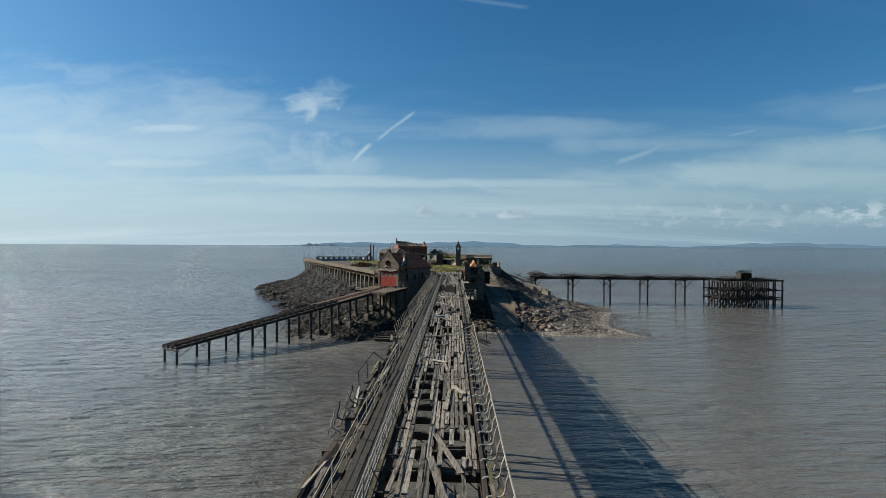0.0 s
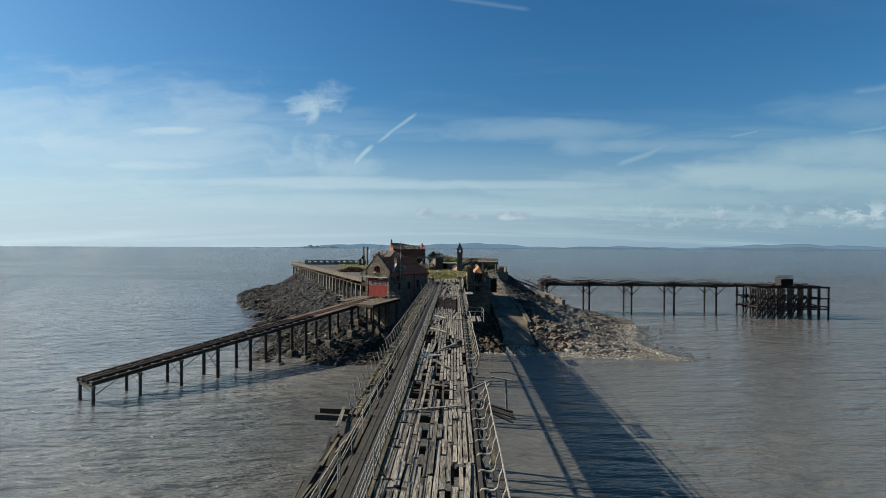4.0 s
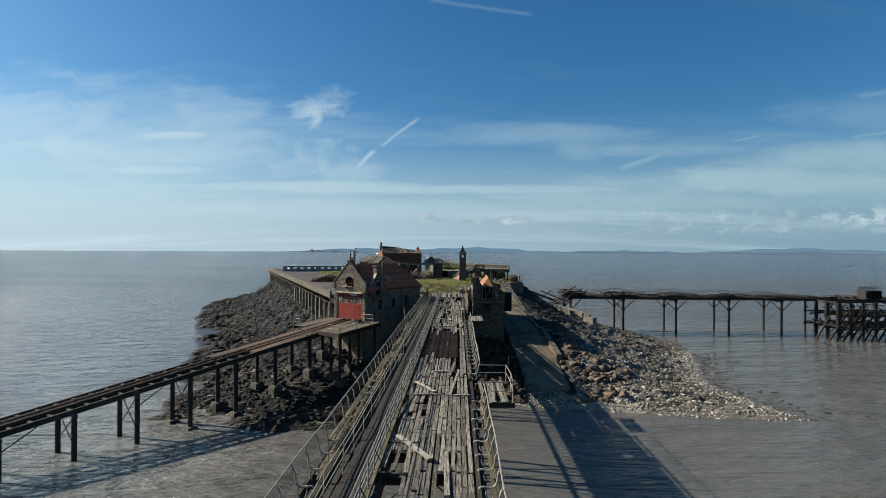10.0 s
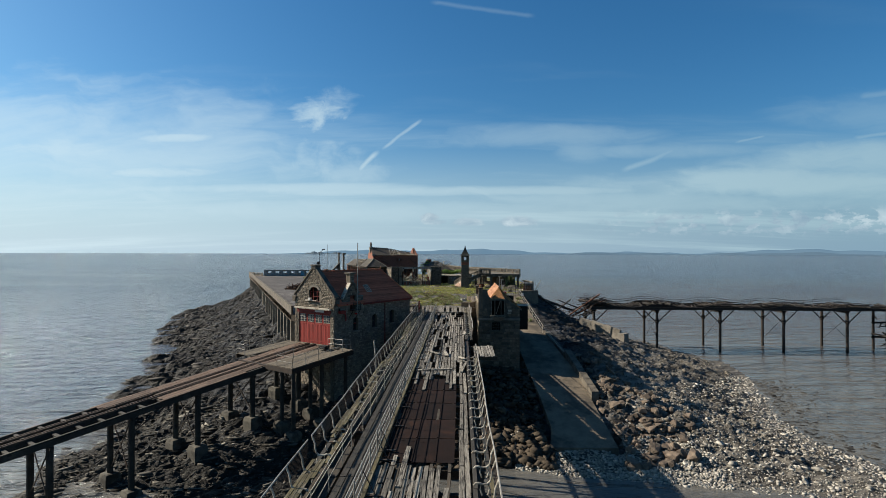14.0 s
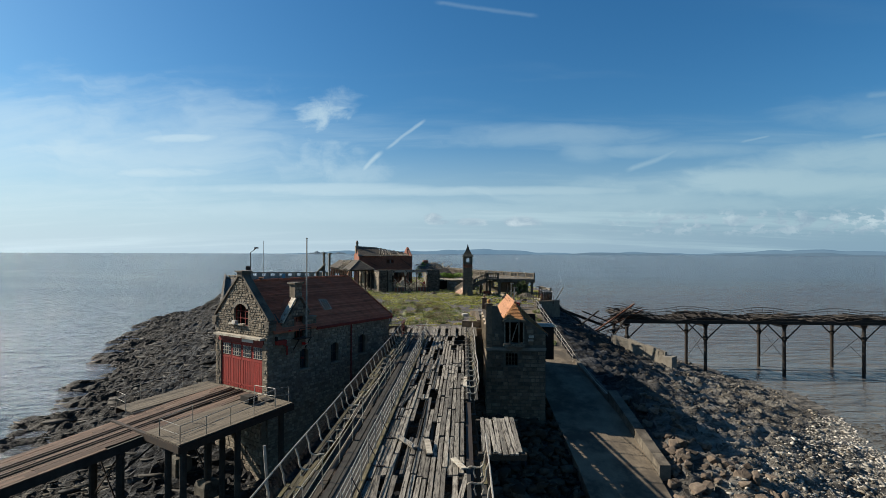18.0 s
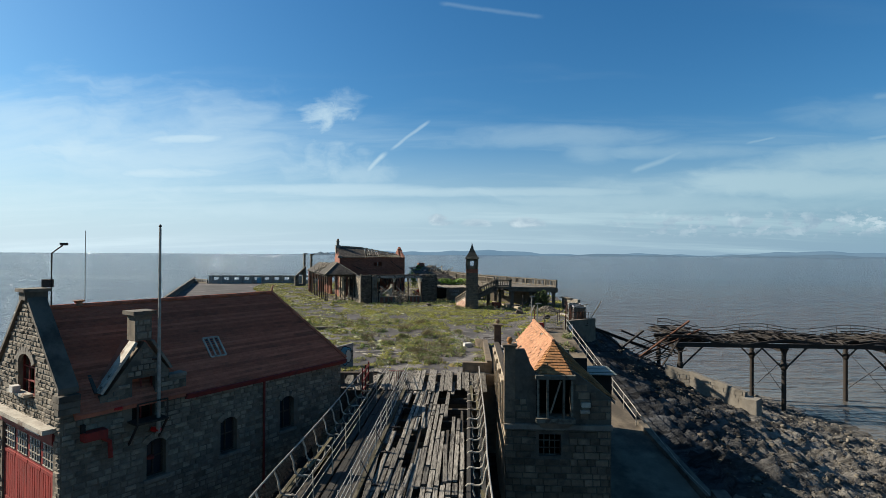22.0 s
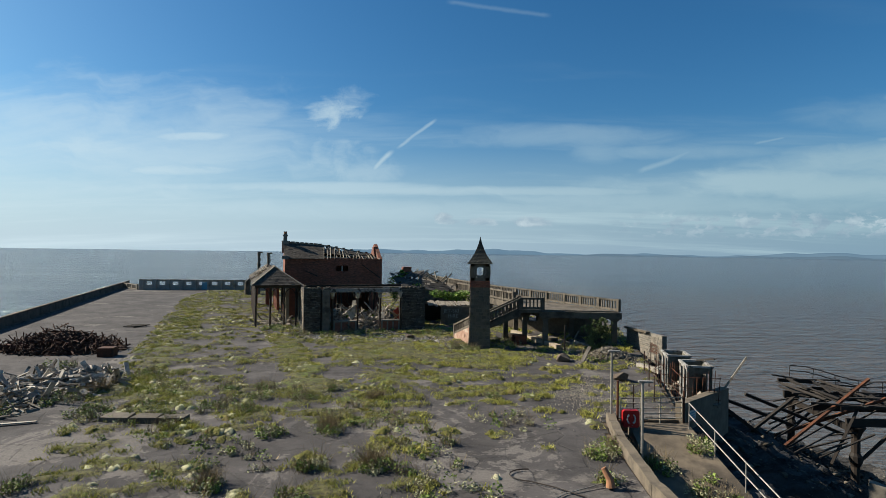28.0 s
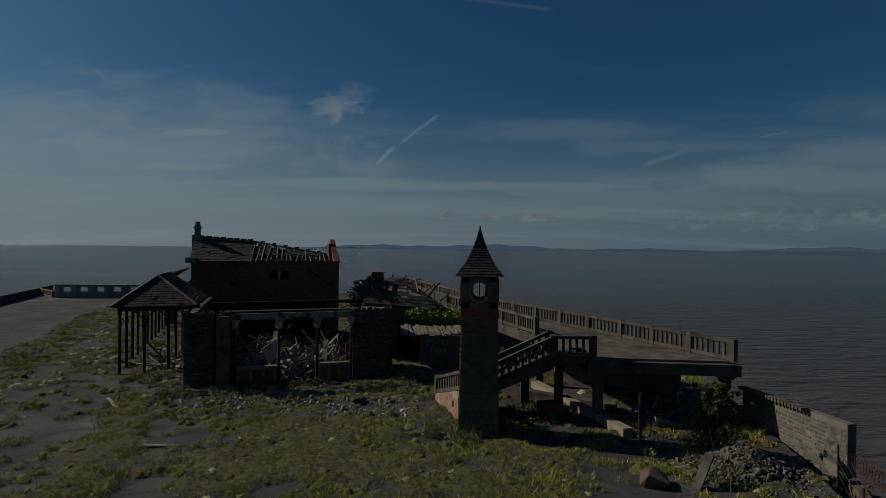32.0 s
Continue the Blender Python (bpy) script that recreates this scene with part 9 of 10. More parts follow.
# no hole is cut: a black plate paints the dark of the opening
Mesh().box((-0.12, -0.41, 0.38), (0.62, 0.04, 0.5), 0.3).obj("hatch", BLACK, rb, "open hatch drawn as a black plate")
sl = thing("stanchion", "thin dark stanchion pipe standing by the walk", "post", (9.7, 178.6, GZ))
Mesh().tube([(0, 0, -0.1), (0, 0, 1.9)], 0.07, 8).obj("pipe", IRON, sl)
fr2 = thing("scaffold_frame", "thin rusty pipe frame on the far walk", "frame", (-3.5, 207.0, 14.3))
for x in (0, 1.3, 2.6):
    Mesh().tube([(x, 0, 0), (x, 0, 1.5)], 0.04, 6).obj("post", IRON, fr2)
Mesh().tube([(-0.2, 0, 1.3), (2.9, 0, 1.3)], 0.035, 6).obj("bar", IRON, fr2)
Mesh().tube([(0, 0, 1.3), (0.7, 0, 1.5), (1.3, 0, 1.3)], 0.03, 6).obj("bar", IRON, fr2)

# ---- right-hand edge: walls, booths, gate, lifebuoy ----
wall(Mesh(), (15.3, 181.9, 0), (0.17, -0.985, 0), 5.7, 9.0, lambda u_: 12.85 + 0.03 * u_, 0.35, (), (1, 2, 3, 4)).obj("wall_end", RENDER, None, "tall stub of grey stone wall at the edge", "wall", "structure")
WALLSTONE = surf("rough limewashed edge stone", (0.25, 0.25, 0.245), (0.16, 0.16, 0.157), 2.5, 0.92, 0.6, 0.015, (0.12, 0.115, 0.105), 0.8, 0.5, 0.7, rnd="island", amount=0.3)
facing(thing("wall_facing", "rough stones of the edge wall", "stonework"), (15.3, 181.9, 0), (0.17, -0.985, 0), 5.7, 9.2, lambda u_: 12.75 + 0.03 * u_, (), 0.15, 0.34, 0.016, "stone", WALLSTONE, WALLSTONE, 120, hrn, 0.8)
for k in range(20):
    Mesh().box((15.2 + 0.032 * k, 181.7 - 0.19 * k, 12.92 + 0.006 * k), (0.36, 0.12, 0.13), 0.17).obj("coping_stone", MORTAR, None, "separate rough coping stone of the edge wall", "coping stone")
for a, b in (((16.2, 176.3), (14.6, 171.8)), ((13.6, 168.3), (12.2, 161.6))):
    d = Vector((b[0] - a[0], b[1] - a[1], 0))
    wall(Mesh(), (*a, 0), d, d.length, 8.0, 11.25, 0.3).obj("wall_edge", MORTAR, None, "low weathered wall along the island's edge", "wall", "structure")


def booth(x, y, turn, label):
    ob = thing("ruined_booth", label, "booth", (x, y, GZ), "ruined booths")
    ob.rotation_euler = (0, 0, turn)
    h_, w_, l_ = 1.75, 1.2, 1.6
    wall(Mesh(), (0, 0, 0), (1, 0, 0), w_, 0, h_, 0.08, ((0.35, 1.05, 0.35, 1.45),)).obj("front_wall", PEELED, ob, "peeled grey front wall")
    wall(Mesh(), (0, l_, 0), (0, -1, 0), l_, 0, h_, 0.08, ((0.3, 0.72, 0.08, 1.6), (1.02, 1.45, 0.08, 1.6))).obj("side_wall", FLAKED, ob, "flaking white panelled side wall")
    wall(Mesh(), (w_, 0, 0), (0, 1, 0), l_, 0, h_, 0.08, ((0.2, 0.8, 0.5, 1.5),)).obj("side_wall", PEELED, ob)
    wall(Mesh(), (w_, l_, 0), (-1, 0, 0), w_, 0, h_, 0.08).obj("rear_wall", PEELED, ob)
    # black floor and an added black sheet paint the shade inside the booth
    Mesh().box((w_ / 2, l_ / 2, 0.03), (w_ - 0.2, l_ - 0.2, 0.05)).obj("floor", BLACK, ob)
    Mesh().box((0.14, l_ / 2, 0.85), (0.02, l_ - 0.2, 1.6)).obj("inner_shade_sheet", BLACK, ob, "black sheet for the shade inside")
    for p, q in (((0, 0, h_ + 0.05), (w_, 0, h_ + 0.05)), ((0, 0, h_ + 0.05), (0, l_, h_ + 0.05)), ((w_, 0, h_ + 0.05), (w_, l_, h_ + 0.05)), ((0, l_, h_ + 0.05), (w_, l_, h_ + 0.05))):
        Mesh().beam(p, q, 0.13, 0.1).obj("wall_plate", FLAKED, ob, "flaking white wall plate")
    for k in range(9):
        Mesh().beam((-0.25 + k * 0.2, -0.4, -0.1), (-0.25 + k * 0.2 + hrn.uniform(-0.1, 0.1), -0.4 + hrn.uniform(-0.1, 0.1), 1.5 + hrn.uniform(-0.6, 0.3)), 0.03, 0.03).obj("rusty_bar", RUST, ob, "rusty upright bar")
    for k in range(4):
        Mesh().beam((-0.35, 0.2 + k * 0.5, -0.1), (-0.33 + hrn.uniform(-0.08, 0.08), 0.2 + k * 0.5, 1.6 + hrn.uniform(-0.4, 0.3)), 0.025, 0.025).obj("rusty_bar", RUST, ob, "rusty upright bar")
    for zz in (0.35, 0.8, 1.3):
        Mesh().beam((-0.35, -0.4, zz), (1.5, -0.4, zz + hrn.uniform(-0.15, 0.15)), 0.025, 0.025).obj("rusty_rail", RUST, ob)
        Mesh().beam((-0.35, -0.4, zz), (-0.35, 1.8, zz + hrn.uniform(-0.15, 0.15)), 0.02, 0.02).obj("rusty_rail", RUST, ob)
    heap(ob, "rubbish", 0.7, -0.2, 0.7, 0.5, 0.5, 30, DEBRIS, (0.2, 0.8), 0.02)
    return ob


booth(13.6, 167.5, radians(-7), "roofless white booth behind rusty bars")
booth(13.55, 164.6, radians(-7), "roofless white booth with broken roof timbers")
Mesh().beam((14.6, 166.0, 13.3), (15.2, 165.3, 13.5), 0.16, 0.06).obj("loose_plank", DARKWOOD, None, "dark broken board on the booth wall", "board")
Mesh().beam((15.3, 164.4, 12.2), (16.2, 164.0, 13.9), 0.2, 0.08).obj("loose_plank", DEBRIS, None, "broken board leaning at the edge", "board")
gate = thing("field_gate", "grey five-bar metal gate across the ramp head", "gate", (9.1, 160.7, GZ - 0.12))
for zz in (0.3, 0.52, 0.76, 1.0, 1.22):
    Mesh().tube([(0.1, 0, zz), (2.9, 0.45, zz)], 0.022, 6).obj("bar", OLDWHITE, gate)
for x in (0.1, 1.0, 1.9, 2.9):
    Mesh().tube([(x, x * 0.16, 0.1), (x, x * 0.16, 1.25)], 0.025, 6).obj("upright", OLDWHITE, gate)
for x, hgt in ((-0.05, 2.0), (3.0, 1.5)):
    Mesh().tube([(x, x * 0.16, -0.1), (x, x * 0.16, hgt)], 0.05, 8).obj("gate_post", RUST, gate, "rusty gate post")
lb = thing("lifebuoy_housing", "red plastic lifebuoy housing with white marks on the gate", "lifebuoy housing", (9.53, 160.4, 11.77))
m = Mesh()
m.add([(x * 0.36, y, z * 0.37) for y in (-0.12, 0.12) for x, z in ((-1, -0.8), (-0.8, -1), (0.8, -1), (1, -0.8), (1, 0.8), (0.8, 1), (-0.8, 1), (-1, 0.8))],
      [tuple(range(8)), tuple(range(15, 7, -1))] + [(i, 8 + i, 8 + (i + 1) % 8, (i + 1) % 8) for i in range(8)])
m.obj("case", BRIGHTRED, lb, "bright red plastic case")
for s in (-1, 1):
    Mesh().tube([(s * 0.09, -0.135, 0.19), (s * 0.15, -0.135, 0.11), (s * 0.17, -0.135, 0.0), (s * 0.15, -0.135, -0.11), (s * 0.09, -0.135, -0.19)], 0.034, 6).obj("white_mark", SIGNWHITE, lb, "white curved mark")
for x, y, hgt, lab in ((8.75, 160.6, 3.5, "tall grey pole at the gate"), (8.75, 156.2, 3.2, "tall grey lamp pole with a flat head")):
    lp = thing("pole", lab, "pole", (x, y, GZ - 0.3))
    Mesh().tube([(0, 0, 0), (0, 0, hgt)], 0.05, 8).obj("shaft", GALV, lp)
    Mesh().box((0.1, 0, hgt), (0.5, 0.18, 0.06)).obj("lamp_head", GALV, lp)
# wire fence along the edge
wf = thing("wire_fence", "thin rusty wire fence with barbed coils", "fence", (0, 0, 0))
fx = [(10.2, 162.3), (11.8, 164.2), (12.6, 167.6), (13.5, 171.4), (15.0, 174.8)]
for x, y in fx:
    Mesh().tube([(x, y, GZ - 0.1), (x, y, GZ + 1.35)], 0.035, 6).obj("post", IRON, wf)
for zz in (0.4, 0.8, 1.2):
    Mesh().tube([(x, y, GZ + zz) for x, y in fx], 0.008, 4).obj("wire", RUST, wf)
coil = [(13.6 + t * 0.02, 170.5 + t * 0.045 + 0.25 * math.cos(t * 0.8), 13.2 - t * 0.01 + 0.3 * math.sin(t * 0.8)) for t in range(90)]
Mesh().tube(coil, 0.01, 4).obj("barbed_coil", RUST, wf)

# ---- things on the ground ----
rust_heap = thing("scrap_heap", "tangled heap of dark rusty scrap iron", "scrap heap", (-27.5, 174.5, GZ))
heap(rust_heap, "scrap", 0, 0, 4.6, 2.6, 1.9, 1500, surf("dark scrap iron", (0.055, 0.032, 0.024), (0.10, 0.05, 0.034), 3.0, 0.9, 0.4, 0.01, rnd="island", amount=0.5), (0.25, 1.2), 0.0, "tangled rusty bars", (0.03, 0.10), 0.5)
white_heap = thing("debris_heap", "heap of pale broken boards and plaster", "debris heap", (-19.5, 164.0, GZ))
heap(white_heap, "debris", 0, 0, 3.4, 3.6, 0.85, 620, surf("pale rubbish boards", (0.55, 0.54, 0.52), (0.34, 0.33, 0.31), 2.0, 0.8, 0.3, 0.01, (0.10, 0.092, 0.083), 0.6, 0.48, 0.62, rnd="island", amount=0.65), (0.3, 1.4), 0.0, "broken white boards", (0.08, 0.3))
heap(white_heap, "debris_fringe", -0.5, -4.2, 2.8, 2.6, 0.4, 200, DEBRIS, (0.3, 1.2), 0.0)
bx = thing("red_crate", "small rust-red metal crate on the asphalt", "crate", (-22.5, 172.3, GZ))
Mesh().box((0, 0, 0.3), (1.0, 0.8, 0.6), 0.2).obj("crate", RUST, bx)
bx = thing("red_trough", "low rust-red trough on the asphalt", "trough", (-30.0, 173.6, GZ))
Mesh().box((0, 0, 0.22), (1.6, 0.8, 0.44), 0.2).obj("trough", RUST, bx)
pal = thing("broken_pallet", "dark broken pallet lying on the asphalt", "pallet", (-29.2, 186.0, GZ))
for k in range(5):
    Mesh().beam((-0.9, -0.6 + k * 0.3, 0.08), (0.9, -0.5 + k * 0.3, 0.14), 0.14, 0.05).obj("slat", DARKWOOD, pal)
Mesh().beam((0.2, -0.7, 0.04), (0.4, 0.9, 0.05), 0.12, 0.1).obj("bearer", DARKWOOD, pal)
plinth = thing("old_plinth", "low broken concrete plinth in the grass", "plinth", (-11.2, 159.3, GZ))
for k, (x, w) in enumerate(((-1.5, 1.3), (-0.2, 1.2), (1.0, 1.2))):
    Mesh().hexa([(x - w / 2, -0.7, -0.1), (x + w / 2, -0.7, -0.1), (x + w / 2 - 0.1, 0.1, -0.1), (x - w / 2, 0.05, -0.1), (x - w / 2 + 0.03, -0.66, 0.2 + 0.03 * k), (x + w / 2 - 0.03, -0.66, 0.22 + 0.03 * k), (x + w / 2 - 0.12, 0.06, 0.24), (x - w / 2 + 0.03, 0.0, 0.22)]).obj("block", DCONC, plinth)
for x, y, a, ln in ((-16.8, 157.8, 0.4, 2.2), (-9.5, 176.0, 0.1, 2.4), (-14.5, 181.2, -0.8, 2.0), (-3.0, 146.8, 0.5, 1.8), (-4.0, 146.0, -0.5, 2.2), (-4.6, 147.4, 0.25, 2.0), (14.6, 172.4, 1.0, 1.6), (4.5, 149.5, -0.4, 1.5)):
    pb = thing("loose_board", "pale loose board lying on the ground", "board", (x, y, GZ + 0.06), "loose boards")
    Mesh().box((0, 0, 0.02), (ln, 0.16, 0.05), a).obj("board", OLDWHITE, pb)
    del pb
bl = thing("concrete_lump", "white broken concrete lump on the ground", "rubble", (2.6, 150.3, GZ))
Mesh().box((0, 0, 0.15), (0.6, 0.45, 0.35), 0.4).obj("lump", SIGNWHITE, bl)
bol = thing("bent_bollard", "leaning orange rusty bollard with a rope", "bollard", (7.05, 153.8, GZ))
Mesh().tube([(0, 0, 0.06), (-0.02, 0.05, 0.3), (-0.2, 0.15, 0.62)], 0.15, 10, 0.09).obj("bollard", ORANGE, bol)
Mesh().tube([(-0.2, 0.2, 0.1), (-1.5, -0.5, 0.03), (-2.2, -1.2, 0.04)], 0.02, 5).obj("rope", GALV, bol)
chn = thing("old_chain", "coil of rusty chain lying on the asphalt", "chain", (4.6, 154.6, GZ))
Mesh().tube([(0.7 * math.cos(a), 0.5 * math.sin(a), 0.04) for k, a in enumerate(np.linspace(1.6, 4.6, 14))] + [(0.7, -0.9, 0.04), (1.5, -1.5, 0.04), (2.1, -2.2, 0.04)], 0.022, 5).obj("links", IRON, chn)

# bridge head: balustrade, red gates, sprayed panel, planter kerb
balustrade("entrance_balustrade", (-6.2, 139.0, 10.6), (-3.0, 139.2, 10.6), 1.25, 0.36, "dark concrete balustrade by the bridge head", MORTAR, bw_=0.18)
pan = thing("sprayed_panel", "rendered wall panel with a sprayed blue figure", "wall panel", (-5.8, 142.6, GZ))
wall(Mesh(), (-1.3, -0.6, 0), (1, 0, 0), 1.3, -0.2, 1.2, 0.15).obj("panel", MORTAR, pan, "dark plain wall panel")
wall(Mesh(), (0.0, -0.55, 0), (0.93, 0.37, 0), 1.15, -0.2, lambda u_: 1.3 + 0.2 * u_, 0.15).obj("panel", FLAKED, pan, "whitewashed wall panel")
d, nrm = Vector((0.93, 0.37, 0)).normalized(), Vector((0.37, -0.93, 0)).normalized()


def sprayed(name, mat, cu, cz, w, h_, lift, label):
    c = Vector((0.0, -0.55, cz)) + d * cu + nrm * lift
    Mesh().add([c + d * (w * math.cos(a)) + Z * (h_ * math.sin(a)) for a in np.linspace(0, 2 * math.pi, 22)[:-1]], [tuple(range(21))]).obj(name, mat, pan, label)


for cu, cz, w, h_ in ((0.62, 1.1, 0.19, 0.2), (0.82, 0.98, 0.18, 0.26), (0.45, 0.93, 0.16, 0.2), (0.62, 0.62, 0.17, 0.5)):
    sprayed("sprayed_outline", BLACK, cu, cz, w + 0.045, h_ + 0.045, 0.004, "black sprayed outline")
    sprayed("sprayed_patch", BLUE, cu, cz, w, h_, 0.008, "sprayed blue patch")
for cu, cz, w, h_ in ((0.36, 0.6, 0.14, 0.32), (0.84, 0.7, 0.16, 0.4)):
    sprayed("sprayed_outline", BLACK, cu, cz, w + 0.04, h_ + 0.04, 0.012, "black sprayed outline")
    sprayed("sprayed_oval", SIGNWHITE, cu, cz, w, h_, 0.016, "white oval")
gt = thing("red_gate", "rusty red steel gate at the bridge head", "gate", (-3.1, 138.6, DZ))
for k in range(3):
    Mesh().box((0.0, -1.4 + k * 0.9, 0.75), (0.07, 0.07, 1.5)).obj("post", REDTRIM, gt)
for zz in (0.25, 0.75, 1.2):
    Mesh().beam((0, -1.5, zz), (0, 0.6, zz + 0.1), 0.05, 0.09).obj("rail", REDTRIM, gt)
gt = thing("walkway_gate", "low red barred gate across the walkway end", "gate", (-1.9, 139.6, DZ))
for zz in (0.15, 0.85):
    Mesh().beam((-0.1, 0, zz), (0.9, 0, zz), 0.04, 0.04).obj("rail", REDTRIM, gt)
for k in range(8):
    Mesh().beam((-0.05 + k * 0.13, 0, 0.15), (-0.05 + k * 0.13, 0, 0.85), 0.018, 0.018).obj("bar", REDTRIM, gt)
plk = thing("planter", "old concrete planter trough with weeds by the gatehouse", "planter", (3.2, 145.0, GZ))
for p, q in (((-0.9, -3.6, 0.25), (0.75, -3.6, 0.25)), ((0.75, -3.7, 0.35), (0.75, 4.5, 0.35)), ((0.75, 4.5, 0.35), (0.1, 5.3, 0.3))):
    Mesh().beam(p, q, 0.32, 0.75).obj("trough_wall", GSTONE, plk)

# ---- plants on the made ground ----
vs = np.random.RandomState(5)


def scatter(n, dens):
    """Random places on the made ground, kept with the chance that dens gives."""
    X, Y = vs.uniform(-48, 17, n), vs.uniform(140, 240, n)
    okp = within(X, Y, TOPS) & (edge_gap(X, Y, TOPS) > 0.3)
    X, Y = X[okp], Y[okp]
    g_ = growth(X, Y)
    kp = vs.random_sample(len(X)) < dens(g_, X, Y)
    return X[kp], Y[kp], g_[kp]


def blades(name, X, Y, Zb, tall, wide, n, mat, label, spread=0.16, lean_=0.5):
    """Tufts of thin pointed blades."""
    N = len(X)
    cx = np.repeat(X, n) + vs.normal(0, spread, N * n)
    cy = np.repeat(Y, n) + vs.normal(0, spread, N * n)
    cz = np.repeat(Zb, n)
    h_ = np.repeat(tall, n) * vs.uniform(0.55, 1.25, N * n)
    a = vs.uniform(0, 6.283, N * n)
    w = wide * vs.uniform(0.6, 1.4, N * n)
    lx, ly = vs.normal(0, lean_, N * n) * h_, vs.normal(0, lean_, N * n) * h_
    V_ = np.empty((N * n, 3, 3))
    V_[:, 0] = np.stack([cx - np.cos(a) * w, cy - np.sin(a) * w, cz], -1)
    V_[:, 1] = np.stack([cx + np.cos(a) * w, cy + np.sin(a) * w, cz], -1)
    V_[:, 2] = np.stack([cx + lx, cy + ly, cz + h_], -1)
    me = bpy.data.meshes.new(name)
    nv = N * n * 3
    me.vertices.add(nv)
    me.vertices.foreach_set("co", V_.ravel())
    me.loops.add(nv)
    me.loops.foreach_set("vertex_index", np.arange(nv, dtype=np.int32))
    me.polygons.add(N * n)
    me.polygons.foreach_set("loop_start", np.arange(0, nv, 3, dtype=np.int32))
    me.update(calc_edges=True)
    me.materials.append(mat)
    return tagged(new(name, me), label, "grass", "", "stuff")


# low sward, then standing tufts, each a dense bunch of blades
X, Y, g_ = scatter(110000, lambda g_, X, Y: np.clip(g_ - 0.25, 0, 1) * np.clip(1.35 - (Y - 150) / 80, 0.3, 1) * 1.2)
blades("grass", X, Y, np.full(len(X), GZ + 0.03), vs.uniform(0.03, 0.10, len(X)) + 0.04 * g_, 0.013, 6, GRASS, "rough yellow-green salt grass growing through the asphalt", 0.10, 0.7)
X, Y, g_ = scatter(150000, lambda g_, X, Y: np.clip(g_ - 0.2, 0, 1) * np.clip(1.25 - (Y - 150) / 110, 0.3, 1) * 2.6 * np.clip((lattice(np.random.RandomState(33), X, Y, 0.45) - 0.46) * 6, 0, 1))
big_ = lattice(np.random.RandomState(9), X, Y, 1.6)
blades("grass_tufts", X, Y, np.full(len(X), GZ + 0.02), 0.09 + 0.20 * big_ ** 1.5 * vs.uniform(0.5, 1.3, len(X)), 0.015, 20, GRASS, "standing tufts of yellow-green grass", np.repeat(0.07 + 0.11 * big_, 20), 0.6)


def dome_stuff(name, X, Y, Zb, R, flat, mat, label, cat, seg=8, rings=3, wobble=0.3):
    """Low uneven cushions, many in one mesh."""
    N = len(X)
    th = np.linspace(0, 2 * math.pi, seg, endpoint=False)
    base = [(math.cos(t) * math.cos(p), math.sin(t) * math.cos(p), math.sin(p)) for p in np.linspace(0, 1.2, rings) for t in th] + [(0, 0, 1)]
    base = np.array(base)
    k = len(base)
    V_ = base[None] * (R[:, None, None] * (1 + wobble * vs.uniform(-1, 1, (N, k, 1))))
    V_[:, :, 2] *= flat
    V_ += np.stack([X, Y, Zb], -1)[:, None]
    fc = [(i * seg + j, i * seg + (j + 1) % seg, (i + 1) * seg + (j + 1) % seg, (i + 1) * seg + j) for i in range(rings - 1) for j in range(seg)]
    tr3 = [((rings - 1) * seg + j, (rings - 1) * seg + (j + 1) % seg, k - 1) for j in range(seg)]
    F4 = (np.array(fc)[None] + (np.arange(N) * k)[:, None, None]).reshape(-1, 4)
    F3 = (np.array(tr3)[None] + (np.arange(N) * k)[:, None, None]).reshape(-1, 3)
    me = bpy.data.meshes.new(name)
    me.vertices.add(N * k)
    me.vertices.foreach_set("co", V_.ravel())
    nl = F4.size + F3.size
    me.loops.add(nl)
    me.loops.foreach_set("vertex_index", np.concatenate([F4.ravel(), F3.ravel()]).astype(np.int32))
    me.polygons.add(len(F4) + len(F3))
    me.polygons.foreach_set("loop_start", np.concatenate([np.arange(0, F4.size, 4), F4.size + np.arange(0, F3.size, 3)]).astype(np.int32))
    me.update(calc_edges=True)
    me.materials.append(mat)
    return tagged(new(name, me), label, cat, "", "stuff")


X, Y, g_ = scatter(110000, lambda g_, X, Y: np.clip(g_ - 0.25, 0, 1) * np.clip(1.3 - (Y - 150) / 90, 0.3, 1) * (0.35 + 2.0 * (lattice(np.random.RandomState(33), X, Y, 0.45) > 0.5)))
dome_stuff("grass_hummocks", X, Y, np.full(len(X), GZ + 0.02), vs.gamma(3.0, 0.045, len(X)).clip(0.06, 0.32), 0.5, TURF, "small hummocks of matted grass", "grass", 6, 2, 0.45)
blades("hummock_grass", X, Y, np.full(len(X), GZ + 0.03), vs.uniform(0.08, 0.19, len(X)), 0.016, 20, GRASS, "short green grass on the hummocks", 0.10, 0.55)
X, Y, g_ = scatter(90000, lambda g_, X, Y: np.clip(g_ - 0.3, 0, 1) * 0.20 * np.clip(1.2 - (Y - 150) / 90, 0.3, 1) * (lattice(np.random.RandomState(4), X, Y, 3.5) > 0.42))
blades("sedum_tufts", X, Y, np.full(len(X), GZ), vs.uniform(0.06, 0.16, len(X)), 0.014, 26, SEDUM, "pale grey-green tufts of sedum and moss", 0.10, 0.6)
X, Y, g_ = scatter(160000, lambda g_, X, Y: np.clip(g_ - 0.12, 0, 1) * np.where(X < -0.23 * (Y - 150) - 3.0, 0.75, 0.14) * (lattice(np.random.RandomState(4), X, Y, 3.0) > 0.45))
R_ = vs.gamma(2.4, 0.055, len(X)).clip(0.05, 0.30)
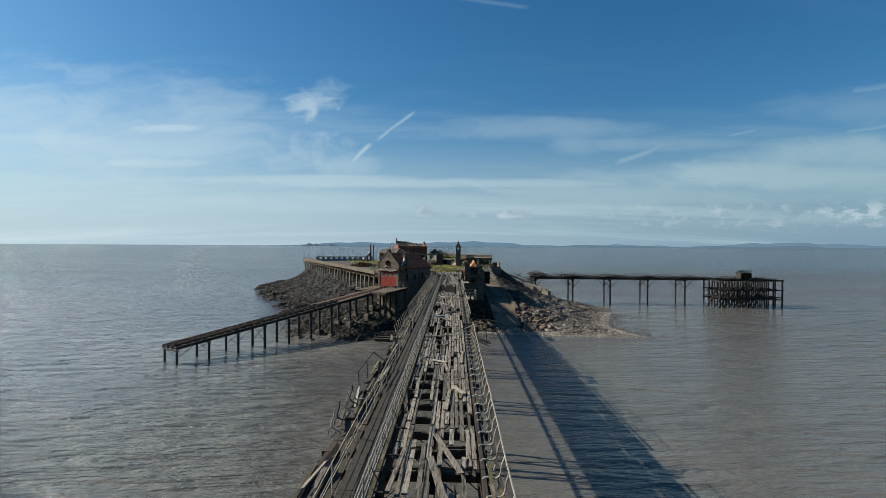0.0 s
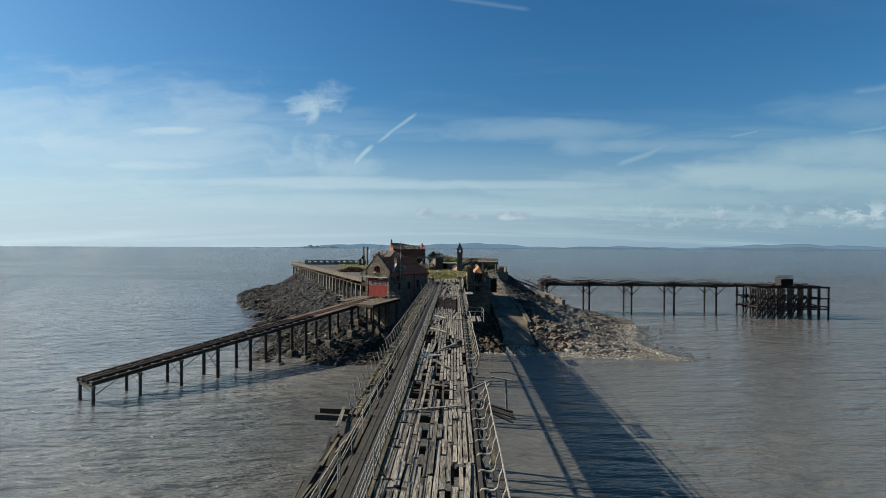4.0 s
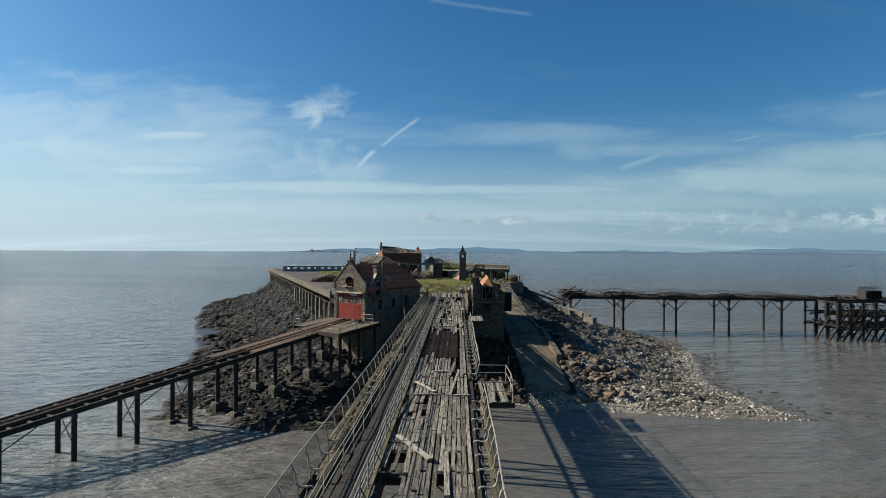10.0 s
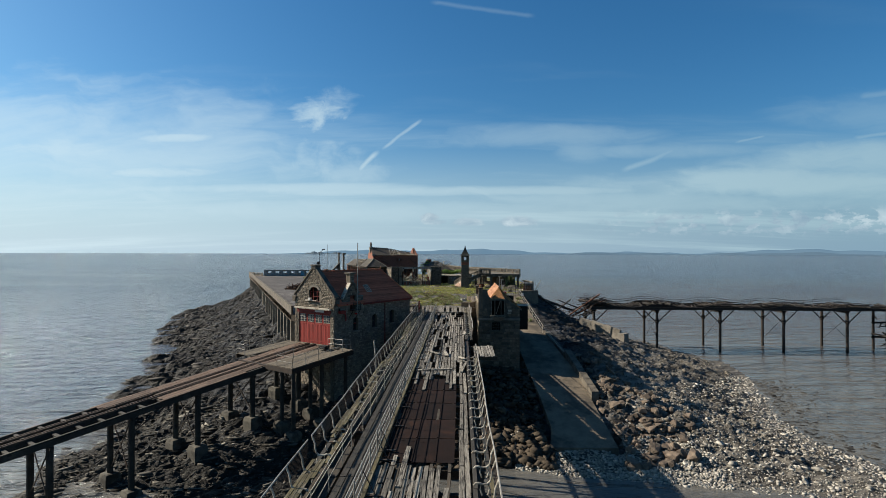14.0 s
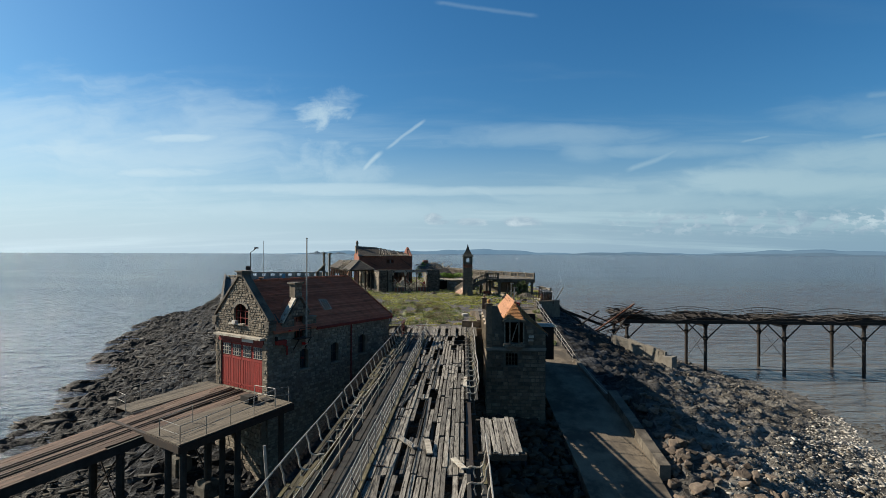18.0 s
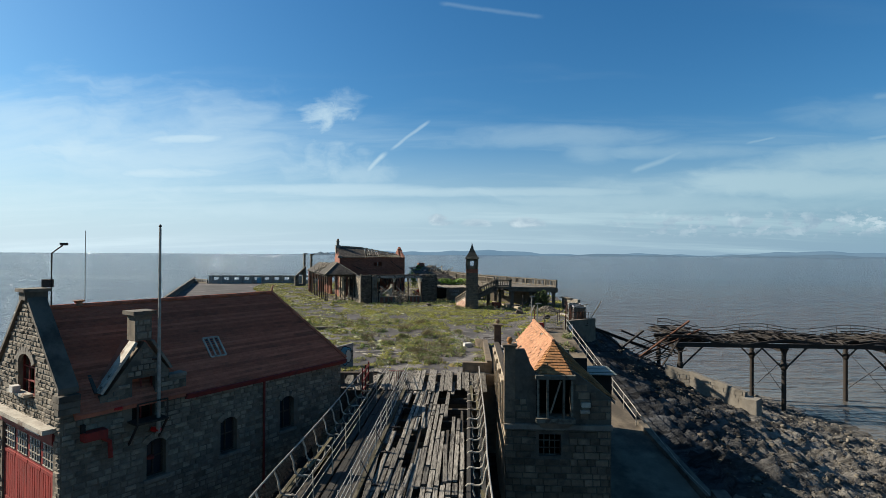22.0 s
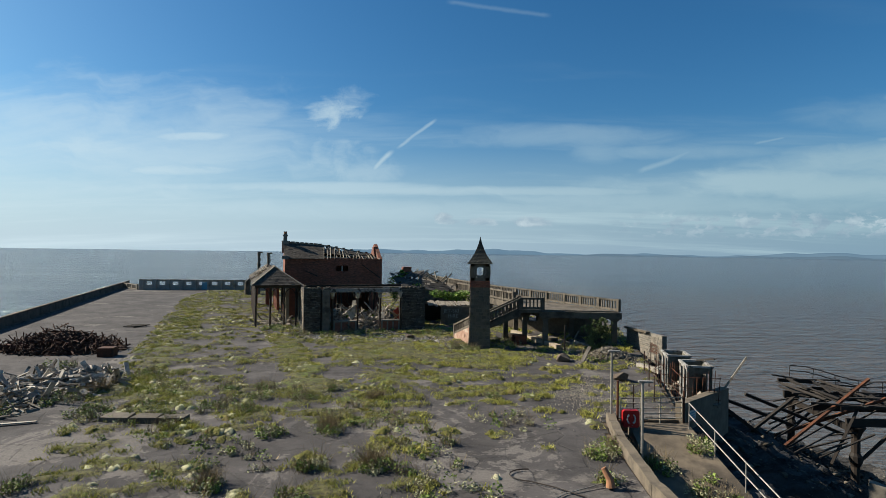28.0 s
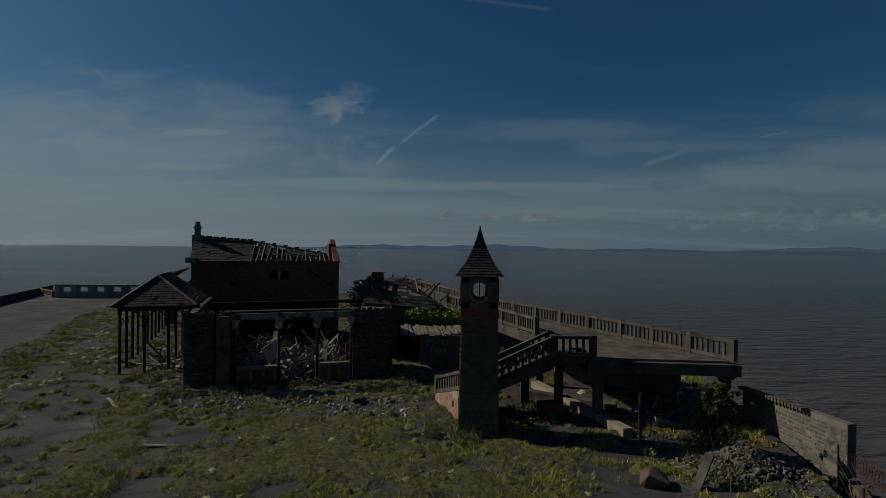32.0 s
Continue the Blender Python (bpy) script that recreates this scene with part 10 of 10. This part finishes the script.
dome_stuff("moss_cushions", X, Y, np.full(len(X), GZ - 0.01), R_, 0.5, SEDUM, "pale yellow-green cushions of sedum", "moss", 6, 2, 0.34)
nb = 18
ca_, cr_ = vs.uniform(0, 6.283, len(X) * nb), np.sqrt(vs.random_sample(len(X) * nb)) * 1.0
Rn = np.repeat(R_, nb)
blades("cushion_sprigs", np.repeat(X, nb) + cr_ * np.cos(ca_) * Rn, np.repeat(Y, nb) + cr_ * np.sin(ca_) * Rn, GZ + Rn * 0.34 * np.sqrt(np.clip(1 - cr_ ** 2, 0, 1)) - 0.02, Rn * 0.32 + 0.02, 0.014, 1, SEDUM, "short pale sprigs on the sedum cushions", 0.01, 0.6)

# taller weeds: leafy clumps and dry stalks
vr = random.Random(3)
wx, wy, wh = [], [], []
for (cx, cy, r_, n) in ((-10.2, 164.3, 0.4, 10), (-8.4, 164.8, 0.5, 12), (-6.3, 163.6, 0.4, 10), (-7.9, 162.9, 0.6, 14), (-4.8, 164.6, 0.5, 12), (-2.0, 165.1, 0.4, 8), (3.5, 164.3, 0.4, 6), (-1.0, 144.5, 1.0, 18), (1.2, 147.5, 1.5, 30), (-0.3, 150.5, 1.6, 26), (2.0, 152.5, 1.8, 24), (-4.5, 150.0, 1.5, 14), (3.6, 145.0, 0.5, 10), (-6.5, 155.5, 2.5, 24), (0.5, 156.5, 2.4, 30), (-2.5, 160.5, 2.2, 24), (4.5, 160.0, 1.6, 14), (8.0, 157.5, 0.7, 16), (-11.0, 158.0, 2.0, 16),
                        (-14, 163.5, 1.6, 16), (-17.5, 166.5, 1.5, 20), (-21.5, 161.5, 1.5, 16), (2.0, 177.8, 0.9, 26), (5.0, 180.0, 1.6, 30), (9.5, 178.0, 2.0, 24), (-0.5, 187.5, 1.8, 40), (-7.5, 183.0, 3.0, 30), (-15, 186.0, 2.0, 26), (11.5, 175.5, 1.5, 26), (-27, 190.0, 2.0, 24), (11.2, 156.0, 0.9, 20), (11.5, 151.0, 0.6, 12), (10.2, 153.5, 0.7, 18), (12.0, 148.0, 0.5, 14), (11.9, 159.0, 0.5, 16), (9.9, 157.5, 0.5, 14), (-16.5, 166.8, 1.0, 18), (-17.8, 161.2, 1.3, 22), (-23.0, 168.5, 1.2, 18), (-12.5, 159.5, 2.0, 26), (-9.0, 161.5, 1.5, 20), (0.6, 151.0, 0.3, 14), (-0.8, 154.8, 0.5, 14), (-2.9, 154.6, 0.35, 14), (-3.6, 150.7, 0.5, 18), (-5.6, 152.7, 0.4, 12), (-3.3, 158.3, 0.5, 14), (-5.4, 157.6, 0.5, 14), (-7.8, 160.7, 0.5, 14), (-5.7, 162.9, 0.5, 14), (-11.5, 152.2, 0.4, 10),
                        (-12.6, 183.2, 0.9, 20), (-10.5, 183.6, 0.8, 18), (-8.4, 184.4, 0.8, 16), (-5.6, 185.4, 0.7, 16), (-2.6, 185.3, 0.9, 26), (-0.8, 184.6, 1.0, 26), (-16.0, 186.2, 1.3, 30), (1.4, 178.6, 0.7, 20), (2.6, 177.5, 0.7, 18), (6.0, 182.0, 1.3, 26), (-18.7, 159.0, 0.9, 26), (-17.0, 162.4, 0.9, 22), (-14.6, 159.6, 0.8, 20), (-2.7, 151.8, 0.5, 16), (-1.4, 150.6, 0.5, 16), (-0.6, 146.4, 0.7, 26), (0.2, 144.2, 0.6, 24), (-1.6, 148.4, 0.6, 20), (-2.8, 143.6, 0.5, 14), (7.4, 156.6, 0.5, 16), (7.2, 154.4, 0.4, 12)):
    for k in range(n):
        a, q = vr.uniform(0, 6.28), r_ * math.sqrt(vr.random())
        x, y = cx + q * math.cos(a), cy + q * math.sin(a)
        wx.append(x), wy.append(y), wh.append(vr.uniform(0.2, 0.55))
wz = [GZ if not (9.2 < x < 13 and y < 161) else ramp_z(y) for x, y in zip(wx, wy)]
def leaf_cloud(name, mat, label, cat, places, n, size):
    """Many small leaves round a set of centres (x, y, z, radius x, y, z)."""
    P_, F_ = [], []
    for (cx, cy, cz, rx, ry, rz) in places:
        for k in range(n):
            d = Vector((vr.gauss(0, 1), vr.gauss(0, 1), vr.gauss(0, 1))).normalized() * vr.uniform(0.55, 1.05)
            c = Vector((cx + d.x * rx, cy + d.y * ry, cz + d.z * rz))
            t = Vector((vr.gauss(0, 1), vr.gauss(0, 1), vr.gauss(0, 0.6))).normalized()
            b = t.cross(Vector((vr.gauss(0, 1), vr.gauss(0, 1), vr.gauss(0, 1)))).normalized()
            s = size * vr.uniform(0.6, 1.4)
            i = len(P_)
            P_ += [c - t * s, c + b * s * 0.45, c + t * s, c - b * s * 0.45]
            F_.append((i, i + 1, i + 2, i + 3))
    me = bpy.data.meshes.new(name)
    me.from_pydata(P_, [], F_)
    me.materials.append(mat)
    return tagged(new(name, me), label, cat, "", "stuff" if cat else "")


leaf_cloud("leafy_weeds", LEAF, "leafy green weed clumps", "weeds", [(wx[k], wy[k], wz[k] + wh[k] * 0.3, wh[k] * 0.6, wh[k] * 0.6, wh[k] * 0.55) for k in range(0, len(wx), 2)], 55, 0.055)
leaf_cloud("pale_weeds", SEDUM, "pale grey-green weed clumps", "weeds", [(wx[k], wy[k], wz[k] + wh[k] * 0.25, wh[k] * 0.7, wh[k] * 0.7, wh[k] * 0.45) for k in range(1, len(wx), 2)], 55, 0.05)
sel = [k for k in range(len(wx)) if vr.random() < 0.3 and wy[k] < 185]
blades("dry_stalks", np.array(wx)[sel], np.array(wy)[sel], np.array(wz)[sel], np.array(wh)[sel] * 1.5, 0.008, 34, STRAW, "dry brown seed stalks", 0.16, 0.35)


for bx0, by0, bh_ in ((-3.3, 158.6, 0.75), (-0.8, 155.0, 0.8), (-5.8, 153.0, 0.6), (-0.9, 146.8, 0.7), (-2.2, 163.4, 0.6), (-16.4, 163.2, 0.9)):
    blades("dry_bush", np.full(5, bx0) + vs.normal(0, 0.18, 5), np.full(5, by0) + vs.normal(0, 0.18, 5), np.full(5, GZ), np.full(5, bh_), 0.007, 90, STRAW, "dry twiggy pale brown bush", 0.12, 0.55)
shrub = thing("shrub", "rounded green shrub growing by the raised walk", "shrub", (12.0, 177.2, GZ))
for k in range(7):
    a = k * 0.9
    Mesh().tube([(0, 0, -0.1), (0.25 * math.cos(a), 0.25 * math.sin(a), 0.7), (0.7 * math.cos(a), 0.7 * math.sin(a), 1.5 + 0.2 * (k % 3))], 0.035, 5, 0.012).obj("stem", DARKWOOD, shrub)
pl = []
for k in range(70):
    q, zt = math.sqrt(vr.random()), vr.uniform(0.15, 2.0)
    w = 1.25 * (1 - 0.55 * abs(zt - 0.8) / 1.2)
    pl.append((w * q * math.cos(k * 2.4), 0.9 * w * q * math.sin(k * 2.4), zt, vr.uniform(0.14, 0.36), vr.uniform(0.14, 0.36), vr.uniform(0.12, 0.4)))
for k in range(40):
    a, el = k * 2.399, vr.uniform(0.5, 1.5)
    d = Vector((math.cos(a) * math.cos(el), math.sin(a) * math.cos(el), math.sin(el)))
    tip = Vector((0, 0, 0.8)) + d * vr.uniform(1.3, 1.9)
    Mesh().tube([(0, 0, 0.6), Vector((0, 0, 0.8)) + d * 0.8, tip], 0.012, 4, 0.005).obj("twig", DARKWOOD, shrub)
    pl.append((*tip, 0.1, 0.1, 0.12))
lf = leaf_cloud("foliage", surf("dusty dark leaves", (0.085, 0.13, 0.04), (0.15, 0.19, 0.065), 3.0, 0.7, 0.0, rnd="island", amount=0.5), "", "", pl, 95, 0.05)
lf.parent = shrub
leaf_cloud("ivy", HEDGE, "bright green ivy sprawling over the ruined shed and stub", "ivy",
           [(-1.5 + 0.75 * k + vr.uniform(-0.3, 0.3), 195.6 + vr.uniform(-0.8, 0.8), 13.9 + vr.uniform(-0.2, 0.45), 0.8, 0.8, 0.45) for k in range(7)] + [(-5.9, 202.2, 16.2, 0.7, 0.7, 0.5), (-6.9, 200.4, 15.2, 0.8, 0.5, 0.8), (-5.0, 199.6, 15.0, 1.3, 0.6, 0.5), (-6.6, 200.0, 13.9, 0.5, 0.4, 0.9), (4.0, 193.0, 14.6, 0.3, 0.4, 0.5), (-6.2, 200.6, 15.6, 0.8, 0.6, 0.5), (-4.2, 198.6, 14.9, 1.0, 0.5, 0.4), (-6.7, 199.4, 14.4, 0.5, 0.4, 1.0), (-7.5, 190.5, 12.0, 0.9, 0.6, 0.4), (-10.0, 192.0, 12.2, 0.9, 0.6, 0.5)], 230, 0.13)

# ---- loose rock: slabs on the left slopes, boulders and shingle on the right ----
br_ = np.random.RandomState(17)


def hull(seed, n, flat=0.75):
    """A broken angular stone: the hull of a few points on a squashed ball."""
    r_ = random.Random(seed)
    b3 = bmesh.new()
    for k in range(n):
        p = Vector((r_.gauss(0, 1), r_.gauss(0, 1), r_.gauss(0, 1))).normalized()
        p = Vector((max(-0.8, min(0.8, p.x * 1.15)), max(-0.75, min(0.75, p.y * 1.15)), max(-0.6, min(0.6, p.z * 1.1)) * flat)) * r_.uniform(0.88, 1.12)
        b3.verts.new(p)
    bmesh.ops.convex_hull(b3, input=b3.verts)
    for v_ in [v_ for v_ in b3.verts if not v_.link_faces]:
        b3.verts.remove(v_)
    return b3


def stone_shape(seed):
    b3 = hull(seed, 17, 0.95)
    bmesh.ops.bevel(b3, geom=list(b3.edges), offset=0.035, segments=1, affect="EDGES")
    me = bpy.data.meshes.new("boulder")
    b3.to_mesh(me)
    b3.free()
    me.materials.append(BOULDER)
    return me


def small_shape(seed):
    b3 = hull(seed, 10, 0.9)
    b3.verts.index_update()
    V_ = np.array([v_.co[:] for v_ in b3.verts])
    F_ = np.array([[v_.index for v_ in f_.verts] for f_ in b3.faces])
    b3.free()
    return V_, F_


shapes = [stone_shape(k) for k in range(9)]
SMALL = [small_shape(50 + k) for k in range(10)]


def stones(name, X, Y, R, mat, label, sink=0.25, flat=(0.45, 0.9), slab=None):
    """A field of small angular stones in one mesh. slab: direction along which they are drawn out."""
    allv, allf, base = [], [], 0
    which = br_.randint(0, len(SMALL), len(X))
    for w_, (SV, SF) in enumerate(SMALL):
        x_, y_, R_ = X[which == w_], Y[which == w_], R[which == w_]
        N, k = len(x_), len(SV)
        sc = np.stack([br_.uniform(0.75, 1.35, N), br_.uniform(0.7, 1.2, N), br_.uniform(*flat, N)], -1)
        if slab is not None:
            sc[:, 0] *= br_.uniform(1.4, 3.6, N)
        V_ = SV[None] * (sc * R_[:, None])[:, None]
        a = br_.uniform(0, 6.283, N) if slab is None else br_.normal(slab, 0.5, N)
        ti = br_.normal(0, 0.28, N) + (0.35 if slab is not None else 0.0)
        x, y, z = V_[..., 0].copy(), V_[..., 1].copy(), V_[..., 2].copy()
        z2 = z * np.cos(ti)[:, None] + y * np.sin(ti)[:, None]
        y2 = y * np.cos(ti)[:, None] - z * np.sin(ti)[:, None]
        V_[..., 0] = x * np.cos(a)[:, None] - y2 * np.sin(a)[:, None]
        V_[..., 1] = x * np.sin(a)[:, None] + y2 * np.cos(a)[:, None]
        V_[..., 2] = z2
        Zb = np.array([height(p, q) for p, q in zip(x_, y_)]) + R_ * sc[:, 2] * (1 - 2 * sink) * 0.5
        V_ += np.stack([x_, y_, Zb], -1)[:, None]
        allv.append(V_.reshape(-1, 3))
        allf.append((SF[None] + (np.arange(N) * k)[:, None, None]).reshape(-1, 3) + base)
        base += N * k
    V_, F_ = np.concatenate(allv), np.concatenate(allf)
    me = bpy.data.meshes.new(name)
    me.vertices.add(len(V_))
    me.vertices.foreach_set("co", V_.ravel())
    me.loops.add(F_.size)
    me.loops.foreach_set("vertex_index", F_.ravel().astype(np.int32))
    me.polygons.add(len(F_))
    me.polygons.foreach_set("loop_start", np.arange(0, F_.size, 3, dtype=np.int32))
    me.update(calc_edges=True)
    me.materials.append(mat)
    return tagged(new(name, me), label, "stones", "", "stuff")


def places(n, box, low, high, keepf=None):
    X, Y = br_.uniform(box[0], box[1], n), br_.uniform(box[2], box[3], n)
    h_ = np.array([height(p, q) for p, q in zip(X, Y)])
    okp = (h_ > low) & (h_ < high) & ~((X > 10.2) & (X < 17.2) & (Y < 161.5) & (Y > 118.2)) & ~within(X, Y, TOPS)
    if keepf is not None:
        okp &= keepf(X, Y, h_)
    return X[okp], Y[okp]


DARKROCK = surf("dark wet slabs", (0.070, 0.069, 0.066), (0.020, 0.0195, 0.0185), 0.8, 0.75, 0.9, 0.05, (0.17, 0.166, 0.155), 0.4, 0.62, 0.76, rnd="island", amount=0.8, spec=0.15)
X, Y = places(34000, (-86, -6, 104, 262), -0.1, 9.5, lambda X, Y, h_: br_.random_sample(len(X)) < np.clip(1.5 - (Y - 120) / 110, 0.25, 1))
stones("shore_slabs", X, Y, br_.gamma(1.4, 0.062, len(X)).clip(0.05, 0.5) * np.clip((Y - 60) / 80, 0.6, 1.2), DARKROCK, "dark tilted rock slabs on the western shore", 0.1, (0.3, 0.7), radians(20))
X, Y = places(9000, (-34, -4, 106, 130), -0.2, 3.0)
SLABROCK = surf("grey bedded rock", (0.20, 0.198, 0.188), (0.06, 0.058, 0.054), 0.8, 0.9, 0.8, 0.04, (0.03, 0.029, 0.025), 0.5, 0.48, 0.6, rnd="island", amount=0.6, spec=0.1)
stones("beach_rubble", X, Y, br_.gamma(1.5, 0.045, len(X)).clip(0.035, 0.28), SLABROCK, "grey broken slabs and rubble below the slipway", 0.15, (0.3, 0.6), radians(25))
X, Y = places(38000, (16.5, 47, 109, 152), -0.25, 3.6, lambda X, Y, h_: Y < 118 + (X - 14) * 1.2)
stones("shingle", X, Y, br_.gamma(1.8, 0.042, len(X)).clip(0.035, 0.45), SHINGLE, "pale grey shingle and cobbles of the beach", 0.2, (0.3, 0.75))
X, Y = places(9000, (7, 24, 112.5, 121), -0.2, 2.2)
stones("shingle_apron", X, Y, br_.uniform(0.05, 0.18, len(X)), SHINGLE, "small stones at the foot of the ramp", 0.2)
inland = lambda X, Y, h_: X + 20 - 0.3 * Y < 3 + br_.normal(0, 1.5, len(X))
X, Y = places(22000, (14, 48, 118, 200), 0.3, 9.8, inland)
MIDROCK = surf("grey-brown broken rock", (0.185, 0.170, 0.147), (0.080, 0.073, 0.063), 1.0, 0.9, 0.9, 0.05, (0.25, 0.225, 0.19), 0.5, 0.54, 0.72, rnd="island", amount=0.5, spec=0.1)
stones("dark_scree", X, Y, br_.gamma(1.3, 0.058, len(X)).clip(0.05, 0.5), MIDROCK, "dark broken rock under the retaining wall", 0.3, (0.35, 0.8))
X, Y = places(27000, (14, 48, 118, 200), 0.2, 9.5, lambda X, Y, h_: ~inland(X, Y, h_))
stones("scree", X, Y, br_.gamma(1.3, 0.056, len(X)).clip(0.05, 0.5), BOULDERS, "mixed grey and brown scree on the eastern slope", 0.42)
DAMPROCK = surf("damp brown rock", (0.105, 0.088, 0.072), (0.05, 0.045, 0.039), 1.0, 0.9, 0.9, 0.05, (0.16, 0.14, 0.118), 0.5, 0.56, 0.74, rnd="island", amount=0.5, spec=0.1)
X, Y = places(3000, (3.6, 10.5, 115.5, 141), 0.1, 6.0)
stones("rubble_by_bridge", X, Y, br_.gamma(4.0, 0.08, len(X)).clip(0.15, 0.7), DAMPROCK, "dark rubble heaped beside the bridge", 0.15, (0.6, 0.95))
X, Y = places(1500, (-7, 4, 113, 141), -0.1, 6.0)
stones("rubble_under_bridge", X, Y, br_.uniform(0.15, 0.5, len(X)), DAMPROCK, "dark rubble under the bridge end", 0.25, (0.6, 0.95))
count = 0
bx_ = random.Random(29)
while count < 300:
    x = bx_.uniform(16.2, 30)
    y = bx_.uniform(115.5, 137)
    edge = 16.5 if y < 126 else 17.0 - (y - 126) * 0.1
    if x > edge + 1 + (8.5 - abs(y - 124) * 0.45) * bx_.uniform(0.5, 1.0) or x < edge:
        continue
    r_ = 0.24 + 0.32 * bx_.random() ** 1.6 + (0.15 if y < 119 else 0.0)
    z_ = height(x, y)
    if z_ < 0:
        continue
    ob = new("boulder", shapes[bx_.randrange(9)])
    ob.matrix_basis = pose(x, y, z_ + r_ * 0.32, bx_.uniform(-25, 25), bx_.uniform(-25, 25), bx_.uniform(0, 360)) @ Matrix.Diagonal((r_ * bx_.uniform(0.85, 1.25), r_, r_ * bx_.uniform(0.8, 1.1), 1))
    tagged(ob, "reddish-brown armour boulder beside the ramp", "boulder", "armour boulders beside the ramp")
    count += 1
for x, y, r_ in ((8.9, 174.3, 0.5), (11.4, 168.9, 0.5), (-2.8, 182.6, 0.45)):
    ob = new("boulder", shapes[int(y) % 9])
    ob.matrix_basis = pose(x, y, GZ + r_ * 0.4, 10, 15, 40 * x) @ Matrix.Diagonal((r_ * 1.1, r_, r_ * 0.9, 1))
    tagged(ob, "brown boulder lying on the overgrown asphalt", "boulder", "boulders on the asphalt")
# weed lying in the shallows off the shingle
Y = br_.uniform(111, 150, 1300) + br_.normal(0, 1.0, 1300)
X = np.interp(Y, [111, 121, 130, 147], [40.0, 38.0, 38.0, 44.5]) + br_.gamma(1.3, 1.7, 1300)
dome_stuff("seaweed", X, Y, np.full(1300, -0.015), br_.gamma(1.5, 0.075, 1300).clip(0.05, 0.4), 0.16, DARKROCK, "dark seaweed patches floating in the shallows", "seaweed", 9, 2, 0.6)
# pale gravel spilt on the asphalt by the gate, and a rubble mound under the shrub
def loose(name, X, Y, Zb, R, mat, label):
    base_v, base_f = SMALL[3]
    N, k = len(X), len(base_v)
    a = br_.uniform(0, 6.283, N)
    V_ = base_v[None] * (R[:, None] * br_.uniform(0.6, 1.3, (N, 3)))[:, None]
    x, y = V_[..., 0].copy(), V_[..., 1].copy()
    V_[..., 0], V_[..., 1] = x * np.cos(a)[:, None] - y * np.sin(a)[:, None], x * np.sin(a)[:, None] + y * np.cos(a)[:, None]
    V_ += np.stack([X, Y, Zb + R * 0.3], -1)[:, None]
    m = Mesh()
    m.v = V_.reshape(-1, 3).tolist()
    m.f = (base_f[None] + (np.arange(N) * k)[:, None, None]).reshape(-1, 3).tolist()
    return m.obj(name, mat, None, label, "stones", "stuff")


n = 2600
X, Y = 8.9 + br_.normal(0, 1.1, n), 165.6 + br_.normal(0, 1.8, n)
loose("gravel", X, Y, np.full(n, GZ + 0.02), br_.uniform(0.012, 0.045, n), surf("pale gravel", (0.46, 0.445, 0.41), (0.30, 0.288, 0.26), 2.0, 0.9, 0.4, 0.01, rnd="island", amount=0.35), "pale gravel spilt on the asphalt")
n = 3000
X, Y = 12.4 + br_.normal(0, 1.0, n), 175.9 + br_.normal(0, 0.9, n)
loose("rubble_mound", X, Y, GZ + 0.75 * np.exp(-((X - 12.4) / 1.3) ** 2 - ((Y - 175.9) / 1.1) ** 2) - 0.03, br_.gamma(2.0, 0.03, n).clip(0.025, 0.16), BOULDERS, "mound of earth and rubble under the shrub")
n = 1500
X, Y = br_.uniform(-13, 0.5, n), br_.uniform(180.5, 184.5, n)
loose("masonry_crumbs", X, Y, np.full(n, GZ + 0.02), br_.gamma(2.0, 0.03, n).clip(0.02, 0.2), SHINGLE, "crumbs of fallen masonry along the pavilion front")
